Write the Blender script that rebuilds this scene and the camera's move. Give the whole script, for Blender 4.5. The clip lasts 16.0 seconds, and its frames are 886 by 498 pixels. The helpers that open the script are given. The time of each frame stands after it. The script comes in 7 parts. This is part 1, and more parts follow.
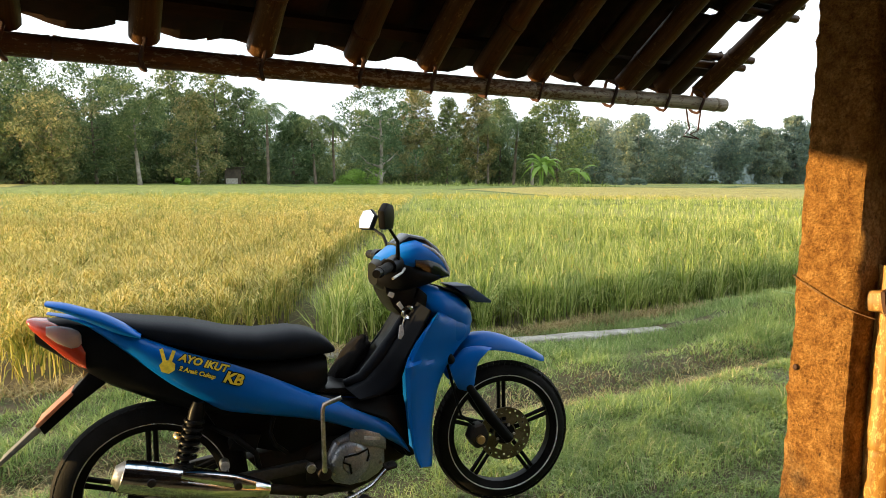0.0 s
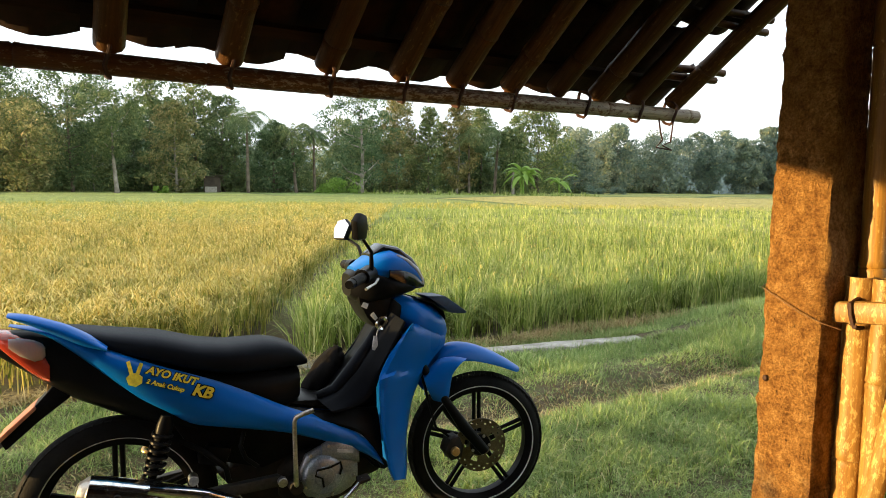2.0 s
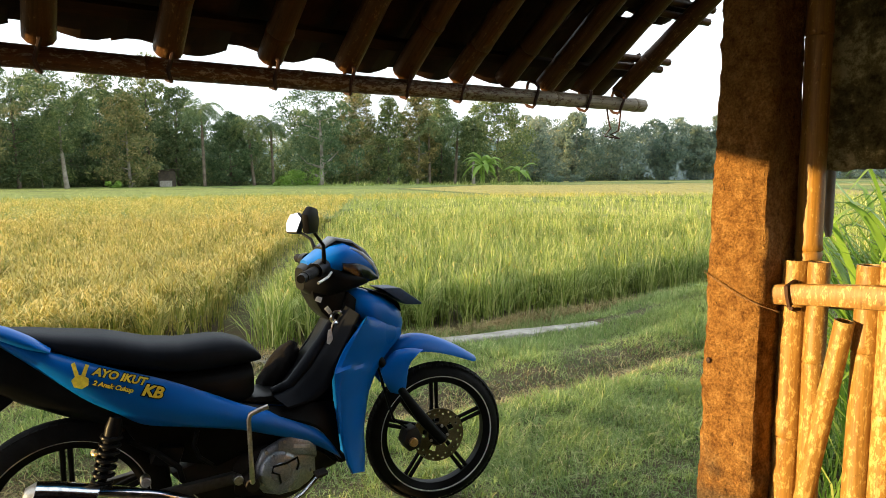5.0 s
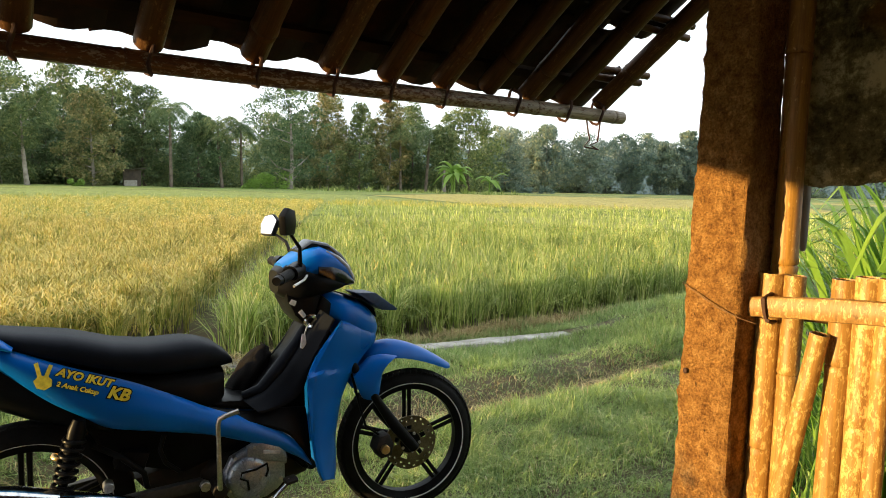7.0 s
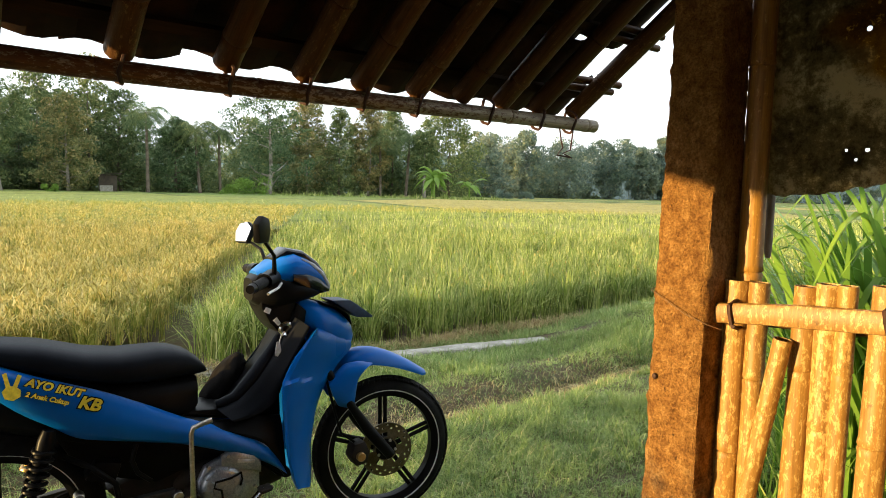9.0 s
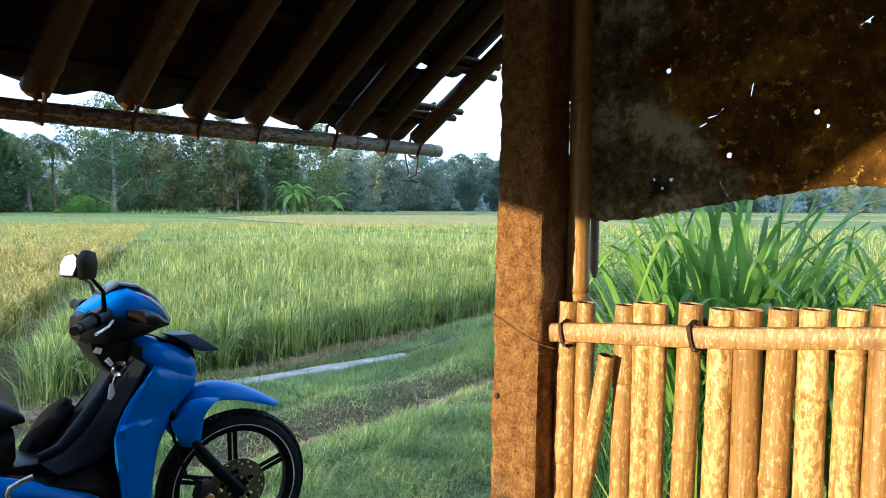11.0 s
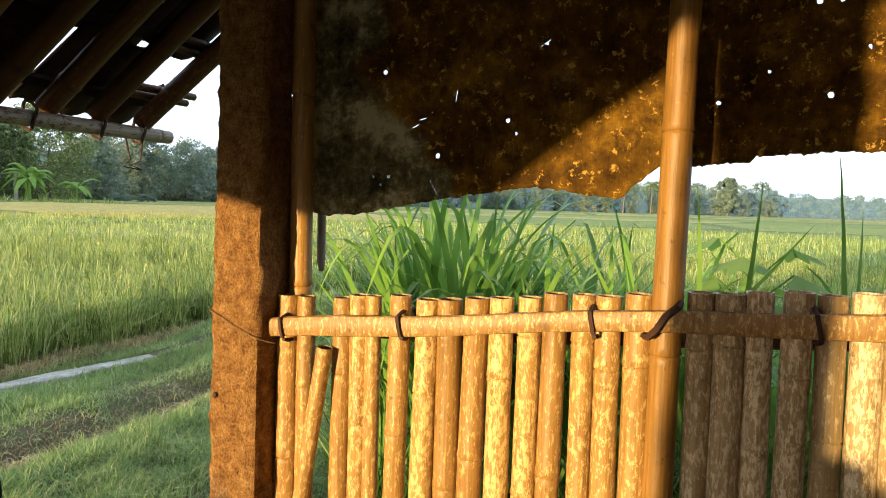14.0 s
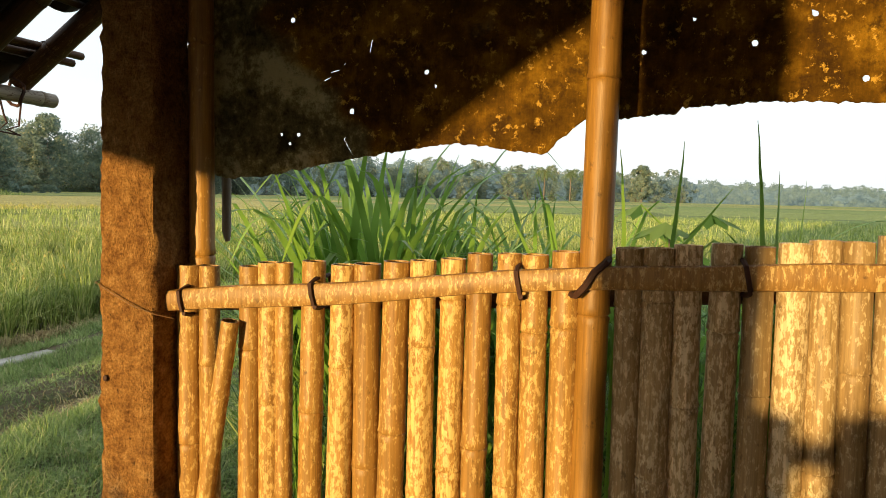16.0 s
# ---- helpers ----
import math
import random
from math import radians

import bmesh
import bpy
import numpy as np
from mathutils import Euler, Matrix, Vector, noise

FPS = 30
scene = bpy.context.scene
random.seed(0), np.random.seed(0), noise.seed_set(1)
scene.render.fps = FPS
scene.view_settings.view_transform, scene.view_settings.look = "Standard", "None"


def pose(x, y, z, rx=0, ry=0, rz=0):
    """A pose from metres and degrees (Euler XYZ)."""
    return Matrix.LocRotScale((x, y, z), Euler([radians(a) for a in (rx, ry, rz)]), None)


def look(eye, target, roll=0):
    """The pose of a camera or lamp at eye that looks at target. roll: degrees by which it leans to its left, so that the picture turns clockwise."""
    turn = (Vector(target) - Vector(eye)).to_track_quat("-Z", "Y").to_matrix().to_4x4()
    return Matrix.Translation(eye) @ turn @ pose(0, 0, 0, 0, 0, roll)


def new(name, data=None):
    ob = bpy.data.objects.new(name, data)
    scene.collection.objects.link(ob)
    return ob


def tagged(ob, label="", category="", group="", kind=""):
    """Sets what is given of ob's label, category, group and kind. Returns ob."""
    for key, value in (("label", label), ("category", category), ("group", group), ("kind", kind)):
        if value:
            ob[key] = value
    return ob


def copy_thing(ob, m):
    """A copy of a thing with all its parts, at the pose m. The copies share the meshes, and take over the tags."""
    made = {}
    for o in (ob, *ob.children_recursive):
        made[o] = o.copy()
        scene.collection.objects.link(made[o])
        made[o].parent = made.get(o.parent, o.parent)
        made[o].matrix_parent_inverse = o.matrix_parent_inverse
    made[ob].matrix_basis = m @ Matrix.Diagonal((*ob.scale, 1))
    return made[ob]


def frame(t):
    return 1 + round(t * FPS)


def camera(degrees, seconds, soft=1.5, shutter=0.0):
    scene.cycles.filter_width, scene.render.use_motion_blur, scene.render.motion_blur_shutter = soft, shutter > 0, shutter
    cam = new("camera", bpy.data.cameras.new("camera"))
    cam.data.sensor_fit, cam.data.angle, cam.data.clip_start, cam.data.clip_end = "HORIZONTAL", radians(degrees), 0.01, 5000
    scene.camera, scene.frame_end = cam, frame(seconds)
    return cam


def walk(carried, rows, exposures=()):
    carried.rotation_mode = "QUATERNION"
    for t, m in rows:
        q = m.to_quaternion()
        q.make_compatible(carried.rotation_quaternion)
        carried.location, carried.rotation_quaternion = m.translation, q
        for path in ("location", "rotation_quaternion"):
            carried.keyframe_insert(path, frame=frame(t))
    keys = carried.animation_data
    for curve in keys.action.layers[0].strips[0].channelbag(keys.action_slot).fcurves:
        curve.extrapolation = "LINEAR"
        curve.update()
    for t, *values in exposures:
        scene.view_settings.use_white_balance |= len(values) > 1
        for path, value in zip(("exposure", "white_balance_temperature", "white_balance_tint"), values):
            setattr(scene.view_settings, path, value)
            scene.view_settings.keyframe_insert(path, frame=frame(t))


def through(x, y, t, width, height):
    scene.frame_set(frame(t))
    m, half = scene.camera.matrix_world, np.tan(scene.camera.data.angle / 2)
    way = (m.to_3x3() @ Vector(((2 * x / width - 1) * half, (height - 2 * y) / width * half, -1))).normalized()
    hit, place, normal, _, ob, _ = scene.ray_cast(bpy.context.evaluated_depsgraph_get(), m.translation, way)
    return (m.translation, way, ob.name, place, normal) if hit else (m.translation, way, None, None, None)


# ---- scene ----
cam = camera(67.3, 16.0, soft=0.65)
PATH = [
    (0, (0.194, 0.175, 1.272), (1.165, 1.911, 1.061), 0.4),
    (0.5, (0.202, 0.177, 1.272), (1.186, 1.907, 1.073), 0.3),
    (1, (0.207, 0.182, 1.271), (1.214, 1.896, 1.059), 0.3),
    (1.5, (0.213, 0.178, 1.276), (1.219, 1.896, 1.085), 0.3),
    (2, (0.22, 0.174, 1.276), (1.241, 1.884, 1.092), 0.6),
    (2.5, (0.222, 0.17, 1.274), (1.257, 1.872, 1.097), 0.8),
    (3, (0.232, 0.182, 1.27), (1.241, 1.898, 1.085), 0.4),
    (3.5, (0.272, 0.23, 1.256), (1.268, 1.954, 1.07), 1.4),
    (4, (0.298, 0.277, 1.237), (1.294, 2.001, 1.046), 3.0),
    (4.5, (0.293, 0.214, 1.267), (1.35, 1.9, 1.063), 0.6),
    (5, (0.246, 0.158, 1.28), (1.361, 1.805, 1.067), -0.3),
    (5.2, (0.232, 0.163, 1.281), (1.384, 1.788, 1.102), -0.0),
    (7.5, (0.228, 0.185, 1.27), (1.423, 1.777, 1.08), 1.5),
    (8, (0.232, 0.183, 1.272), (1.43, 1.775, 1.093), 1.5),
    (8.5, (0.225, 0.175, 1.277), (1.415, 1.775, 1.116), 1.3),
    (9, (0.235, 0.164, 1.28), (1.475, 1.724, 1.109), 1.4),
    (11.3, (0.278, 0.112, 1.322), (1.845, 1.346, 1.18), 0.6),
    (11.5, (0.285, 0.102, 1.319), (1.874, 1.307, 1.155), 0.8),
    (12, (0.304, 0.088, 1.32), (1.946, 1.208, 1.102), 0.9),
    (12.5, (0.322, 0.063, 1.325), (2.057, 1.042, 1.147), 1.2),
    (13, (0.334, 0.042, 1.324), (2.12, 0.922, 1.133), 1.4),
    (13.5, (0.353, 0.031, 1.325), (2.178, 0.826, 1.133), 1.8),
    (14, (0.329, 0.013, 1.324), (2.197, 0.716, 1.193), 1.8),
    (14.5, (0.289, -0.005, 1.318), (2.203, 0.567, 1.23), 2.6),
    (15, (0.287, -0.015, 1.299), (2.211, 0.517, 1.171), 2.0),
    (15.5, (0.342, 0.012, 1.272), (2.257, 0.569, 1.123), 2.7),
    (16, (0.424, 0.03, 1.259), (2.358, 0.515, 1.101), 1.3),
]
walk(cam, [(t, look(eye, target, roll)) for t, eye, target, roll in PATH], [(0, 1.26, 6350, 10), (3.2, 1.26, 6350, 10), (4.0, 0.88, 6450, 10), (4.5, 0.94, 6350, 10), (5.0, 1.25, 6350, 10), (7.5, 1.24, 6350, 10), (9, 1.26, 6350, 10), (11.5, 1.27, 4450, 10), (12.5, 1.22, 4850, 8), (13.5, 1.17, 5150, 9), (14.5, 1.1, 6000, 10), (15.0, 1.08, 6100, 10), (15.5, 0.96, 6250, 10), (16, 0.71, 6350, 10)])

# ---- light ----
SUN_TO = Vector((-0.955, 0.287, 0.076)).normalized()      # towards the sun, low in the morning
world = bpy.data.worlds.new("world")
scene.world = world
world.use_nodes = True
wn, wl = world.node_tree.nodes, world.node_tree.links
bg = wn["Background"]
sky = wn.new("ShaderNodeTexSky")
sky.sky_type, sky.sun_disc = "NISHITA", False
sky.sun_elevation = math.asin(SUN_TO.z)
sky.sun_rotation = math.atan2(SUN_TO.x, SUN_TO.y)
sky.air_density, sky.dust_density, sky.ozone_density = 1.0, 3.0, 1.0
haze = wn.new("ShaderNodeMix")          # thin morning haze that whitens the sky
haze.data_type = "RGBA"
haze.inputs["Factor"].default_value = 0.62
wtc, wmap, wnoise, wcloud = wn.new("ShaderNodeTexCoord"), wn.new("ShaderNodeVectorMath"), wn.new("ShaderNodeTexNoise"), wn.new("ShaderNodeMix")
wmap.operation, wmap.inputs[1].default_value = "MULTIPLY", (2.2, 2.2, 9.0)      # thin layered cloud in the haze
wnoise.inputs["Scale"].default_value, wnoise.inputs["Detail"].default_value = 1.3, 6.0
wcloud.data_type = "RGBA"
wcloud.inputs["A"].default_value, wcloud.inputs["B"].default_value = (6.3, 7.2, 7.9, 1), (8.4, 8.5, 8.3, 1)
wl.new(wtc.outputs["Generated"], wmap.inputs[0])
wl.new(wmap.outputs[0], wnoise.inputs["Vector"])
wl.new(wnoise.outputs["Fac"], wcloud.inputs["Factor"])
wl.new(wcloud.outputs["Result"], haze.inputs["B"])
wl.new(sky.outputs["Color"], haze.inputs["A"])
wl.new(haze.outputs["Result"], bg.inputs["Color"])
bg.inputs["Strength"].default_value = 0.122

sun_data = bpy.data.lights.new("sun", "SUN")
sun_data.energy, sun_data.angle, sun_data.color = 4.6, radians(0.62), (1.0, 0.68, 0.27)
sun = new("sun", sun_data)
sun.matrix_world = look(SUN_TO * 60, (0, 0, 0))

# ---- materials ----
def material(name, build):
    m = bpy.data.materials.new(name)
    m.use_nodes = True
    nt = m.node_tree
    build(nt, nt.nodes["Principled BSDF"])
    return m


def noise_node(nt, scale, detail=4.0, rough=0.6, vector=None, stretch=None):
    """Noise on the object's own coordinates, shifted by the object's random number."""
    if vector is None:
        tc = nt.nodes.new("ShaderNodeTexCoord")
        oi = nt.nodes.new("ShaderNodeObjectInfo")
        mul = nt.nodes.new("ShaderNodeMath")
        mul.operation, mul.inputs[1].default_value = "MULTIPLY", 37.0
        nt.links.new(oi.outputs["Random"], mul.inputs[0])
        add = nt.nodes.new("ShaderNodeVectorMath")
        nt.links.new(tc.outputs["Object"], add.inputs[0])
        nt.links.new(mul.outputs[0], add.inputs[1])
        vector = add.outputs[0]
    if stretch:
        mp = nt.nodes.new("ShaderNodeVectorMath")
        mp.operation, mp.inputs[1].default_value = "MULTIPLY", stretch
        nt.links.new(vector, mp.inputs[0])
        vector = mp.outputs[0]
    n = nt.nodes.new("ShaderNodeTexNoise")
    n.inputs["Scale"].default_value, n.inputs["Detail"].default_value, n.inputs["Roughness"].default_value = scale, detail, rough
    nt.links.new(vector, n.inputs["Vector"])
    return n.outputs["Fac"]


def ramp(nt, fac, stops):
    r = nt.nodes.new("ShaderNodeValToRGB")
    e = r.color_ramp.elements
    e[0].position, e[0].color = stops[0][0], (*stops[0][1], 1)
    e[1].position, e[1].color = stops[-1][0], (*stops[-1][1], 1)
    for p, c in stops[1:-1]:
        k = e.new(p)
        k.color = (*c, 1)
    nt.links.new(fac, r.inputs["Fac"])
    return r.outputs["Color"]


def mix(nt, fac, a, b, blend="MIX"):
    n = nt.nodes.new("ShaderNodeMix")
    n.data_type, n.blend_type = "RGBA", blend
    for socket, value in (("Factor", fac), ("A", a), ("B", b)):
        if isinstance(value, (int, float)):
            n.inputs[socket].default_value = value
        elif isinstance(value, tuple):
            n.inputs[socket].default_value = (*value, 1)
        else:
            nt.links.new(value, n.inputs[socket])
    return n.outputs["Result"]


def bump(nt, bsdf, height, strength, distance=0.01):
    b = nt.nodes.new("ShaderNodeBump")
    b.inputs["Strength"].default_value, b.inputs["Distance"].default_value = strength, distance
    nt.links.new(height, b.inputs["Height"])
    nt.links.new(b.outputs["Normal"], bsdf.inputs["Normal"])


def surface(name, c1, c2, scale=8.0, rough=0.6, metal=0.0, relief=0.2, grain=60.0, stretch=None, third=None, depth=0.004, coat=0.0, spec=0.5):
    """Two or three colours by noise at one scale, a finer grain over them, and relief from both."""
    def build(nt, b):
        n1 = noise_node(nt, scale, 5, stretch=stretch)
        stops = [(0.35, c1), (0.65, c2)] if third is None else [(0.3, c1), (0.5, c2), (0.72, third)]
        n2 = noise_node(nt, grain, 3, stretch=stretch)
        g = ramp(nt, n2, [(0.3, (0.72, 0.72, 0.72)), (0.7, (1.2, 1.2, 1.2))])
        nt.links.new(mix(nt, 1.0, ramp(nt, n1, stops), g, "MULTIPLY"), b.inputs["Base Color"])
        b.inputs["Metallic"].default_value = metal
        rr = nt.nodes.new("ShaderNodeMapRange")
        rr.inputs["To Min"].default_value, rr.inputs["To Max"].default_value = max(0.03, rough - 0.12), min(1, rough + 0.12)
        nt.links.new(n2, rr.inputs["Value"])
        nt.links.new(rr.outputs[0], b.inputs["Roughness"])
        b.inputs["Coat Weight"].default_value = coat
        b.inputs["Specular IOR Level"].default_value = spec
        b.inputs["Coat Roughness"].default_value = 0.06
        if relief:
            bump(nt, b, n2, relief, depth)
    return material(name, build)


def leaf(name, stops, rough=0.55, through=0.35, scale=0.5, vary=None):
    """Foliage: colour by island, with some light passing through the blade."""
    def build(nt, b):
        geo = nt.nodes.new("ShaderNodeNewGeometry")
        col = ramp(nt, geo.outputs["Random Per Island"], stops)
        n = nt.nodes.new("ShaderNodeTexNoise")
        n.inputs["Scale"].default_value = scale
        nt.links.new(geo.outputs["Position"], n.inputs["Vector"])
        shade = ramp(nt, n.outputs["Fac"], [(0.3, (0.75, 0.8, 0.7)), (0.7, (1.25, 1.2, 1.2))])
        col = mix(nt, 1.0, col, shade, "MULTIPLY")
        if vary:        # each tree its own tint
            oi = nt.nodes.new("ShaderNodeObjectInfo")
            col = mix(nt, 1.0, col, ramp(nt, oi.outputs["Random"], vary), "MULTIPLY")
        nt.links.new(col, b.inputs["Base Color"])
        b.inputs["Roughness"].default_value = rough
        b.inputs["Specular IOR Level"].default_value = 0.3
        tr = nt.nodes.new("ShaderNodeBsdfTranslucent")
        nt.links.new(col, tr.inputs["Color"])
        ms = nt.nodes.new("ShaderNodeMixShader")
        ms.inputs["Fac"].default_value = through
        nt.links.new(b.outputs[0], ms.inputs[1])
        nt.links.new(tr.outputs[0], ms.inputs[2])
        nt.links.new(ms.outputs[0], nt.nodes["Material Output"].inputs["Surface"])
    return material(name, build)


M_GRASS = leaf("grass", [(0.0, (0.13, 0.20, 0.055)), (0.5, (0.24, 0.345, 0.10)), (0.92, (0.40, 0.48, 0.19)), (0.975, (0.54, 0.51, 0.28)), (1.0, (0.60, 0.52, 0.30))], scale=3.0, through=0.3)
M_RICE = leaf("rice_green", [(0.0, (0.07, 0.12, 0.015)), (0.35, (0.22, 0.30, 0.06)), (0.75, (0.41, 0.475, 0.135)), (1.0, (0.65, 0.63, 0.30))], scale=1.1, through=0.25)
M_RIPE = leaf("rice_ripe", [(0.0, (0.13, 0.18, 0.025)), (0.4, (0.32, 0.325, 0.06)), (0.8, (0.54, 0.47, 0.13)), (1.0, (0.68, 0.57, 0.22))], scale=2.2, through=0.25)
M_EAR = leaf("rice_ear", [(0.0, (0.42, 0.32, 0.06)), (0.6, (0.62, 0.49, 0.13)), (1.0, (0.74, 0.61, 0.23))], scale=1.0, through=0.2)
M_FOLIAGE = leaf("foliage", rough=0.9, stops=[(0.0, (0.095, 0.135, 0.065)), (0.5, (0.16, 0.21, 0.098)), (0.9, (0.25, 0.29, 0.135)), (1.0, (0.37, 0.375, 0.185))], scale=0.35, through=0.42, vary=[(0.0, (0.74, 0.88, 0.95)), (0.4, (0.95, 1.0, 1.0)), (0.7, (1.08, 1.08, 0.98)), (1.0, (1.2, 1.14, 0.95))])
M_FOLIAGE_B = leaf("foliage_pale", rough=0.9, stops=[(0.0, (0.13, 0.16, 0.07)), (0.5, (0.22, 0.24, 0.115)), (0.85, (0.33, 0.31, 0.155)), (1.0, (0.47, 0.39, 0.22))], scale=0.35, through=0.42, vary=[(0.0, (0.85, 0.92, 0.92)), (0.5, (1.0, 1.0, 0.95)), (1.0, (1.18, 1.04, 0.9))])
# far foliage: haze is painted in as paler, bluer base colours
M_FOLIAGE_HAZED = leaf("foliage_hazed", rough=0.95, stops=[(0.0, (0.15, 0.205, 0.18)), (0.5, (0.205, 0.265, 0.22)), (0.9, (0.28, 0.33, 0.25)), (1.0, (0.42, 0.40, 0.27))], scale=0.2, through=0.45, vary=[(0.0, (0.85, 0.93, 0.98)), (0.5, (1.0, 1.0, 1.0)), (1.0, (1.18, 1.1, 0.95))])
M_STRAW = leaf("dry_straw", [(0.0, (0.17, 0.12, 0.05)), (0.5, (0.36, 0.28, 0.13)), (1.0, (0.58, 0.49, 0.26))], scale=3.0, through=0.15, rough=0.8)
M_BANANA = leaf("banana_leaf", [(0.0, (0.16, 0.28, 0.05)), (1.0, (0.28, 0.42, 0.09))], scale=0.6, through=0.45)
M_REED = leaf("tall_grass_leaf", [(0.0, (0.06, 0.14, 0.022)), (0.4, (0.13, 0.28, 0.045)), (0.8, (0.28, 0.43, 0.085)), (1.0, (0.50, 0.55, 0.18))], scale=6.0, through=0.4, rough=0.3, vary=[(0.0, (0.65, 0.7, 0.7)), (0.6, (1.05, 1.05, 1.0)), (1.0, (1.35, 1.25, 1.15))])
M_BARK = surface("bark", (0.10, 0.075, 0.05), (0.2, 0.16, 0.12), 2.0, 0.9, grain=14)
M_BARK_PALE = surface("pale_bark", (0.22, 0.19, 0.15), (0.38, 0.34, 0.29), 2.0, 0.85, grain=14)
M_SOIL = surface("soil", (0.05, 0.042, 0.018), (0.10, 0.072, 0.035), 3.0, 0.95, grain=30, third=(0.05, 0.08, 0.018), depth=0.02, relief=0.5)
M_CONCRETE = surface("concrete", (0.26, 0.24, 0.2), (0.46, 0.44, 0.39), 9.0, 0.9, grain=40, relief=0.3)


def plaster_skin(nt, b):
    n1, n2, n3, n4 = noise_node(nt, 30, 7, 0.75), noise_node(nt, 170, 4, 0.7), noise_node(nt, 4.5, 5, 0.65), noise_node(nt, 75, 3, 0.7, stretch=(1, 1, 0.45))
    col = ramp(nt, n1, [(0.30, (0.15, 0.062, 0.018)), (0.5, (0.42, 0.21, 0.062)), (0.7, (0.64, 0.37, 0.13))])
    # greyer towards the foot, in patches broken up by noise
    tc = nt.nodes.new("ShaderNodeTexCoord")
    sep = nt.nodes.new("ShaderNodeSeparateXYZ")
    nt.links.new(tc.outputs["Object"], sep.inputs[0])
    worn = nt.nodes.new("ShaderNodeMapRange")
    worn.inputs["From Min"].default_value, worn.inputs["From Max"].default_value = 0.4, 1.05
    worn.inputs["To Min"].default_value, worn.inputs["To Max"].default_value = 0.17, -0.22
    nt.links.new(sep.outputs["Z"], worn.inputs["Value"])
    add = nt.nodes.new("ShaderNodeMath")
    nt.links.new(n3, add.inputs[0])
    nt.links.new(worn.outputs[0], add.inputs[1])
    foot_grey = ramp(nt, n1, [(0.3, (0.075, 0.047, 0.028)), (0.5, (0.165, 0.115, 0.073)), (0.7, (0.29, 0.22, 0.15))])
    col = mix(nt, ramp(nt, add.outputs[0], [(0.50, (0, 0, 0)), (0.64, (0.85, 0.85, 0.85))]), col, foot_grey)
    col = mix(nt, 1.0, col, ramp(nt, n2, [(0.3, (0.5, 0.46, 0.42)), (0.7, (1.32, 1.32, 1.32))]), "MULTIPLY")
    col = mix(nt, ramp(nt, n4, [(0.64, (0, 0, 0)), (0.72, (0.8, 0.8, 0.8))]), col, (0.045, 0.025, 0.013))
    nt.links.new(col, b.inputs["Base Color"])
    b.inputs["Roughness"].default_value = 0.95
    b.inputs["Specular IOR Level"].default_value = 0.15
    bump(nt, b, mix(nt, 0.5, n1, n2), 1.0, 0.035)


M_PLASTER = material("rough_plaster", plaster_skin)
M_WALL = surface("old_wall", (0.05, 0.04, 0.03), (0.09, 0.07, 0.05), 2.0, 0.95, grain=25)

# ---- builders ----
def mesh_from(name, verts, faces, mat=None, smooth=False):
    me = bpy.data.meshes.new(name)
    me.from_pydata([tuple(v) for v in verts], [], faces)
    if smooth:
        me.polygons.foreach_set("use_smooth", [True] * len(me.polygons))
    if mat:
        me.materials.append(mat)
    me.update()
    return me


def put(name, me, parent=None, m=None, label=""):
    ob = new(name, me)
    if parent is not None:
        ob.parent = parent
    if m is not None:
        ob.matrix_basis = m
    if label:
        tagged(ob, label)
    return ob


def thing(name, label, category, at=(0, 0, 0), group="", kind="", m=None):
    ob = new(name)
    ob.empty_display_size = 0.1
    ob.matrix_basis = m if m is not None else Matrix.Translation(at)
    return tagged(ob, label, category, group, kind)


def part(name, bm, mat, parent, label="", smooth=True, m=None):
    me = bpy.data.meshes.new(name)
    bm.normal_update()
    bm.to_mesh(me)
    bm.free()
    me.materials.append(mat)
    if smooth:
        me.polygons.foreach_set("use_smooth", [True] * len(me.polygons))
        me.set_sharp_from_angle(angle=radians(38))
    return put(name, me, parent, m, label)


def tube_data(points, radii, sides=10, caps=True):
    """Verts and faces of a tube along points."""
    pts = [Vector(p) for p in points]
    verts, faces = [], []
    ref = None
    for i, p in enumerate(pts):
        d = (pts[min(i + 1, len(pts) - 1)] - pts[max(i - 1, 0)]).normalized()
        if ref is None:
            ref = d.orthogonal().normalized()
        ref = (ref - d * ref.dot(d)).normalized()
        side = d.cross(ref)
        r = radii[i] if hasattr(radii, "__len__") else radii
        for k in range(sides):
            a = 2 * math.pi * k / sides
            verts.append(p + (ref * math.cos(a) + side * math.sin(a)) * r)
    for i in range(len(pts) - 1):
        for k in range(sides):
            a, b = i * sides + k, i * sides + (k + 1) % sides
            faces.append((a, b, b + sides, a + sides))
    if caps:
        faces.append(tuple(range(sides))[::-1])
        faces.append(tuple(range((len(pts) - 1) * sides, len(pts) * sides)))
    return verts, faces


def tube(name, points, radii, mat, parent=None, sides=10, label="", caps=True):
    v, f = tube_data(points, radii, sides, caps)
    me = mesh_from(name, v, f, mat, True)
    me.set_sharp_from_angle(angle=radians(50))
    return put(name, me, parent, None, label)


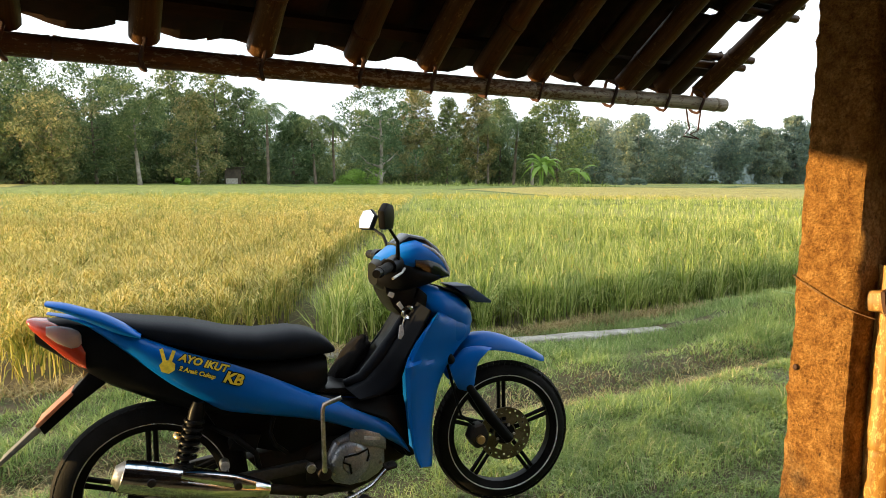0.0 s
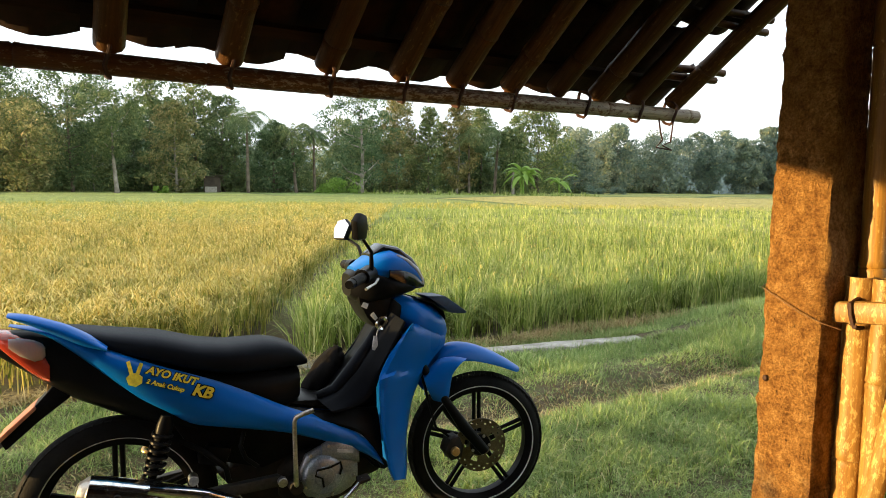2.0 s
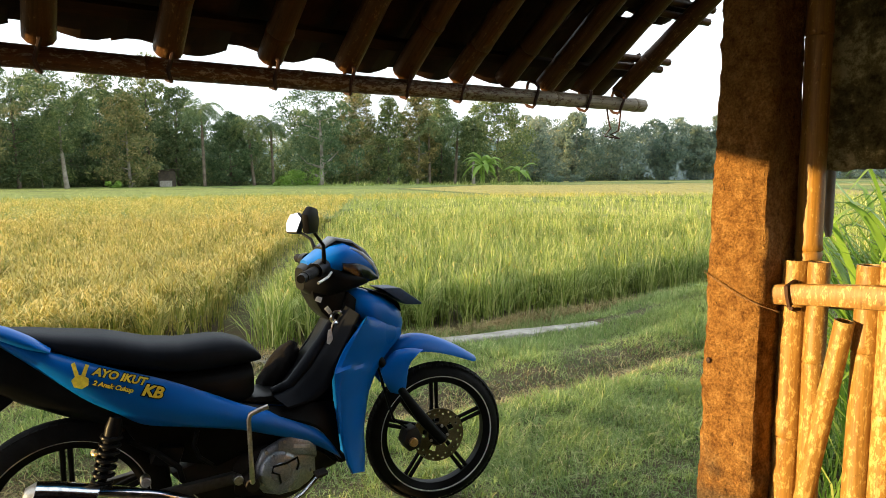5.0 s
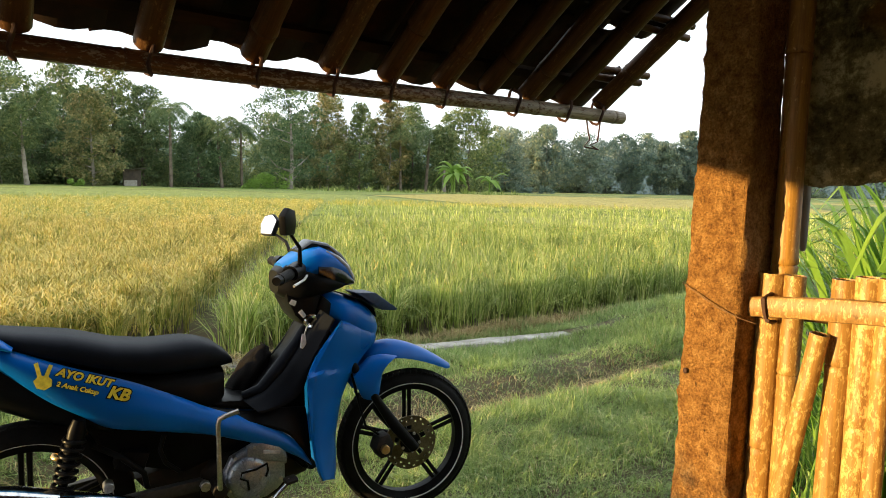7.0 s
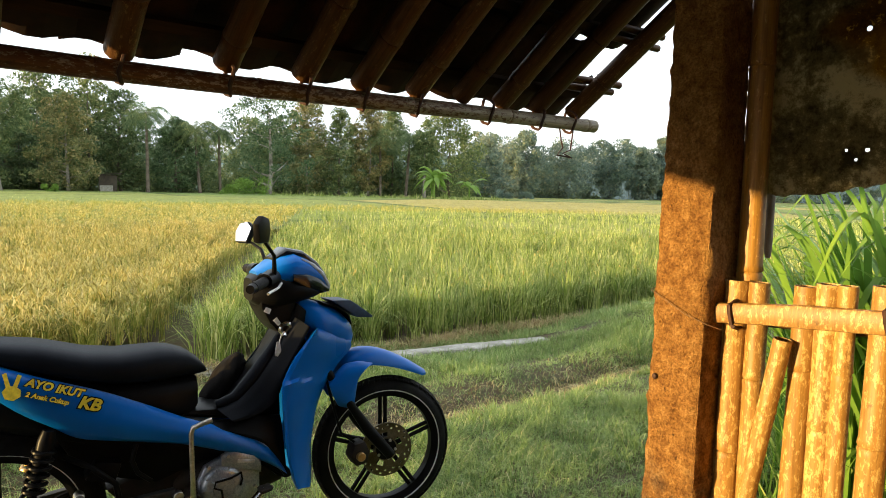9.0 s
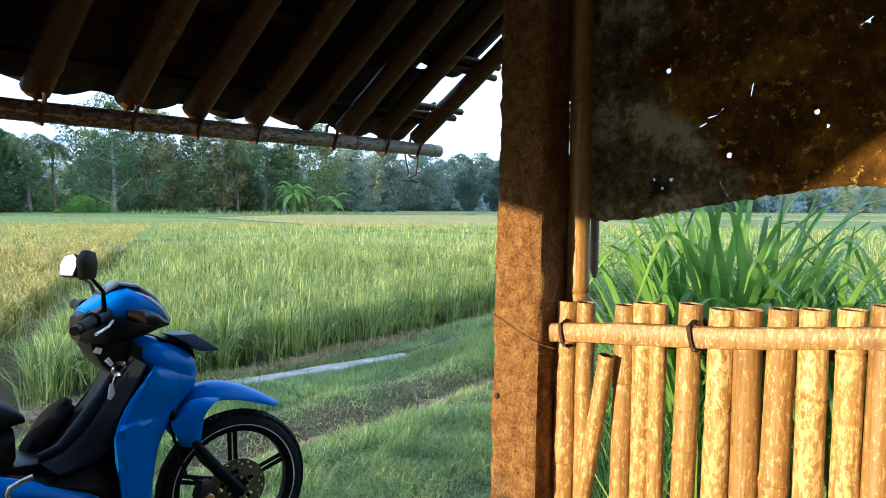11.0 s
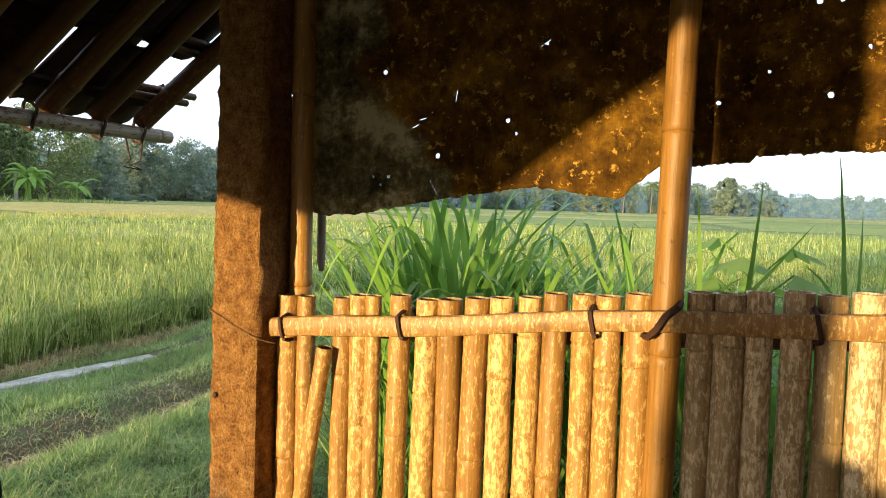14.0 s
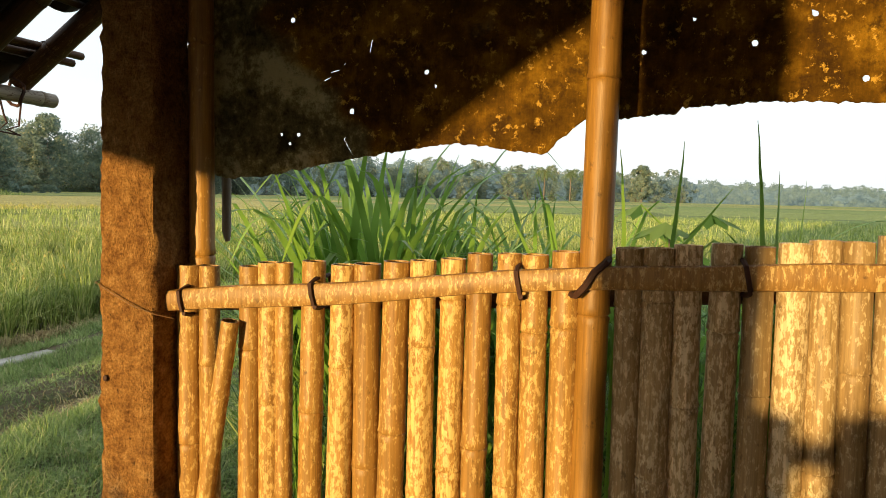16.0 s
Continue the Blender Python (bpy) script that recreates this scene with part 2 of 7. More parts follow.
def bamboo_mesh(name, length, r0, r1, mat, joint=0.3, start=0.12, sides=14, hollow=True, wobble=0.004, seed=0):
    """A bamboo cane from the origin up along z: swollen rings at its joints, a hollow upper end."""
    rnd = random.Random(seed)
    ts, rs = [0.0], [r0]
    z = start
    while z < length - 0.01:
        k = z / length
        r = r0 + (r1 - r0) * k
        ts += [z - 0.018, z - 0.005, z, z + 0.004, z + 0.018]
        rs += [r * 0.985, r * 1.05, r * 0.93, r * 1.08, r]
        z += joint * rnd.uniform(0.85, 1.15)
    ts, rs = zip(*sorted((t, r) for t, r in zip(ts, rs) if 0 <= t < length - 0.004))
    ts, rs = list(ts) + [length], list(rs) + [r1]
    px, py = rnd.uniform(0, 6), rnd.uniform(0, 6)
    pts = [(wobble * math.sin(px + 2.4 * t), wobble * math.sin(py + 2.1 * t), t) for t in ts]
    v, f = tube_data(pts, rs, sides, not hollow)
    if hollow:      # a cut upper end with a thin wall, closed by the joint below
        n = len(v)
        f.append(tuple(range(sides))[::-1])
        top, low = Vector(pts[-1]), Vector((pts[-1][0], pts[-1][1], length - 0.09))
        rim = [p - top for p in v[n - sides:]]
        v += [top + p * 0.86 for p in rim] + [low + p * 0.80 for p in rim]
        for k in range(sides):
            q = (k + 1) % sides
            f += [(n - sides + k, n - sides + q, n + q, n + k), (n + k, n + q, n + sides + q, n + sides + k)]
        f.append(tuple(range(n + sides, n + 2 * sides)))
    me = mesh_from(name, v, f, mat, True)
    me.set_sharp_from_angle(angle=radians(60))
    return me


def along(p0, p1, roll=0.0):
    """The pose that lays a mesh built up z from p0 towards p1."""
    d = Vector(p1) - Vector(p0)
    return Matrix.Translation(p0) @ d.to_track_quat("Z", "Y").to_matrix().to_4x4() @ Matrix.Rotation(roll, 4, "Z")


def fast_mesh(name, verts, faces4, mat):
    """A mesh from arrays of verts and of quads or triangles of one size."""
    me = bpy.data.meshes.new(name)
    n, k = faces4.shape
    me.vertices.add(len(verts))
    me.vertices.foreach_set("co", np.ascontiguousarray(verts, dtype=np.float32).ravel())
    me.loops.add(n * k)
    me.loops.foreach_set("vertex_index", np.ascontiguousarray(faces4, dtype=np.int32).ravel())
    me.polygons.add(n)
    me.polygons.foreach_set("loop_start", np.arange(0, n * k, k, dtype=np.int32))
    me.polygons.foreach_set("loop_total", np.full(n, k, dtype=np.int32))
    me.polygons.foreach_set("use_smooth", np.ones(n, dtype=bool))
    me.materials.append(mat)
    me.update()
    me.validate()
    return me


def blades(name, base, height, width, yaw, bend, mat, segs=3, rng=None, droop=1.0):
    """Many grass blades as one mesh: narrow strips that taper and bow over."""
    n = len(base)
    t = np.linspace(0, 1, segs + 1)
    face = yaw + np.pi / 2 + rng.uniform(-0.7, 0.7, n)
    dx, dy = np.cos(yaw), np.sin(yaw)
    wx, wy = np.cos(face), np.sin(face)
    verts = np.zeros((n, 2 * (segs + 1), 3))
    for i, u in enumerate(t):
        out = bend * height * u ** 2
        up = height * (u - droop * 0.5 * np.clip(bend, 0, 1.4) * u ** 3)
        w = width * (1 - u ** 1.6) * 0.5 + 0.0006
        c = base + np.stack([dx * out, dy * out, up], 1)
        s = np.stack([wx * w, wy * w, np.zeros(n)], 1)
        verts[:, 2 * i], verts[:, 2 * i + 1] = c - s, c + s
    k = 2 * (segs + 1)
    quad = np.array([[2 * i, 2 * i + 1, 2 * i + 3, 2 * i + 2] for i in range(segs)])
    faces = (np.arange(n)[:, None, None] * k + quad[None]).reshape(-1, 4)
    return fast_mesh(name, verts.reshape(-1, 3), faces, mat)


def slab(outline, y0, y1, bevel=0.006):
    """A flat-sided body from an outline in (x, z) between y0 and y1, with rounded edges."""
    bm = bmesh.new()
    f = bm.faces.new([bm.verts.new((x, y0, z)) for x, z in outline])
    g = bmesh.ops.extrude_face_region(bm, geom=[f])
    for v in g["geom"]:
        if isinstance(v, bmesh.types.BMVert):
            v.co.y = y1
    bmesh.ops.recalc_face_normals(bm, faces=bm.faces)
    if bevel:
        bmesh.ops.bevel(bm, geom=list(bm.edges), offset=bevel, segments=2, affect="EDGES", profile=0.6)
    return bm

# ---- the land ----
def bearing(deg, dist, z=0.0):
    """A place at that many degrees anticlockwise from the x axis and that far from the shed's front corner."""
    return Vector((0.3 + dist * math.cos(radians(deg)), 0.2 + dist * math.sin(radians(deg)), z))


def rut_line(x):
    return 3.14 - 0.06 * (x - 3) + 0.05 * math.sin(x * 1.7)


def bank_height(x, y):
    """The grassy bank that begins where the channel's kerb ends."""
    k = max(0.0, min(1.0, (x - 4.2) / 1.6))
    return 0.20 * k * math.exp(-((y - 3.95 + 0.06 * (x - 5)) / 0.42) ** 2)


def ground_height(x, y):
    """Gentle bumps on the verge, a wheel rut along the path and the lower paddy beyond the channel."""
    h = 0.022 * noise.noise((x * 1.3, y * 1.3, 0)) + 0.016 * noise.noise((x * 4, y * 4, 5))
    rut = y - rut_line(x)
    h -= 0.06 * math.exp(-(rut / 0.11) ** 2)
    h += 0.045 * math.exp(-((rut - 0.32) / 0.16) ** 2) + 0.03 * math.exp(-((rut + 0.34) / 0.2) ** 2)
    h += bank_height(x, y)
    h += 0.05 * math.exp(-((x - 1.58) / 0.35) ** 2 - ((y - 2.19) / 0.3) ** 2)
    edge = 4.62 - 0.02 * (x - 3)
    if y > edge:
        h -= 0.10 * min(1, (y - edge) / 0.25)
    if x > 2.0 and y < 1.6:
        h -= 0.10 * min(1, (x - 2.0) / 0.6) * min(1, (1.6 - y) / 0.6)
    return h


def build_ground():
    bm = bmesh.new()
    xs = sorted(set([-900, -400, -150, -60, -25, -12] + [round(-6 + 0.16 * i, 3) for i in range(104)] + [13, 16, 25, 60, 150, 400, 900]))
    ys = sorted(set([-900, -400, -150, -60, -25, -12] + [round(-5 + 0.16 * i, 3) for i in range(80)] + [9, 12, 18, 30, 60, 150, 400, 900]))
    grid = [[bm.verts.new((x, y, ground_height(x, y) if -7 < x < 14 and -7 < y < 9 else -0.1)) for y in ys] for x in xs]
    for i in range(len(xs) - 1):
        for j in range(len(ys) - 1):
            bm.faces.new((grid[i][j], grid[i + 1][j], grid[i + 1][j + 1], grid[i][j + 1]))
    ob = part("ground", bm, M_SOIL, None)
    tagged(ob, "damp brown soil with short grass beside a rice paddy", "ground", kind="structure")


build_ground()


def boundary_x(y):
    """The line between the ripe field and the green one."""
    return 3.2 + 0.545 * (y - 7.88)


def heights(base):
    return np.array([ground_height(x, y) if -7 < x < 14 and -7 < y < 9 else -0.1 for x, y in base[:, :2]])


def scatter(rng, n, r0, r1, a0, a1, power=2.0):
    """Random places in a sector round the shed's corner."""
    r = (rng.uniform(0, 1, n) * (r1 ** power - r0 ** power) + r0 ** power) ** (1 / power)
    a = np.radians(rng.uniform(a0, a1, n))
    return np.stack([0.3 + r * np.cos(a), 0.2 + r * np.sin(a), np.zeros(n)], 1)


def path_edge(x):
    return 4.62 - 0.02 * (x - 3)


def build_verge():
    rng = np.random.default_rng(3)
    n = 320000
    base = np.stack([rng.uniform(-1.4, 7.2, n), rng.uniform(1.5, 4.7, n), np.zeros(n)], 1)
    x, y = base[:, 0], base[:, 1]
    # thinner on the rut and on the trodden strip beside the channel
    rut = np.abs(y - (3.14 - 0.06 * (x - 3) + 0.05 * np.sin(x * 1.7)))
    patch = np.array([noise.noise((a * 0.9, b * 1.4, 2)) for a, b in base[:, :2]])
    keep = rng.uniform(0, 1, n) < np.clip(0.95 + patch, 0.45, 1) * np.clip(rut / 0.06, 0.62, 1)
    strip = np.abs(y - (4.33 - 0.2 * (x - 3.3))) < 0.08
    keep &= ~((x < 1.3) & (y > 4.3 + 0.1 * np.sin(x * 3)) & (rng.uniform(0, 1, n) < 0.93))
    keep &= ~(strip & (x > 1.0) & (x < 5.2))
    base, patch, rut = base[keep], patch[keep], rut[keep]
    n = len(base)
    base[:, 2] = heights(base) - 0.004
    fine = np.array([noise.noise((a * 3.5, b * 3.5, 8)) for a, b in base[:, :2]])
    tuft = np.array([noise.noise((a * 9, b * 9, 3)) for a, b in base[:, :2]])
    bank = np.clip((base[:, 0] - 4.2) / 1.5, 0, 1) * np.exp(-((base[:, 1] - 3.95) / 0.5) ** 2)
    tall = np.clip(1 + 1.0 * patch + 0.9 * fine + 0.7 * tuft + 1.2 * bank, 0.4, 2.8) * np.clip(0.6 + rut / 0.3, 0.7, 1)
    h, w = rng.uniform(0.026, 0.08, n) * tall, rng.uniform(0.0018, 0.0042, n)
    yaw, bend = rng.uniform(0, 2 * np.pi, n), rng.uniform(0.3, 1.5, n)
    near = base[:, 1] < 2.6
    for pick, segs in ((near, 2), (~near, 1)):
        me = blades("verge_grass", base[pick], h[pick], w[pick] * (1.0 if segs == 2 else 1.35), yaw[pick], bend[pick], M_GRASS, segs, rng)
        tagged(put("verge_grass", me), "short damp green grass on the verge and path", "grass", kind="stuff")
    # dead straw at the foot of the rice and in the worn rut
    n = 15000
    foot = rng.uniform(0, 1, n) < 0.55
    x = rng.uniform(-1.5, 7.0, n)
    y = np.where(foot, path_edge(x) + rng.normal(0.02, 0.10, n), 3.14 - 0.06 * (x - 3) + 0.05 * np.sin(x * 1.7) + rng.normal(0, 0.09, n))
    base = np.stack([x, y, np.zeros(n)], 1)
    base[:, 2] = heights(base) + 0.004
    me = blades("dry_straw", base, np.where(foot, rng.uniform(0.05, 0.16, n), rng.uniform(0.03, 0.07, n)), rng.uniform(0.003, 0.005, n), rng.uniform(0, 2 * np.pi, n), rng.uniform(0.8, 2.0, n), M_STRAW, 3, rng)
    tagged(put("dry_straw", me), "dead straw and withered grass on the damp soil", "straw", kind="stuff")


def build_rice():
    rng = np.random.default_rng(5)
    sets = [(105000, 4.6, 9.0, 0.0075, 3, 40, 22), (150000, 9.0, 17.0, 0.0105, 2, 24, -24), (120000, 17.0, 40.0, 0.021, 1, 9, -24), (70000, 40.0, 100.0, 0.062, 1, 2, -24)]
    ripe, green, ears = [], [], []
    for n, r0, r1, w, segs, per, a0 in sets:
        # planted hills, each a tuft of blades that splay from one foot
        hills = scatter(rng, n // per, r0, r1, a0, 97, 1.4 if r1 > 30 else 2.0)
        hill = np.repeat(np.arange(len(hills)), per)
        off = rng.normal(0, 0.032 if r1 < 20 else 0.08, (len(hill), 2))
        base = hills[hill]
        x, y = base[:, 0], base[:, 1]
        bx = 3.2 + 0.545 * (y - 7.88)
        front = np.where(x < bx, 4.85, 4.74 - 0.02 * (x - 3))
        ok = ((y > front) | ((x > 7.0) & (y < 2.2)) | ((x > 9.5) & (y < 4.8))) & ((x - bx > np.where(y < 9, 0.14, 0.10)) | (bx - x > np.where(y < 9, 0.32, 0.22)))
        # bunds that part the paddies
        for k, c, half in ((23.0, -0.12, 0.18), (33.0, -0.1, 0.3), (48.0, -0.05, 0.4)):
            ok &= np.abs(y - (k + c * x)) > half
        base, x, bx, off, hill = base[ok], x[ok], bx[ok], off[ok], hill[ok]
        base[:, :2] += off
        base[:, 2] = -0.1
        r = np.hypot(base[:, 0], base[:, 1])
        m = len(base)
        left = (x < bx) & (base[:, 1] < 33.0 - 0.1 * x)
        far_ripe = (r > 19) & (np.sin(base[:, 1] * 0.19 + base[:, 0] * 0.05 + 1.0) > 0.55) & (base[:, 1] > 0.6 * base[:, 0])
        isripe = left | far_ripe
        tall = np.where(isripe, 0.54, 0.55) * rng.uniform(0.84, 1.08, len(hills))[hill]
        # leaves leave the stalks at every height, and only their upper halves show
        foot = rng.uniform(0.0, 0.62, m) ** 0.8 * tall
        h = np.clip(tall - foot, 0.2, 1.0) * rng.uniform(0.75, 1.2, m) * 1.12
        # ripe plants show only short leaf tips between their ears
        tip = isripe & (rng.uniform(0, 1, m) < 0.72)
        short = rng.uniform(0.12, 0.26, m)
        foot = np.where(tip, tall * rng.uniform(0.8, 1.02, m) - short * 0.75, foot)
        h = np.where(tip, short, h)
        base[:, 2] += foot
        yaw, bend = np.arctan2(off[:, 1], off[:, 0]) + rng.normal(0, 0.5, m), np.where(rng.uniform(0, 1, m) < 0.3, rng.uniform(0.7, 1.35, m), rng.uniform(0.08, 0.6, m))
        ww = w * rng.uniform(0.7, 1.3, m)
        for pick, name, mat, store in ((isripe, "ripe_rice", M_RIPE, ripe), (~isripe, "green_rice", M_RICE, green)):
            store.append(blades(name, base[pick], h[pick], ww[pick], yaw[pick], bend[pick], mat, segs, rng))
        if r0 < 20:   # drooping ears of grain
            pick = isripe | (rng.uniform(0, 1, m) < 0.025)
            pick &= left | (r < 17)
            pick &= rng.uniform(0, 1, m) < (0.62 if r0 < 16 else 0.6)
            k = pick.sum()
            eb = base[pick] + np.stack([rng.normal(0, 0.03, k), rng.normal(0, 0.03, k), tall[pick] * rng.uniform(0.72, 1.05, k) - foot[pick]], 1)
            ears.append(blades("rice_ears", eb, rng.uniform(0.06, 0.11, k), np.full(k, max(0.009, w * 1.1)), rng.uniform(0, 2 * np.pi, k), rng.uniform(1.0, 1.6, k), M_EAR, 2, rng, droop=1.5))
    for name, meshes, label in (("ripe_rice_field", ripe, "ripening yellow rice standing in a paddy"), ("green_rice_field", green, "tall green rice standing in a paddy"), ("rice_ears", ears, "drooping golden ears of ripening rice")):
        for me in meshes:
            tagged(put(name, me), label, "rice", kind="stuff")


build_verge()
build_rice()


def build_channel():
    """The pale concrete lip of the irrigation channel between verge and paddy."""
    t = thing("channel_kerb", "pale worn concrete kerb along the paddy edge", "kerb", (3.3, 4.33, 0), kind="structure")
    bm = bmesh.new()
    rnd = random.Random(4)
    n = 26
    rows = []
    for i in range(n + 1):
        x = -2.4 + 4.2 * i / n
        w = 0.082 + 0.018 * rnd.uniform(-1, 1)
        y = -0.2 * x + 0.016 * rnd.uniform(-1, 1)
        z = 0.03 + 0.009 * rnd.uniform(-1, 1)
        rows.append([bm.verts.new(v) for v in ((x, y - w - 0.01, -0.15), (x, y - w, z - 0.008), (x, y - w + 0.01, z), (x, y + w - 0.01, z), (x, y + w, z - 0.01), (x, y + w, -0.15))])
    for a, b in zip(rows, rows[1:]):
        for k in range(5):
            bm.faces.new((a[k], b[k], b[k + 1], a[k + 1]))
    bm.faces.new(rows[0])
    bm.faces.new(rows[-1][::-1])
    part("kerb_slab", bm, M_CONCRETE, t)


build_channel()


def far_field_skin(nt, b):
    geo = nt.nodes.new("ShaderNodeNewGeometry")
    place = nt.nodes.new("ShaderNodeVectorMath")
    place.operation, place.inputs[1].default_value = "MULTIPLY", (0.038, 0.030, 0.0)
    nt.links.new(geo.outputs["Position"], place.inputs[0])
    # each paddy its own ripeness, with green bunds between
    cell = nt.nodes.new("ShaderNodeTexVoronoi")
    cell.inputs["Scale"].default_value, cell.inputs["Randomness"].default_value = 1.0, 0.75
    nt.links.new(place.outputs[0], cell.inputs["Vector"])
    edge = nt.nodes.new("ShaderNodeTexVoronoi")
    edge.feature = "DISTANCE_TO_EDGE"
    edge.inputs["Scale"].default_value, edge.inputs["Randomness"].default_value = 1.0, 0.75
    nt.links.new(place.outputs[0], edge.inputs["Vector"])
    tone = nt.nodes.new("ShaderNodeSeparateColor")
    nt.links.new(cell.outputs["Color"], tone.inputs[0])
    fine = noise_node(nt, 1.0, 5, 0.7, geo.outputs["Position"], (0.6, 0.6, 0.6))
    tips = noise_node(nt, 1.0, 3, 0.7, geo.outputs["Position"], (3.2, 3.2, 3.2))
    col = ramp(nt, tone.outputs[0], [(0.1, (0.15, 0.215, 0.05)), (0.4, (0.215, 0.26, 0.065)), (0.65, (0.29, 0.29, 0.085)), (0.9, (0.36, 0.31, 0.10))])
    col = mix(nt, ramp(nt, edge.outputs["Distance"], [(0.012, (0.9, 0.9, 0.9)), (0.03, (0, 0, 0))]), col, (0.09, 0.13, 0.03))
    col = mix(nt, 1.0, col, ramp(nt, fine, [(0.3, (0.75, 0.78, 0.7)), (0.7, (1.2, 1.18, 1.1))]), "MULTIPLY")
    col = mix(nt, 1.0, col, ramp(nt, tips, [(0.35, (0.6, 0.62, 0.5)), (0.65, (1.3, 1.28, 1.2))]), "MULTIPLY")
    nt.links.new(col, b.inputs["Base Color"])
    b.inputs["Roughness"].default_value = 0.95
    bump(nt, b, mix(nt, 0.6, fine, tips), 1.0, 0.3)


M_FAR_FIELD = material("far_paddies", far_field_skin)


def build_far_field():
    """The canopy of the farther paddies, closed over by distance."""
    bm = bmesh.new()
    radii = [17, 20, 24, 28, 36, 48, 64, 90, 130, 190, 280, 400, 560]
    rows = []
    for r in radii:
        rows.append([bm.verts.new(bearing(a, r, 0.26 + 0.04 * noise.noise((r, a, 0)) + (0.18 if r > 40 else 0))) for a in np.linspace(-34, 104, 90)])
    for a, b in zip(rows, rows[1:]):
        for k in range(89):
            bm.faces.new((a[k], b[k], b[k + 1], a[k + 1]))
    bmesh.ops.recalc_face_normals(bm, faces=bm.faces)
    tagged(part("far_field", bm, M_FAR_FIELD, None), "far green and yellow paddies in long bands", "field", kind="structure")


build_far_field()

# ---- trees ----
def haze_glow_skin(nt, b):
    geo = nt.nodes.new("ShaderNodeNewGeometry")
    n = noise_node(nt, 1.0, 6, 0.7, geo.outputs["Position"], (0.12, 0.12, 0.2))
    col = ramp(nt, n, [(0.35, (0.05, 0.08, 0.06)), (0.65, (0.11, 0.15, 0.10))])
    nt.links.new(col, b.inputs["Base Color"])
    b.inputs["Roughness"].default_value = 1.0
    # a faint blue-green emission stands in for the haze
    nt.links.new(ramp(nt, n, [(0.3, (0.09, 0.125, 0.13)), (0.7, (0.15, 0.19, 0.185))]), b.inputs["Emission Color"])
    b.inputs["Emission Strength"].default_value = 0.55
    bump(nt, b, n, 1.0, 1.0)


M_HAZE_GLOW = material("haze_glow", haze_glow_skin)      # wooded rise and far woods of the distance, their haze put in as glow


def leaf_cards(centres, radii, count, size, rng, flat=0.75):
    """Small leaf cards on the upper and outer shells of clumps, as arrays of verts and triangles."""
    count = int(count * 1.9)
    c = np.repeat(np.array([tuple(q) for q in centres]), count, 0)
    r = np.repeat(np.array(radii), count)
    n = len(c)
    d = rng.normal(0, 1, (n, 3)) + np.array([0, 0, 0.35])
    d /= np.linalg.norm(d, axis=1)[:, None]
    k = rng.uniform(0.3, 1.05, n) ** 0.5
    p = c + d * (r * k)[:, None] * np.array([1, 1, flat])
    a = d * 0.7 + rng.normal(0, 0.6, (n, 3))
    a /= np.linalg.norm(a, axis=1)[:, None]
    u = np.cross(a, rng.normal(0, 1, (n, 3)))
    u /= np.linalg.norm(u, axis=1)[:, None]
    v = np.cross(a, u)
    s = size * rng.uniform(0.45, 1.35, n)
    verts = np.stack([p - u * (s * 0.5)[:, None], p + v * (s * 0.42)[:, None], p + u * (s * 0.55)[:, None]], 1)
    return verts.reshape(-1, 3), np.arange(3 * n).reshape(-1, 3)


def leaf_mesh(name, cards, mat):
    v, f = cards
    return fast_mesh(name, v, f, mat)


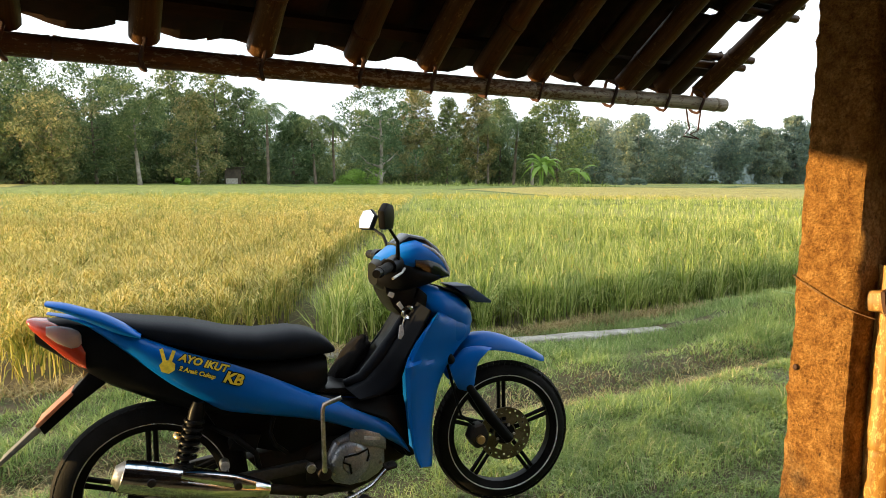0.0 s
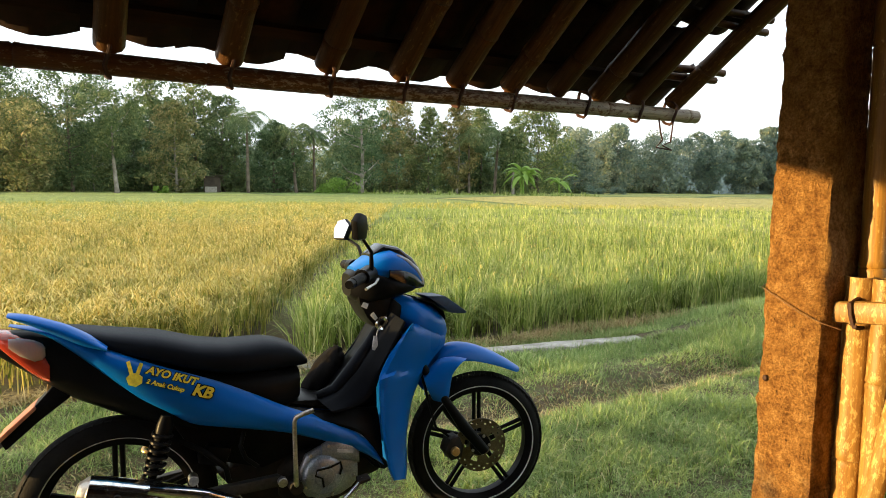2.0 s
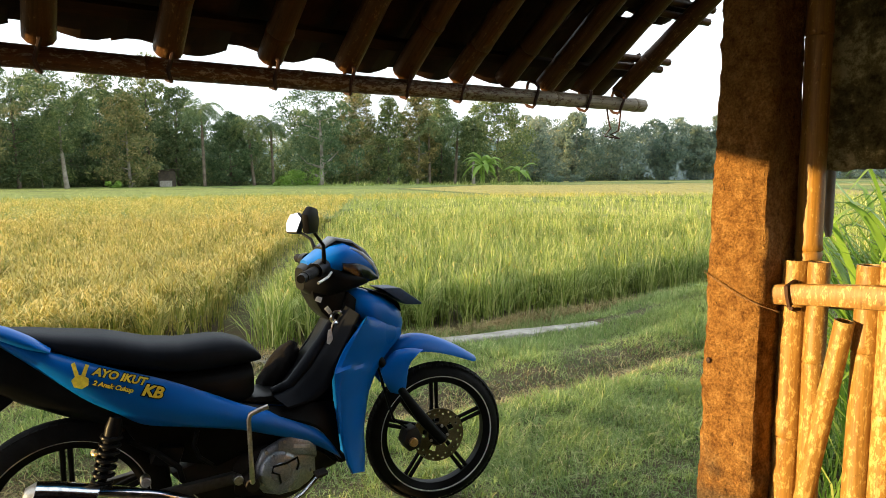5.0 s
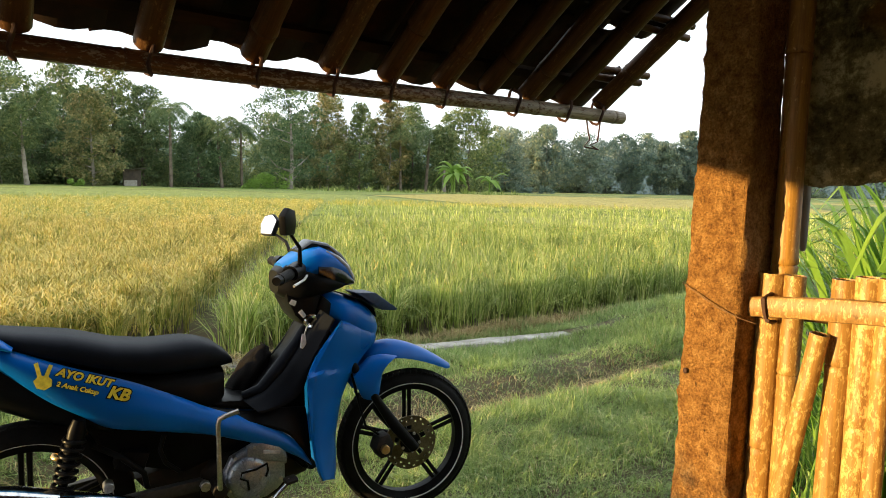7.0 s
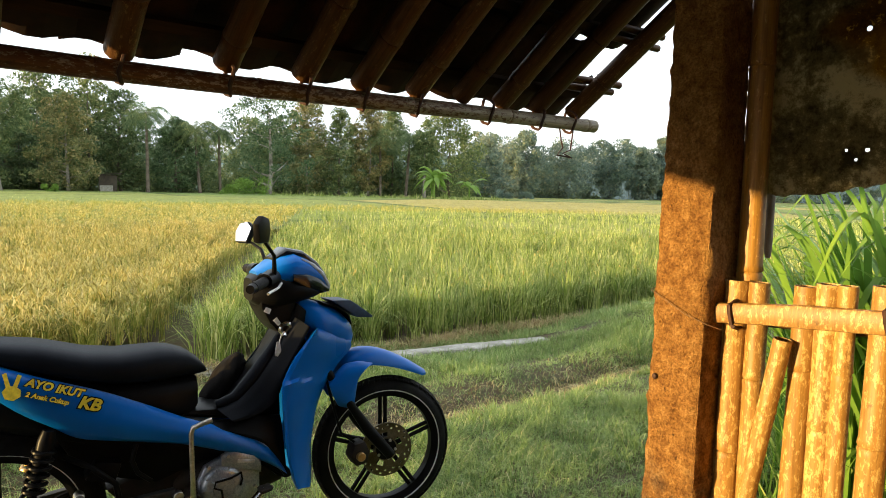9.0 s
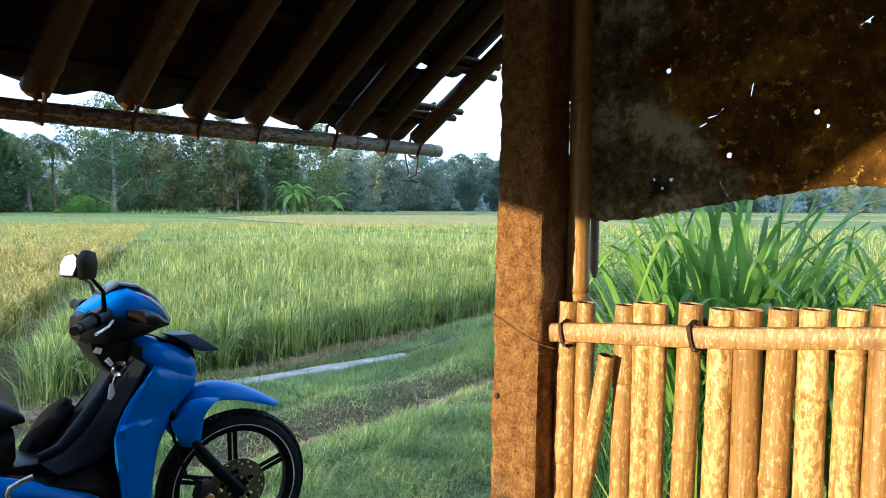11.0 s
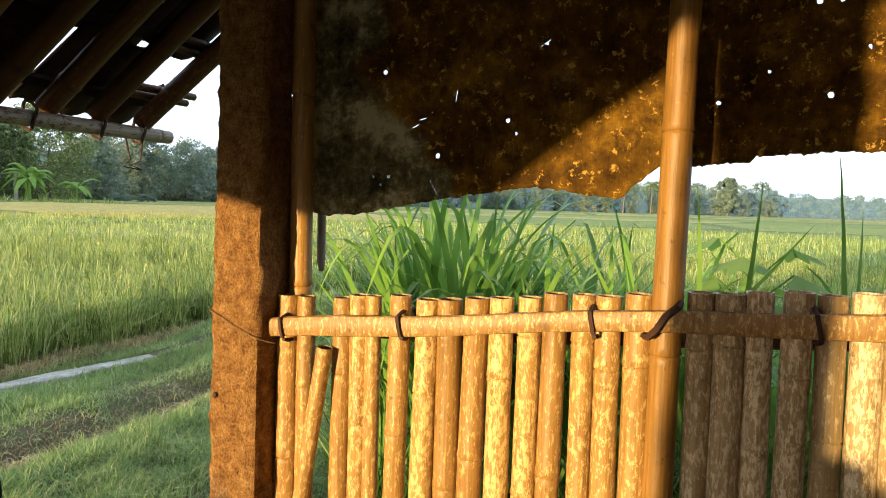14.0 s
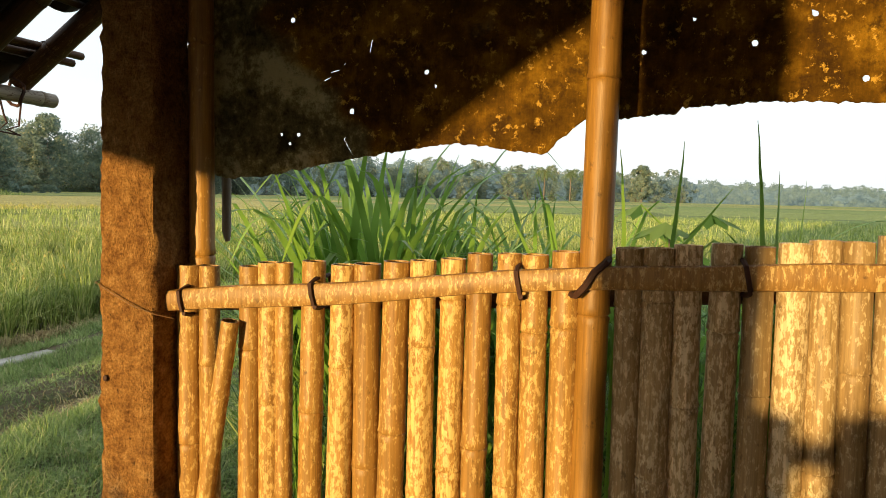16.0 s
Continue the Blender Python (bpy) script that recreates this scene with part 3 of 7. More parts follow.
def tree_model(name, height, spread, seed, mat, bark, bare=0.25, form="round", clumps=60, count=62, size=0.34, label="", trunk_r=0.2, lean=0.0, clump=0.2):
    """A tapered trunk with forking limbs and an uneven crown of leafy clumps with gaps between them."""
    rnd, rng = random.Random(seed), np.random.default_rng(seed)
    t = thing(name, label, "tree", group="trees along the field")
    top = height * 0.82
    bow = rnd.uniform(-1, 1) * 0.03 * height
    trunk = [(lean * height * k * k + bow * math.sin(3.1 * k), 0.1 * math.cos(4 * k + seed), top * k) for k in np.linspace(0, 1, 9)]
    V, Fc = tube_data(trunk, [trunk_r * (1.3 if i == 0 else 1 - 0.85 * i / 8) for i in range(9)], 8)
    V, Fc = list(V), list(Fc)
    outline = {"round": ([0, 0.15, 0.4, 0.65, 0.85, 1.0], [0.55, 0.85, 1.0, 0.9, 0.62, 0.2]), "column": ([0, 0.2, 0.5, 0.8, 1.0], [0.8, 1.0, 1.0, 0.75, 0.25]),
               "umbrella": ([0, 0.3, 0.6, 0.8, 0.93, 1.0], [0.25, 0.5, 0.85, 1.0, 0.9, 0.5]), "open": ([0, 0.2, 0.45, 0.7, 0.9, 1.0], [0.6, 1.0, 0.75, 0.9, 0.6, 0.3])}[form]
    centres, radii = [], []
    for i in range(clumps):
        h = ((i + rnd.random()) / clumps) ** 0.9
        a = i * 2.39996 + rnd.uniform(-0.5, 0.5)
        lump = 1.0 + 0.55 * noise.noise((math.cos(a) * 1.3 + seed * 3.1, math.sin(a) * 1.3, h * 3.2))
        out = spread * float(np.interp(h, outline[0], outline[1])) * lump * (rnd.uniform(0.6, 1.0) if i % 3 else rnd.uniform(0.1, 0.7))
        z = height * (bare + (1 - bare) * h * (0.9 + 0.14 * lump))
        j = min(7, int(min(0.999, z / top) * 8))
        ax = trunk[j]
        c = Vector((ax[0] + math.cos(a) * out, ax[1] + math.sin(a) * out, z - (0.1 * out if form != "umbrella" else 0.02 * out)))
        centres.append(c)
        radii.append(spread * clump * rnd.uniform(0.7, 1.45))
        if i % 4 == 0:
            k = max(0.12, min(0.93, (z - 0.55 * out) / top))
            j = min(7, int(k * 8))
            p0 = Vector(trunk[j]).lerp(Vector(trunk[j + 1]), k * 8 - j)
            mid = p0.lerp(c, 0.5) + Vector((rnd.uniform(-0.1, 0.1), rnd.uniform(-0.1, 0.1), -0.08)) * out
            v, f = tube_data([p0, p0.lerp(mid, 0.6), mid, c], [trunk_r * 0.5 * (1.15 - k), trunk_r * 0.4 * (1.1 - k), trunk_r * 0.28 * (1.1 - k), 0.015], 6)
            Fc += [tuple(x + len(V) for x in q) for q in f]
            V += v
    put("trunk", mesh_from("trunk", V, Fc, bark, True), t)
    put("crown", leaf_mesh("crown", leaf_cards(centres, radii, count, size, rng), mat), t)
    return t


def palm_model(seed, height, mat):
    rnd = random.Random(seed)
    t = thing("coconut_palm", "tall slender coconut palm with feathery drooping fronds", "palm", group="palms along the field")
    pts = [(0.5 * math.sin(k * 1.6) * (seed % 3 - 1), 0.2 * k, height * k) for k in np.linspace(0, 1, 10)]
    tube("trunk", pts, [0.22 - 0.01 * i for i in range(10)], M_BARK, t, 8)
    V, F = [], []
    head = Vector(pts[-1])
    for i in range(34):
        a = i * 2.399 + rnd.uniform(-0.2, 0.2)
        lift = rnd.uniform(-1.2, 1.9)
        L = rnd.uniform(2.8, 4.0)
        spine = []
        for u in np.linspace(0, 1, 25):
            out = L * (u - 0.12 * u * u)
            spine.append(head + Vector((math.cos(a) * out, math.sin(a) * out, L * (lift * 0.7 * u - (0.55 + 0.5 * lift) * u * u))))
        side = Vector((-math.sin(a), math.cos(a), 0))
        for u in range(1, 25):
            w = 0.75 * math.sin(math.pi * (u + 2) / 29) * rnd.uniform(0.75, 1.1)
            for s in (1, -1):
                p = spine[u]
                d = (spine[u] - spine[u - 1]).normalized()
                tip = p + side * (s * w) + d * 0.30 + Vector((0, 0, -0.75 * w * rnd.uniform(0.6, 1.2)))
                k = len(V)
                V += [p - d * 0.04, p + d * 0.05, tip]
                F.append((k, k + 1, k + 2))
    put("fronds", fast_mesh("fronds", np.array([tuple(v) for v in V]), np.array(F), mat), t)
    return t


def banana_model(seed, height):
    rnd = random.Random(seed)
    t = thing("banana_plant", "bright green banana plant with broad torn leaves", "banana plant", group="banana plants")
    for stem in range(1 if seed % 2 else 3):
        ox, oy = (0, 0) if stem == 0 else (rnd.uniform(-1.2, 1.2), rnd.uniform(-0.8, 0.8))
        hs = height * rnd.uniform(0.45, 0.6)
        tube("stem", [(ox, oy, 0), (ox, oy, hs)], [0.14, 0.08], M_BANANA, t, 8)
        for i in range(9):
            a = i * 2.4 + rnd.uniform(-0.3, 0.3)
            L, lift = height * rnd.uniform(0.5, 0.72), rnd.uniform(0.5, 1.3)
            v, f = [], []
            for j in range(7):
                u = j / 6
                out = L * u * 0.8
                p = Vector((ox + math.cos(a) * out, oy + math.sin(a) * out, hs + L * (lift * u - 1.0 * u * u)))
                w = 0.36 * math.sin(math.pi * (0.08 + 0.9 * u))
                s = Vector((-math.sin(a), math.cos(a), 0)) * w
                v += [p - s + Vector((0, 0, -w * 0.4)), p, p + s + Vector((0, 0, -w * 0.4))]
            for j in range(6):
                for q in (0, 1):
                    f.append((3 * j + q, 3 * j + q + 1, 3 * j + q + 4, 3 * j + q + 3))
            put("leaf", mesh_from("leaf", v, f, M_BANANA, True), t)
    return t


def build_trees():
    rnd = random.Random(11)

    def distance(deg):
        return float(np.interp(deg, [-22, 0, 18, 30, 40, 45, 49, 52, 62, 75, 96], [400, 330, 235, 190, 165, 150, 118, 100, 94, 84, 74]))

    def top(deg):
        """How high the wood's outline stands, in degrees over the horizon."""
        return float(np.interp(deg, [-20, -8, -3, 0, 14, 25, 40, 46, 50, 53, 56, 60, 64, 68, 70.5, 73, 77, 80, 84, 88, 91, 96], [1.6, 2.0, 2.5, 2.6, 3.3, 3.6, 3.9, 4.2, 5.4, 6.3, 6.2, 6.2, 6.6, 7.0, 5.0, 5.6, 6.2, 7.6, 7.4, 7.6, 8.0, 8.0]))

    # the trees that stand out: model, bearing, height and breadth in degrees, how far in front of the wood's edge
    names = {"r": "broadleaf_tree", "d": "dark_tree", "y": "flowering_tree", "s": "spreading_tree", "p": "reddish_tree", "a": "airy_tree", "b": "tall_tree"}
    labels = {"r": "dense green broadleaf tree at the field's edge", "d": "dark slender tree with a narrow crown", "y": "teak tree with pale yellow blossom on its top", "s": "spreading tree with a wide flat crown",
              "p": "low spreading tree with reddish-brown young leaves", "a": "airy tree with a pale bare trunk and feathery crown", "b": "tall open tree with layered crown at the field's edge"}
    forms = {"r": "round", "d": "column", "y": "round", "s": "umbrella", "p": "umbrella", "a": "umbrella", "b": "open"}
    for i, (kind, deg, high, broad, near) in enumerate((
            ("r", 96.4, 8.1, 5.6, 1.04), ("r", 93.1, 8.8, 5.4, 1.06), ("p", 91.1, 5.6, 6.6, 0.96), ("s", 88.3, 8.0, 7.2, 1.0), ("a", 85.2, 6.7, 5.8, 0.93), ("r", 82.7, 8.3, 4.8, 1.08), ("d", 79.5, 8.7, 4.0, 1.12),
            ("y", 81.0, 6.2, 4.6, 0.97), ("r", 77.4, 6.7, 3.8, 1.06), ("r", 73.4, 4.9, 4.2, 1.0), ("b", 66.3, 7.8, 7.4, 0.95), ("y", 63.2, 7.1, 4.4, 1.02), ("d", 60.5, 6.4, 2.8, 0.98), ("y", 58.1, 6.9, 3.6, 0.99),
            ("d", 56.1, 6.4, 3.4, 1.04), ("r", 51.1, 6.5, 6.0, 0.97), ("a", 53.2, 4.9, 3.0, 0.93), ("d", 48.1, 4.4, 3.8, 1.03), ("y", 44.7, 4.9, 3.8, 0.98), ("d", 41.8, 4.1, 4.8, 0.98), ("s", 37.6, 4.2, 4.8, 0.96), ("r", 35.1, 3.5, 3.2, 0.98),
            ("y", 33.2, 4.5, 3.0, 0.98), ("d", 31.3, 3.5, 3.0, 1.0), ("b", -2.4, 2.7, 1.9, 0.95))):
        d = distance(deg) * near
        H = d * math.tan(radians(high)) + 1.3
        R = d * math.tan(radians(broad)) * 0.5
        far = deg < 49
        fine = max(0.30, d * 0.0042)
        mat = M_FOLIAGE_HAZED if far else (M_FOLIAGE_B if kind in "yp" else M_FOLIAGE)
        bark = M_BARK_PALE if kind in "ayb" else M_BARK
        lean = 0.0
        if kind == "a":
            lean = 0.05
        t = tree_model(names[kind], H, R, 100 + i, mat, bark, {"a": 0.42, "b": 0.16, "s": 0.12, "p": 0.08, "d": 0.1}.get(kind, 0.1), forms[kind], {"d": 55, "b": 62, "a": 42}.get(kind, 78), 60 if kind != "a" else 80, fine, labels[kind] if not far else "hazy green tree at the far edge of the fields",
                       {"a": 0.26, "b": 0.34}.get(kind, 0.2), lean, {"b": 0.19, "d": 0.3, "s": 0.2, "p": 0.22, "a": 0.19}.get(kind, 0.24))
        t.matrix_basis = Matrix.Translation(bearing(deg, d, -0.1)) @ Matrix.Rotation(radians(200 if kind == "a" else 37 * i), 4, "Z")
    # the wood behind and between them
    models = [tree_model("broadleaf_tree", 11.5, 5.4, 1, M_FOLIAGE, M_BARK, 0.05, "round", 76, 52, 0.40, labels["r"]),
              tree_model("broadleaf_tree", 10.5, 4.8, 2, M_FOLIAGE, M_BARK, 0.05, "round", 70, 52, 0.40, labels["r"]),
              tree_model("slender_tree", 10.5, 2.6, 4, M_FOLIAGE, M_BARK_PALE, 0.22, "column", 44, 56, 0.34, "slender tree with a pale stem and narrow green crown", 0.12),
              tree_model("flowering_tree", 11.0, 4.0, 5, M_FOLIAGE_B, M_BARK_PALE, 0.08, "round", 60, 52, 0.38, labels["y"]),
              tree_model("distant_tree", 11.0, 5.0, 7, M_FOLIAGE_HAZED, M_BARK, 0.03, "round", 56, 30, 0.66, "hazy green tree at the far edge of the fields"),
              tree_model("distant_tree", 10.0, 4.6, 8, M_FOLIAGE_HAZED, M_BARK, 0.03, "umbrella", 56, 30, 0.62, "hazy green tree at the far edge of the fields")]
    used = set()
    sizes = [11.5, 10.5, 10.5, 11.0, 11.0, 10.0]

    def stand(k, deg, dist, scale):
        m = Matrix.Translation(bearing(deg, dist, -0.1)) @ Matrix.Rotation(rnd.uniform(0, 6.3), 4, "Z") @ Matrix.Diagonal((scale, scale, scale * rnd.uniform(0.94, 1.08), 1))
        if k in used:
            ob = copy_thing(models[k], m)
            ob.scale = m.to_scale()
            return
        used.add(k)
        models[k].matrix_basis = m

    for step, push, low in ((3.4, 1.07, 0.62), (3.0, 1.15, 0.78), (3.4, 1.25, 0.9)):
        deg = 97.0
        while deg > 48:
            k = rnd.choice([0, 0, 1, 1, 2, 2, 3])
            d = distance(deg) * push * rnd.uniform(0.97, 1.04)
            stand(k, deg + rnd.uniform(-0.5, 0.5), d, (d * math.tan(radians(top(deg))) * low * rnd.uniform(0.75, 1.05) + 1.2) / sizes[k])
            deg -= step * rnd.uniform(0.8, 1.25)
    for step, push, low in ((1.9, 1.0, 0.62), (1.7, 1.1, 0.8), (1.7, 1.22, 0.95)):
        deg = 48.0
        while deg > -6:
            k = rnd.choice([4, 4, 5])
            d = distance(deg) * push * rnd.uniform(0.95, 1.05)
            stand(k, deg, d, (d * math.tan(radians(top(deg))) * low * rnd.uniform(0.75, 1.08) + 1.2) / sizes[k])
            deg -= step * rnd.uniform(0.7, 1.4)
    palms = [palm_model(1, 9.5, M_FOLIAGE), palm_model(2, 8.0, M_FOLIAGE)]
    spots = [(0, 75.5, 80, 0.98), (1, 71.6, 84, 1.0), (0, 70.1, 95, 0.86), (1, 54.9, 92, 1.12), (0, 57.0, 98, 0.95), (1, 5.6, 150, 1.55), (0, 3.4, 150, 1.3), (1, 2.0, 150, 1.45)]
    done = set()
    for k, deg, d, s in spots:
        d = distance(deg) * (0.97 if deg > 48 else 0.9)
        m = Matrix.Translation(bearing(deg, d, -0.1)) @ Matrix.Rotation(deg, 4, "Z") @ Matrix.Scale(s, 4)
        if k in done:
            copy_thing(palms[k], m).scale = (s, s, s)
        else:
            palms[k].matrix_basis = m
            done.add(k)
    b1, b2 = banana_model(2, 5.0), banana_model(1, 4.2)
    b1.matrix_basis = Matrix.Translation(bearing(52.4, 80, -0.1))
    b2.matrix_basis = Matrix.Translation(bearing(49.4, 80, -0.1))
    # lit bushes on the bund
    for deg, d, r, n in ((69.0, 80, 1.2, 9), (67.9, 81, 1.7, 12), (82.0, 72, 0.8, 5), (46.3, 112, 1.3, 14), (44.6, 112, 1.2, 12)):
        brng = np.random.default_rng(int(deg * 10))
        bush = thing("bush", "rounded light green bush before the trees", "bush", tuple(bearing(deg, d, -0.1)), "bushes")
        cs = [(brng.normal(0, r * 0.55), brng.normal(0, r * 0.4), brng.uniform(0.3, 1.25) * r) for k in range(n)]
        put("foliage", leaf_mesh("foliage", leaf_cards(cs, [r * brng.uniform(0.35, 0.6) for k in range(n)], 70, 0.26, brng), M_BANANA if d < 90 else M_FOLIAGE_HAZED), bush)
    # a small hut half hidden at the wood's edge
    hut = thing("field_hut", "small weathered field hut under the trees", "hut", tuple(bearing(78.3, 82, -0.1)))
    hut.rotation_euler.z = radians(-12)
    part("wall", slab([(-0.9, 0.0), (0.9, 0.0), (0.9, 2.3), (-0.9, 2.3)], -0.8, 0.8, 0.02), M_WALL, hut, smooth=False)
    part("wall_panel", slab([(-0.8, 0.0), (0.5, 0.0), (0.5, 1.2), (-0.8, 1.2)], -0.88, -0.81, 0.01), M_CONCRETE, hut, smooth=False)
    part("roof", slab([(-1.4, 2.25), (1.4, 2.5), (1.4, 2.58), (-1.4, 2.33)], -1.1, 1.1, 0.01), M_WALL, hut, "pale sheet roof", smooth=False)
    # a strip of tall green grass on the bund before the trees
    rng = np.random.default_rng(17)
    n = 2600
    degs = rng.uniform(46, 66, n)
    base = np.array([bearing(d, 78 + 3.0 * rng.uniform(-1, 1), 0.05) for d in degs])
    tuft = np.array([0.55 + 0.9 * max(0.0, noise.noise((d * 1.7, 0, 5)) + 0.2) for d in degs])
    me = blades("bund_grass", base, rng.uniform(0.6, 1.5, n) * tuft, rng.uniform(0.05, 0.11, n), rng.uniform(0, 6.28, n), rng.uniform(0.1, 0.7, n), M_RICE, 2, rng)
    tagged(put("bund_grass", me), "strip of tall green grass before the far trees", "grass", kind="stuff")
    # undergrowth along the foot of the wood, and the far wood
    rng = np.random.default_rng(8)
    cs, rs = [], []
    for i in range(1100):
        deg = rng.uniform(14, 97)
        d = distance(deg) * rng.uniform(1.0, 1.25)
        r = rng.uniform(0.6, 1.6) * (1.0 if deg > 48 else 1.5)
        cs.append(tuple(bearing(deg, d, rng.uniform(0.05, 1.0) ** 1.6 * 3.4)))
        rs.append(r)
    tagged(put("undergrowth", leaf_mesh("undergrowth", leaf_cards(cs, rs, 52, 0.40, rng, 0.9), M_FOLIAGE)), "dark tangled undergrowth at the foot of the trees", "undergrowth", kind="stuff")
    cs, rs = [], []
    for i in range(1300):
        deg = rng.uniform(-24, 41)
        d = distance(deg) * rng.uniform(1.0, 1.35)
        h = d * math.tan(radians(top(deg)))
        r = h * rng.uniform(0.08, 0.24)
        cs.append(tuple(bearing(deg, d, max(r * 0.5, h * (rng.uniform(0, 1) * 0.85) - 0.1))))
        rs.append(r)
    tagged(put("backdrop_woods", leaf_mesh("backdrop_woods", leaf_cards(cs, rs, 40, 1.2, rng, 0.85), M_HAZE_GLOW)), "distant hazy line of woods beyond the rice fields", "woods", kind="stuff")

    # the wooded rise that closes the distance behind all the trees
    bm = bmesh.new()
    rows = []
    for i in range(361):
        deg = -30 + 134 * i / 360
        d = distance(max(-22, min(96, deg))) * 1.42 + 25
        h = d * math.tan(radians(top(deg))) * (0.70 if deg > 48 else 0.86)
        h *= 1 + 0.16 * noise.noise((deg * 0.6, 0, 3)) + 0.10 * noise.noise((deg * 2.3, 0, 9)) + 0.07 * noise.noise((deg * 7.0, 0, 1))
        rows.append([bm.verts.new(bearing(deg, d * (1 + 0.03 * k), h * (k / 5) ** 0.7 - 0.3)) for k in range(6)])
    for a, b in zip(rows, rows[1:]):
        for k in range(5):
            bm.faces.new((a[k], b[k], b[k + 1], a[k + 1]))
    tagged(part("backdrop", bm, M_HAZE_GLOW, None), "hazy blue-green wooded rise in the far distance", "backdrop", kind="structure")


build_trees()

# ---- the shed ----
def bamboo_skin(name, dark, mid, pale, patch=0.58, spec=0.4, stain=(0.16, 0.07, 0.02), weather=None):
    """Bamboo: fibres along the cane, pale lichen blotches, brown stains; weather=(z0, z1) greys one end."""
    def build(nt, b):
        n1 = noise_node(nt, 105, 8, 0.76, stretch=(1, 1, 0.45))
        n2 = noise_node(nt, 5, 3, stretch=(1, 1, 0.5))
        n3 = noise_node(nt, 190, 3, stretch=(1, 1, 0.035))
        big = noise_node(nt, 13, 5, 0.7, stretch=(1, 1, 0.28))
        base = mix(nt, n2, dark, mid)
        base = mix(nt, ramp(nt, big, [(0.54, (0, 0, 0)), (0.70, (0.7, 0.7, 0.7))]), base, stain)
        # some canes are blotched all over, others hardly at all
        cane = nt.nodes.new("ShaderNodeObjectInfo")
        shift = nt.nodes.new("ShaderNodeMath")
        shift.operation, shift.inputs[1].default_value, shift.inputs[2].default_value = "MULTIPLY_ADD", 0.09, -0.055
        nt.links.new(cane.outputs["Random"], shift.inputs[0])
        total = nt.nodes.new("ShaderNodeMath")
        nt.links.new(n1, total.inputs[0])
        nt.links.new(shift.outputs[0], total.inputs[1])
        height = total.outputs[0]
        if weather:
            tc = nt.nodes.new("ShaderNodeTexCoord")
            sep = nt.nodes.new("ShaderNodeSeparateXYZ")
            nt.links.new(tc.outputs["Object"], sep.inputs[0])
            grey = nt.nodes.new("ShaderNodeMapRange")
            grey.inputs["From Min"].default_value, grey.inputs["From Max"].default_value = weather
            grey.inputs["To Min"].default_value, grey.inputs["To Max"].default_value = -0.12, 0.10
            nt.links.new(sep.outputs["Z"], grey.inputs["Value"])
            more = nt.nodes.new("ShaderNodeMath")
            nt.links.new(height, more.inputs[0])
            nt.links.new(grey.outputs[0], more.inputs[1])
            height = more.outputs[0]
        spots = ramp(nt, height, [(patch, (0, 0, 0)), (patch + 0.035, (0.85, 0.85, 0.85))])
        col = mix(nt, spots, base, pale)
        col = mix(nt, 1.0, col, ramp(nt, n3, [(0.3, (0.68, 0.66, 0.62)), (0.7, (1.18, 1.18, 1.18))]), "MULTIPLY")
        specks = noise_node(nt, 45, 5, 0.8, stretch=(1, 1, 0.6))
        col = mix(nt, ramp(nt, specks, [(0.60, (0, 0, 0)), (0.68, (0.75, 0.75, 0.75))]), col, tuple(0.4 * c for c in dark))
        oi = nt.nodes.new("ShaderNodeObjectInfo")
        col = mix(nt, 1.0, col, ramp(nt, oi.outputs["Random"], [(0, (0.78, 0.74, 0.68)), (1, (1.1, 1.09, 1.08))]), "MULTIPLY")
        nt.links.new(col, b.inputs["Base Color"])
        b.inputs["Roughness"].default_value = 0.46
        b.inputs["Specular IOR Level"].default_value = spec
        bump(nt, b, mix(nt, 0.5, n1, n3), 0.4, 0.003)
    return material(name, build)


M_CANE = bamboo_skin("bamboo", (0.28, 0.15, 0.04), (0.45, 0.26, 0.07), (0.66, 0.475, 0.19), 0.515, 0.4, (0.22, 0.10, 0.028))
M_CANE_RAIL = bamboo_skin("split_bamboo", (0.27, 0.145, 0.04), (0.42, 0.245, 0.07), (0.68, 0.50, 0.22), 0.50, 0.4, (0.17, 0.08, 0.025))
M_CANE_GREY = bamboo_skin("greyed_bamboo", (0.31, 0.21, 0.10), (0.45, 0.325, 0.16), (0.70, 0.58, 0.38), 0.515, 0.3, (0.20, 0.12, 0.05))
M_CANE_POST = bamboo_skin("post_bamboo", (0.27, 0.135, 0.024), (0.41, 0.222, 0.045), (0.60, 0.39, 0.13), 0.60, 0.4, (0.24, 0.11, 0.02))
M_CANE_OLD = bamboo_skin("old_bamboo", (0.055, 0.024, 0.008), (0.12, 0.054, 0.018), (0.19, 0.105, 0.042), 0.6, 0.15, (0.036, 0.015, 0.005))
M_CANE_BEAM = bamboo_skin("weathered_bamboo", (0.075, 0.031, 0.011), (0.13, 0.057, 0.021), (0.30, 0.25, 0.18), 0.53, 0.35, (0.045, 0.02, 0.009), (1.8, 4.2))
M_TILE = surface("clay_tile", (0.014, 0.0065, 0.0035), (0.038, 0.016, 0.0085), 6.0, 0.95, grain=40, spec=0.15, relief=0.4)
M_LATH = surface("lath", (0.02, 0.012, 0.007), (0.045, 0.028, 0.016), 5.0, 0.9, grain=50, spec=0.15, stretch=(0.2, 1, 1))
M_BINDING = surface("rubber_binding", (0.03, 0.010, 0.006), (0.07, 0.024, 0.014), 20, 0.75)
M_WIRE = surface("rusty_wire", (0.16, 0.08, 0.035), (0.26, 0.15, 0.07), 40, 0.7)
M_GREY_WOOD = surface("grey_wood", (0.16, 0.14, 0.11), (0.34, 0.31, 0.26), 9.0, 0.9, grain=60, stretch=(1, 1, 0.15))

FENCE_X = 1.70
SLOPE = 0.72                  # rise of the roof per metre away from the eave
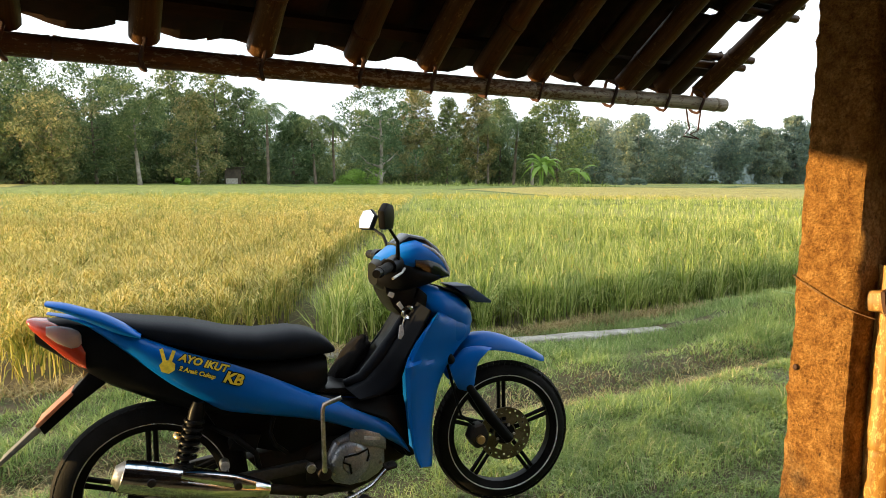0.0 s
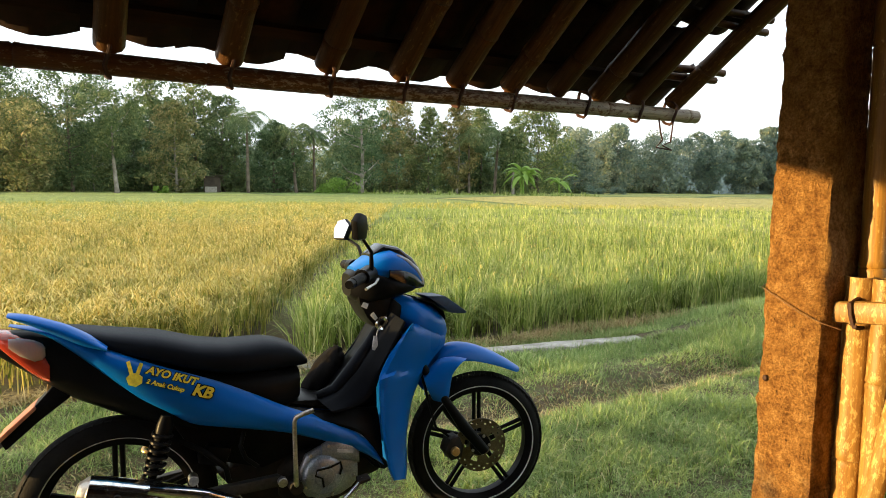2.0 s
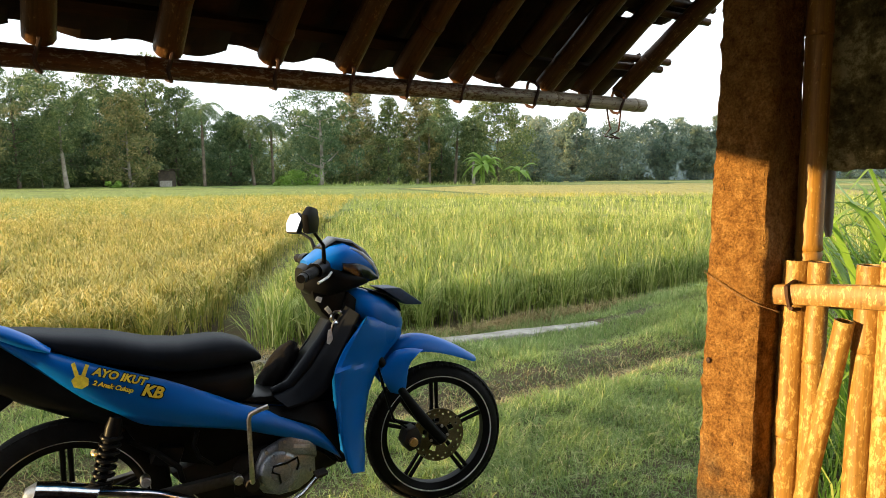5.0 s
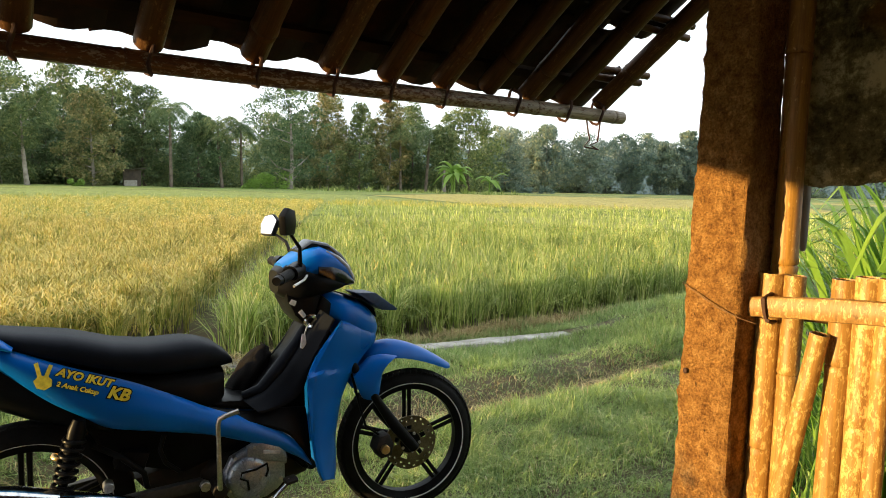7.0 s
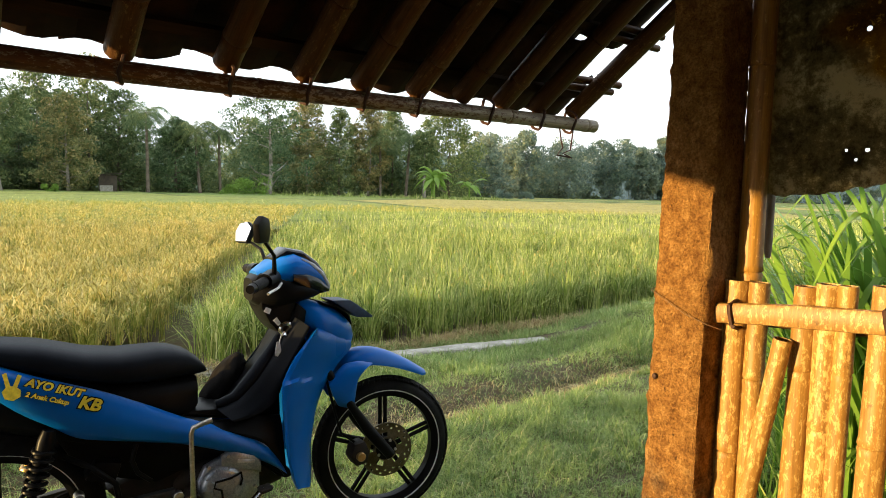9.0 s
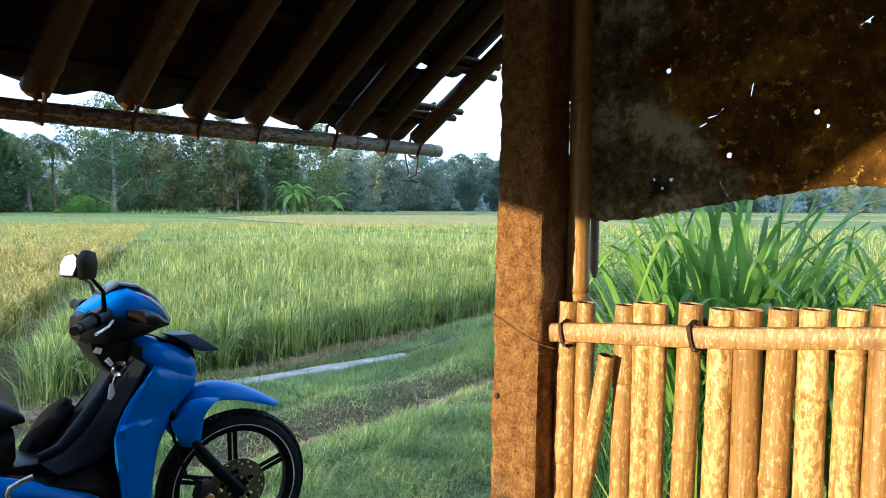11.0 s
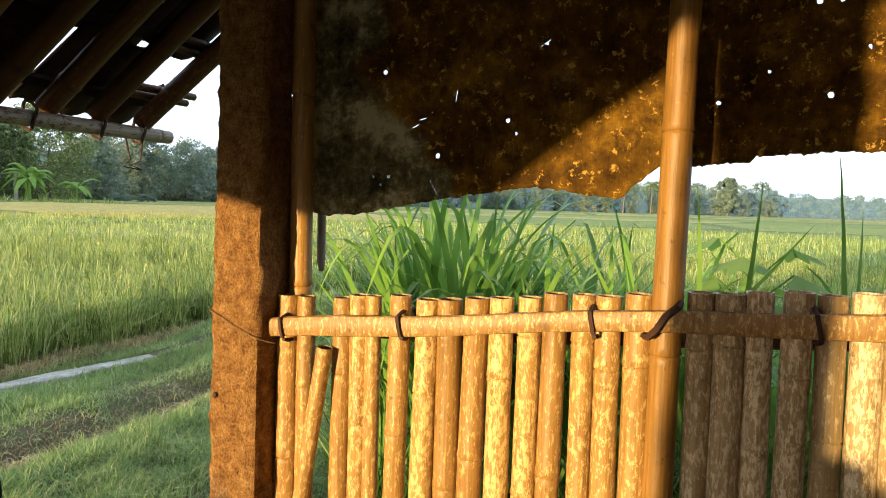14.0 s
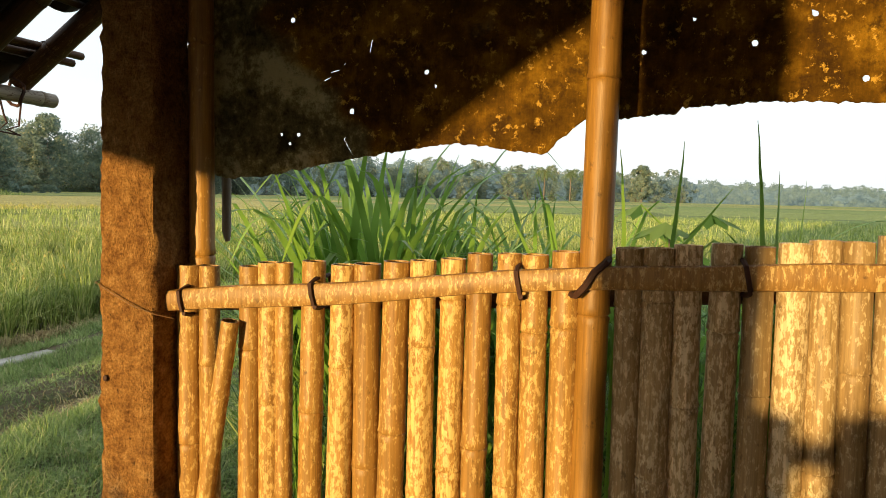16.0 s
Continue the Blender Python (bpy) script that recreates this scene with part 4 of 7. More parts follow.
EAVE_Y, EAVE_Z = 1.752, 1.527


def build_pillar():
    """One of the two front pillars, and the wire tied round it."""
    t = thing("pillar", "square pillar of rough brown plaster, worn at the edges", "pillar", (1.70, 1.02, 0))
    bm = bmesh.new()
    # the cross-section drifts a little from foot to head
    prev = None
    N, Hh = 170, 2.9
    corners = [(-0.085, -0.068), (-0.085, 0.062), (0.05, 0.062), (0.05, -0.068)]
    for i in range(N + 1):
        z = -0.15 + (Hh + 0.15) * i / N
        grow = 0.010 * max(0, 1 - z / 1.6)
        off = -0.012 * (z - 1.0)
        ring = []
        for (x0, y0), (x1, y1) in zip(corners, corners[1:] + corners[:1]):
            for k in range(8):
                u = k / 8
                x, y = x0 + (x1 - x0) * u, y0 + (y1 - y0) * u
                edge = 0.006 if k == 0 else 0.0          # worn corners
                n = Vector((x + 0.017, y + 0.003, 0)).normalized()
                q = 0.0055 * noise.noise((x * 75, y * 75, z * 65)) + 0.005 * noise.noise((x * 22, y * 22, z * 16)) + 0.006 * noise.noise((x * 6, y * 6, z * 5 + 3)) - edge + grow
                ring.append(bm.verts.new((x + n.x * q, y + n.y * q + off, z)))
        if prev:
            for k in range(32):
                bm.faces.new((prev[k], prev[(k + 1) % 32], ring[(k + 1) % 32], ring[k]))
        prev = ring
    bm.faces.new(prev[::-1])
    bmesh.ops.recalc_face_normals(bm, faces=bm.faces)
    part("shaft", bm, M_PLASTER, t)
    tube("wire", [(-0.06, 0.072, 1.065), (-0.094, 0.066, 1.06), (-0.100, 0.02, 1.04), (-0.104, -0.03, 1.018), (-0.09, -0.075, 1.0), (-0.062, -0.10, 0.988)], 0.0011, M_WIRE, t, 6, "thin rusty wire")
    bm = bmesh.new()
    bmesh.ops.create_icosphere(bm, subdivisions=2, radius=0.006)
    part("knot_hole", bm, M_BINDING, t, m=Matrix.Translation((-0.094, 0.046, 0.854)) @ Matrix.Diagonal((0.5, 1, 1.2, 1)))
    return t


def rail_z(y):
    return 1.014 + (1.0 - y) * 0.109 if y > 0 else 1.123 - y * 0.036


def build_fence():
    t = thing("bamboo_fence", "waist-high fence of upright bamboo canes lashed to a rail", "fence", (FENCE_X, 0, 0))
    canes = ((0.923, 0.056, 1.097), (0.869, 0.043, 1.097), (0.778, 0.047, 1.101), (0.729, 0.046, 1.111), (0.690, 0.036, 1.112), (0.627, 0.049, 1.119), (0.564, 0.052, 1.114),
             (0.506, 0.055, 1.118), (0.448, 0.054, 1.126), (0.387, 0.052, 1.131), (0.333, 0.049, 1.137), (0.271, 0.050, 1.149), (0.217, 0.046, 1.152), (0.162, 0.050, 1.152), (0.106, 0.054, 1.16))
    more = [(-0.005, 0.05, 1.172), (-0.058, 0.055, 1.174), (-0.114, 0.05, 1.181), (-0.177, 0.052, 1.186), (-0.232, 0.05, 1.183), (-0.283, 0.054, 1.191), (-0.338, 0.051, 1.198), (-0.387, 0.05, 1.197)]
    y = -0.44
    rnd = random.Random(2)
    while y > -1.9:
        more.append((y, 0.05, 1.2 + 0.01 * rnd.uniform(-1, 1)))
        y -= 0.055
    for i, (y, w, top) in enumerate(list(canes) + more):
        foot = y + 0.03 * (y - 0.35) * 0.6 + 0.008 * rnd.uniform(-1, 1)
        x0 = 0.012 * rnd.uniform(-1, 1)
        me = bamboo_mesh("cane", top + 0.1, w / 2 * 1.10, w / 2 * 1.03, M_CANE if i < len(canes) else M_CANE_GREY, 0.34, rnd.uniform(0.05, 0.3), 12, True, 0.004, i)
        put("cane", me, t, along((x0, foot, -0.1), (0, y, top), rnd.uniform(0, 6)))
    # one loose cane that leans across a gap
    me = bamboo_mesh("cane", 1.1, 0.021, 0.019, M_CANE, 0.36, 0.2, 12, True, 0.004, 77)
    put("cane", me, t, along((-0.048, 0.955, -0.1), (-0.048, 0.795, 0.992)))
    # split-bamboo rail in front, and one behind
    rail = bmesh.new()
    rings = []
    for i in range(49):
        u = i / 48
        y = 1.0 - 2.9 * u
        z = rail_z(y) + 0.003 * math.sin(u * 30)
        h = 0.0225 + 0.0015 * math.sin(u * 17)
        sw = 1.05 if i % 9 == 4 else 1.0
        ring = []
        for a in np.linspace(0, 2 * math.pi, 13)[:-1]:
            ring.append(rail.verts.new((-0.043 - 0.011 * sw * math.copysign(abs(math.cos(a)) ** 0.55, math.cos(a)) * (1.0 if math.cos(a) > 0 else 0.6), y, z + h * sw * math.copysign(abs(math.sin(a)) ** 0.75, math.sin(a)))))
        if rings:
            for k in range(12):
                rail.faces.new((rings[-1][k], rings[-1][(k + 1) % 12], ring[(k + 1) % 12], ring[k]))
        rings.append(ring)
    rail.faces.new(rings[0])
    rail.faces.new(rings[-1][::-1])
    bmesh.ops.recalc_face_normals(rail, faces=rail.faces)
    part("rail", rail, M_CANE_RAIL, t, "split bamboo rail with pale patches")
    me = bamboo_mesh("back_rail", 2.9, 0.02, 0.018, M_CANE_OLD, 0.35, 0.2, 10)
    put("back_rail", me, t, along((0.045, 1.0, 1.005), (0.045, -1.85, 1.21)))
    # dark rubber lashings
    for y in (0.909, 0.607, 0.193, -0.20, -0.53):
        z = rail_z(y)
        pts = [(-0.0565, y - 0.006, z - 0.022), (-0.0585, y - 0.001, z), (-0.0565, y + 0.003, z + 0.020), (-0.03, y + 0.003, z + 0.028), (0.03, y, z + 0.03), (0.05, y, z), (0.03, y, z - 0.034), (-0.03, y - 0.004, z - 0.032), (-0.052, y - 0.006, z - 0.026)]
        tube("lashing", pts, 0.0048, M_BINDING, t, 6)
    z = 1.115
    tube("lashing", [(-0.03, 0.095, z - 0.032), (-0.055, 0.085, z - 0.03), (-0.064, 0.07, z - 0.012), (-0.066, 0.055, z + 0.014), (-0.06, 0.035, z + 0.032), (-0.03, 0.03, z + 0.036)], 0.0068, M_BINDING, t, 6)
    return t


def build_posts():
    p = thing("bamboo_post", "upright yellow bamboo post lashed behind the fence rail", "post", (1.701, 0.043, 0))
    me = bamboo_mesh("cane", 3.2, 0.0305, 0.029, M_CANE_POST, 0.40, 0.30, 18, False, 0.003, 5)
    put("cane", me, p, along((0, 0.012, -0.1), (0, 0.004, 3.0)))
    p = thing("bamboo_post", "weathered bamboo post behind the fence beside the pillar", "post", (1.747, 0.921, 0))
    me = bamboo_mesh("cane", 2.3, 0.028, 0.027, M_CANE_POST, 0.42, 0.02, 18, False, 0.003, 9)
    put("cane", me, p, along((0, 0, -0.1), (0.0, 0.0, 2.2)))
    # a thin grey stick that hangs from the roof at the sheet's edge
    p = thing("hanging_stick", "thin weathered grey stick hanging beside the sheeting", "stick", (1.90, 0.955, 0))
    tube("stick", [(0, 0, 1.135), (0.003, 0.004, 1.16), (0.004, 0.005, 1.45), (0, 0.002, 1.8), (0.003, 0.004, 2.24)], [0.006, 0.0115, 0.0125, 0.011, 0.010], M_GREY_WOOD, p, 8)
    tube("cord", [(-0.02, -0.012, 1.62), (-0.022, -0.008, 1.5), (-0.018, -0.014, 1.40), (-0.020, -0.03, 1.335), (-0.012, -0.045, 1.325)], 0.0035, M_BINDING, p, 6)


def roof_z(y):
    return EAVE_Z + SLOPE * (EAVE_Y - y)


RIDGE_Y = -1.1
ROOF_X0, ROOF_X1 = -2.05, 2.12


def build_roof():
    beam = thing("eave_beam", "weathered bamboo eave beam lashed under the rafters", "beam", (0, 0, 0))
    me = bamboo_mesh("cane", 4.3, 0.026, 0.0225, M_CANE_BEAM, 0.42, 0.2, 16, True, 0.006, 3)
    put("cane", me, beam, along((-2.11, EAVE_Y, EAVE_Z + 0.008), (2.19, EAVE_Y, EAVE_Z - 0.002)))
    for x in (0.09, 0.34, 0.59, 0.83, 1.03, 1.2, 1.38, 1.66, 1.89, 2.05):
        pts = [(x + 0.006 * math.sin(3 * a), EAVE_Y + 0.031 * math.cos(a), EAVE_Z + 0.010 + 0.040 * math.sin(a)) for a in np.linspace(0, 2 * math.pi, 13)]
        tube("lashing", pts, 0.005, M_BINDING, beam, 6)
    tube("wire", [(1.98, EAVE_Y - 0.02, EAVE_Z - 0.02), (1.99, EAVE_Y - 0.02, EAVE_Z - 0.06), (2.0, EAVE_Y - 0.02, EAVE_Z - 0.085), (1.96, EAVE_Y - 0.03, EAVE_Z - 0.112), (2.035, EAVE_Y - 0.03, EAVE_Z - 0.118), (1.99, EAVE_Y - 0.03, EAVE_Z - 0.105), (2.04, EAVE_Y - 0.02, EAVE_Z - 0.09), (2.05, EAVE_Y - 0.02, EAVE_Z - 0.02)], 0.0028, M_BINDING, beam, 5)
    rnd = random.Random(9)
    xs = [-2.02, -1.9, -1.65, -1.4, -1.15, -0.9, -0.65, -0.4, -0.16, 0.1, 0.345, 0.595, 0.83, 1.03, 1.205, 1.385, 1.56, 1.72, 1.9, 2.08]
    for i, x in enumerate(xs):
        r = thing("rafter", "round dark bamboo rafter under the roof tiles", "rafter", (x, 0, 0), "rafters")
        L = math.hypot(EAVE_Y + 0.04 - RIDGE_Y, SLOPE * (EAVE_Y + 0.04 - RIDGE_Y))
        me = bamboo_mesh("cane", L, 0.032, 0.027, M_CANE_OLD, 0.4, rnd.uniform(0.05, 0.35), 12, True, 0.005, 30 + i)
        off = 0.052
        put("cane", me, r, along((0, EAVE_Y + 0.012, roof_z(EAVE_Y + 0.012) + off), (rnd.uniform(-0.02, 0.02), RIDGE_Y, roof_z(RIDGE_Y) + off)))



def build_tiles():
    """Laths across the rafters and curved clay tiles on them, front and back."""
    rnd = random.Random(21)
    n_rows = 13
    run = EAVE_Y + 0.03 - RIDGE_Y
    rise = Vector((0, -1, SLOPE)).normalized()
    normal = Vector((0, SLOPE, 1)).normalized()
    start = Vector((0, EAVE_Y + 0.03, roof_z(EAVE_Y + 0.03)))
    length = run * math.hypot(1, SLOPE)
    step = length / n_rows
    for side in (0, 1):
        flip = Matrix.Identity(4) if side == 0 else Matrix.Translation((0, 2 * RIDGE_Y, 0)) @ Matrix.Diagonal((1, -1, 1, 1))
        for k in range(n_rows + 1):
            c = start + rise * (k * step + 0.10) + normal * 0.092
            r = thing("roof_lath", "thin dark lath carrying the roof tiles", "lath", group="roof laths")
            r.matrix_basis = flip @ Matrix.Translation(c)
            ext = 0.02 * rnd.random()
            bm = bmesh.new()
            bmesh.ops.create_cube(bm, size=1)
            for v in bm.verts:
                x = ROOF_X0 if v.co.x < 0 else ROOF_X1 + ext
                q = rise * (v.co.y * 0.032) + normal * (v.co.z * 0.016)
                v.co = Vector((x, 0, 0)) + q
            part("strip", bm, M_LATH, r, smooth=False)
    # one tile: an S-curved sheet with thickness, built flat in x and along +y
    W, L = 0.232, step + 0.075
    vs, fs = [], []
    for j in range(3):
        for lift in (0.0, 0.011):
            for i in range(9):
                u = i / 8
                vs.append((-W / 2 + (W + 0.03) * u, L * j / 2, 0.020 * math.sin(u * 2 * math.pi + 0.4) + lift))
    for j in range(2):
        for i in range(8):
            a, b = j * 18 + i, (j + 1) * 18 + i
            fs += [(a, b, b + 1, a + 1), (a + 9, a + 10, b + 10, b + 9)]
    for i in range(8):
        fs += [(i, i + 1, i + 10, i + 9), (36 + i, 45 + i, 46 + i, 37 + i)]
    for j in range(2):
        fs += [(j * 18, j * 18 + 9, j * 18 + 27, j * 18 + 18), (j * 18 + 8, j * 18 + 26, j * 18 + 35, j * 18 + 17)]
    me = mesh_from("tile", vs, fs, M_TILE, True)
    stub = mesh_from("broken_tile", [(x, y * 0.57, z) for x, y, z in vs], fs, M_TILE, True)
    for y, reach in ((1.682, 2.235), (1.712, 2.225), (1.497, 2.2), (1.527, 2.225)):
        b = thing("batten", "stub of old batten sticking out past the roof edge", "batten", (1.96, y, roof_z(y) + 0.092), "batten stubs")
        put("stick", bamboo_mesh("stick", reach - 1.96, 0.012, 0.0125, M_CANE_OLD, 0.3, 0.1, 8, True, 0.004, int(y * 900)), b, along((0, 0, 0), (1, 0, 0.01)))
    cols = 18
    for side, label in ((0, "front slope of old brown clay roof tiles"), (1, "back slope of old brown clay roof tiles")):
        roof = thing("roof", label, "roof", kind="structure")
        flip = Matrix.Identity(4) if side == 0 else Matrix.Translation((0, 2 * RIDGE_Y, 0)) @ Matrix.Diagonal((-1, -1, 1, 1))
        for k in range(n_rows):
            for c in range(cols):
                if side == 0 and c == cols - 1 and k == 6:
                    continue       # a slipped tile lets the sky through
                x = ROOF_X0 + W * (c + 0.5) + rnd.uniform(-0.006, 0.006)
                p = start + rise * (k * step - 0.01 + rnd.uniform(-0.014, 0.014)) + normal * (0.118 + 0.012)
                p.x = x
                if side == 0 and k == 0:        # the lowest row hangs down over the eave
                    p += rise * (-0.004 if c < 11 else -0.012 if c < cols - 5 else -0.032)
                if side == 0 and k == 0 and c >= cols - 2:      # a broken tile at the verge, its neighbour pushed over
                    if c == cols - 1:
                        put("tile", stub, roof, flip @ Matrix.Translation(p) @ Matrix(((1, 0, 0, 0), (0, rise.y, normal.y, 0), (0, rise.z, normal.z, 0), (0, 0, 0, 1))))
                        continue
                    p.x += 0.045
                if side == 0 and k == 1 and c == cols - 1:
                    p += rise * 0.035
                basis = Matrix(((1, 0, 0, 0), (0, rise.y, normal.y, 0), (0, rise.z, normal.z, 0), (0, 0, 0, 1)))
                tilt = Matrix.Rotation(radians(-2.2 + rnd.uniform(-0.8, 0.8)), 4, "X") @ Matrix.Rotation(radians(rnd.uniform(-1.5, 1.5)), 4, "Z")
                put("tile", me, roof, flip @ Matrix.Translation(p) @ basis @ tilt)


def tarp_skin(nt, b):
    n1 = noise_node(nt, 7, 8, 0.74)
    n2 = noise_node(nt, 42, 6, 0.75)
    n3 = noise_node(nt, 2.2, 3)
    weave = noise_node(nt, 240, 2, 0.6, stretch=(1, 1, 0.10))
    col = ramp(nt, n1, [(0.34, (0.026, 0.011, 0.0008)), (0.5, (0.10, 0.048, 0.0024)), (0.66, (0.26, 0.136, 0.008))])
    # rotted dark patches, then bleached flakes
    rot = noise_node(nt, 16, 6, 0.75)
    col = mix(nt, ramp(nt, rot, [(0.53, (0, 0, 0)), (0.62, (0.8, 0.8, 0.8))]), col, (0.035, 0.016, 0.003))
    col = mix(nt, 1.0, col, ramp(nt, weave, [(0.35, (0.9, 0.9, 0.9)), (0.65, (1.08, 1.08, 1.08))]), "MULTIPLY")
    col = mix(nt, ramp(nt, n2, [(0.58, (0, 0, 0)), (0.64, (0.85, 0.85, 0.85))]), col, (0.52, 0.31, 0.05))
    # grey-green mould, thick towards the pillar
    tc = nt.nodes.new("ShaderNodeTexCoord")
    sep = nt.nodes.new("ShaderNodeSeparateXYZ")
    nt.links.new(tc.outputs["Object"], sep.inputs[0])
    side = nt.nodes.new("ShaderNodeMath")
    side.operation, side.inputs[1].default_value = "MULTIPLY_ADD", 0.34
    nt.links.new(sep.outputs["Y"], side.inputs[0])
    nt.links.new(n3, side.inputs[2])
    mould = ramp(nt, mix(nt, 0.35, n1, n2), [(0.40, (0.022, 0.021, 0.009)), (0.50, (0.115, 0.105, 0.050)), (0.58, (0.36, 0.335, 0.19))])
    col = mix(nt, ramp(nt, side.outputs[0], [(0.70, (0, 0, 0)), (0.76, (0.9, 0.9, 0.9))]), col, mould)
    nt.links.new(col, b.inputs["Base Color"])
    b.inputs["Roughness"].default_value = 0.8
    b.inputs["Specular IOR Level"].default_value = 0.1
    bump(nt, b, mix(nt, 0.4, n1, n2), 0.7, 0.012)


M_TARP = material("old_tarp", tarp_skin)


def build_tarp():
    """The worn sheet that hangs under the gable: a ragged lower edge, small holes and slits."""
    t = thing("tarpaulin", "worn stained brown tarpaulin with holes and a ragged edge", "tarpaulin", (1.81, 0, 0))
    ys = [0.96, 0.90, 0.80, 0.73, 0.57, 0.44, 0.35, 0.17, 0.09, 0.03, -0.085, -0.095, -0.27, -0.45, -0.8, -1.4, -2.4]
    zs = [1.30, 1.29, 1.295, 1.31, 1.34, 1.36, 1.372, 1.348, 1.42, 1.42, 1.43, 1.442, 1.452, 1.445, 1.45, 1.46, 1.45]
    holes = [(0.73, 1.64, 0.008), (0.40, 1.49, 0.006), (0.42, 1.52, 0.008), (0.59, 1.44, 0.009), (0.76, 1.39, 0.006), (0.72, 1.39, 0.007), (0.74, 1.37, 0.006), (-0.02, 1.55, 0.007), (-0.11, 1.61, 0.006),
             (-0.22, 1.56, 0.009), (-0.32, 1.61, 0.008), (-0.41, 1.49, 0.009), (-0.19, 1.74, 0.009), (-0.23, 1.74, 0.006), (-0.28, 1.65, 0.005), (-0.45, 1.47, 0.008)]
    slits = [(0.62, 1.53, 0.605, 1.545), (0.64, 1.525, 0.62, 1.53), (0.55, 1.565, 0.545, 1.595), (0.61, 1.38, 0.588, 1.345), (0.355, 1.68, 0.325, 1.70), (0.66, 1.505, 0.64, 1.515)]
    rng = random.Random(6)
    step = 0.006
    nx, nz = int(3.0 / step), int(0.62 / step)
    verts, faces, index = [], [], {}

    def edge(y):
        return float(np.interp(-y, [-v for v in ys], zs)) + 0.005 * noise.noise((y * 40, 0, 1)) + 0.004 * noise.noise((y * 130, 0, 4))

    def fold(y, z):
        return 0.014 * noise.noise((y * 3.1, z * 2.3, 7)) + 0.006 * noise.noise((y * 9, z * 6, 3)) + 0.03 * max(0, 0.12 - abs(y - 0.90)) * math.sin(z * 40) + 0.010 * abs(noise.noise((y * 5 + z * 3, z * 4 - y * 2, 11))) - 0.012 * max(0.0, 1 - abs(y + 0.06 + 0.05 * (z - 1.5)) / 0.02)

    def vert(i, j):
        if (i, j) not in index:
            y = 0.935 - i * step
            lo = edge(y)
            z = lo + (2.02 - lo) * j / nz if j else lo
            for hy, hz, hr in holes:        # round the rim of each hole
                d = math.hypot(y - hy, z - hz)
                if 1e-4 < d < hr * 1.3:
                    y, z = hy + (y - hy) * hr * 0.72 / d, hz + (z - hz) * hr * 0.72 / d
            for y0, z0, y1, z1 in slits:    # and the lips of each slit
                dy, dz = y1 - y0, z1 - z0
                u = ((y - y0) * dy + (z - z0) * dz) / (dy * dy + dz * dz)
                if -0.3 < u < 1.3:
                    u = max(0.0, min(1.0, u))
                    oy, oz = y - y0 - u * dy, z - z0 - u * dz
                    d = math.hypot(oy, oz)
                    if 1e-5 < d < 0.0078:
                        lip = 0.0004 + 0.0028 * u * (1 - u)
                        y, z = y0 + u * dy + oy / d * lip, z0 + u * dz + oz / d * lip
            index[(i, j)] = len(verts)
            verts.append((fold(y, z), y, z))
        return index[(i, j)]

    for i in range(nx):
        for j in range(nz):
            y, z = 0.935 - (i + 0.5) * step, None
            lo = edge(y)
            z = lo + (2.02 - lo) * (j + 0.5) / nz
            if any(abs(y - hy) < 0.02 and (y - hy) ** 2 + (z - hz) ** 2 < hr * hr * 0.45 for hy, hz, hr in holes):
                continue
            cut = False
            for y0, z0, y1, z1 in slits:
                dy, dz = y1 - y0, z1 - z0
                u = max(0, min(1, ((y - y0) * dy + (z - z0) * dz) / (dy * dy + dz * dz)))
                if math.hypot(y - y0 - u * dy, z - z0 - u * dz) < 0.0031:
                    cut = True
            if cut:
                continue
            faces.append((vert(i, j), vert(i, j + 1), vert(i + 1, j + 1), vert(i + 1, j)))
    me = mesh_from("sheet", verts, faces, M_TARP, True)
    ob = put("sheet", me, t)
    solid = ob.modifiers.new("thickness", "SOLIDIFY")
    solid.thickness = 0.0015
    # the upper part of the sheet, up to the roof
    bm = bmesh.new()
    rows = []
    for i in range(41):
        y = 0.935 - 3.0 * i / 40
        zt = roof_z(y) + 0.03 if y > RIDGE_Y else roof_z(2 * RIDGE_Y - y) + 0.03
        rows.append([bm.verts.new((fold(y, 2.02), y, 2.02)), bm.verts.new((0.0, y, max(2.06, zt)))])
    for a, b in zip(rows, rows[1:]):
        bm.faces.new((a[0], a[1], b[1], b[0]))
    up = part("upper_sheet", bm, M_TARP, t)
    up.modifiers.new("thickness", "SOLIDIFY").thickness = 0.0015
    return t


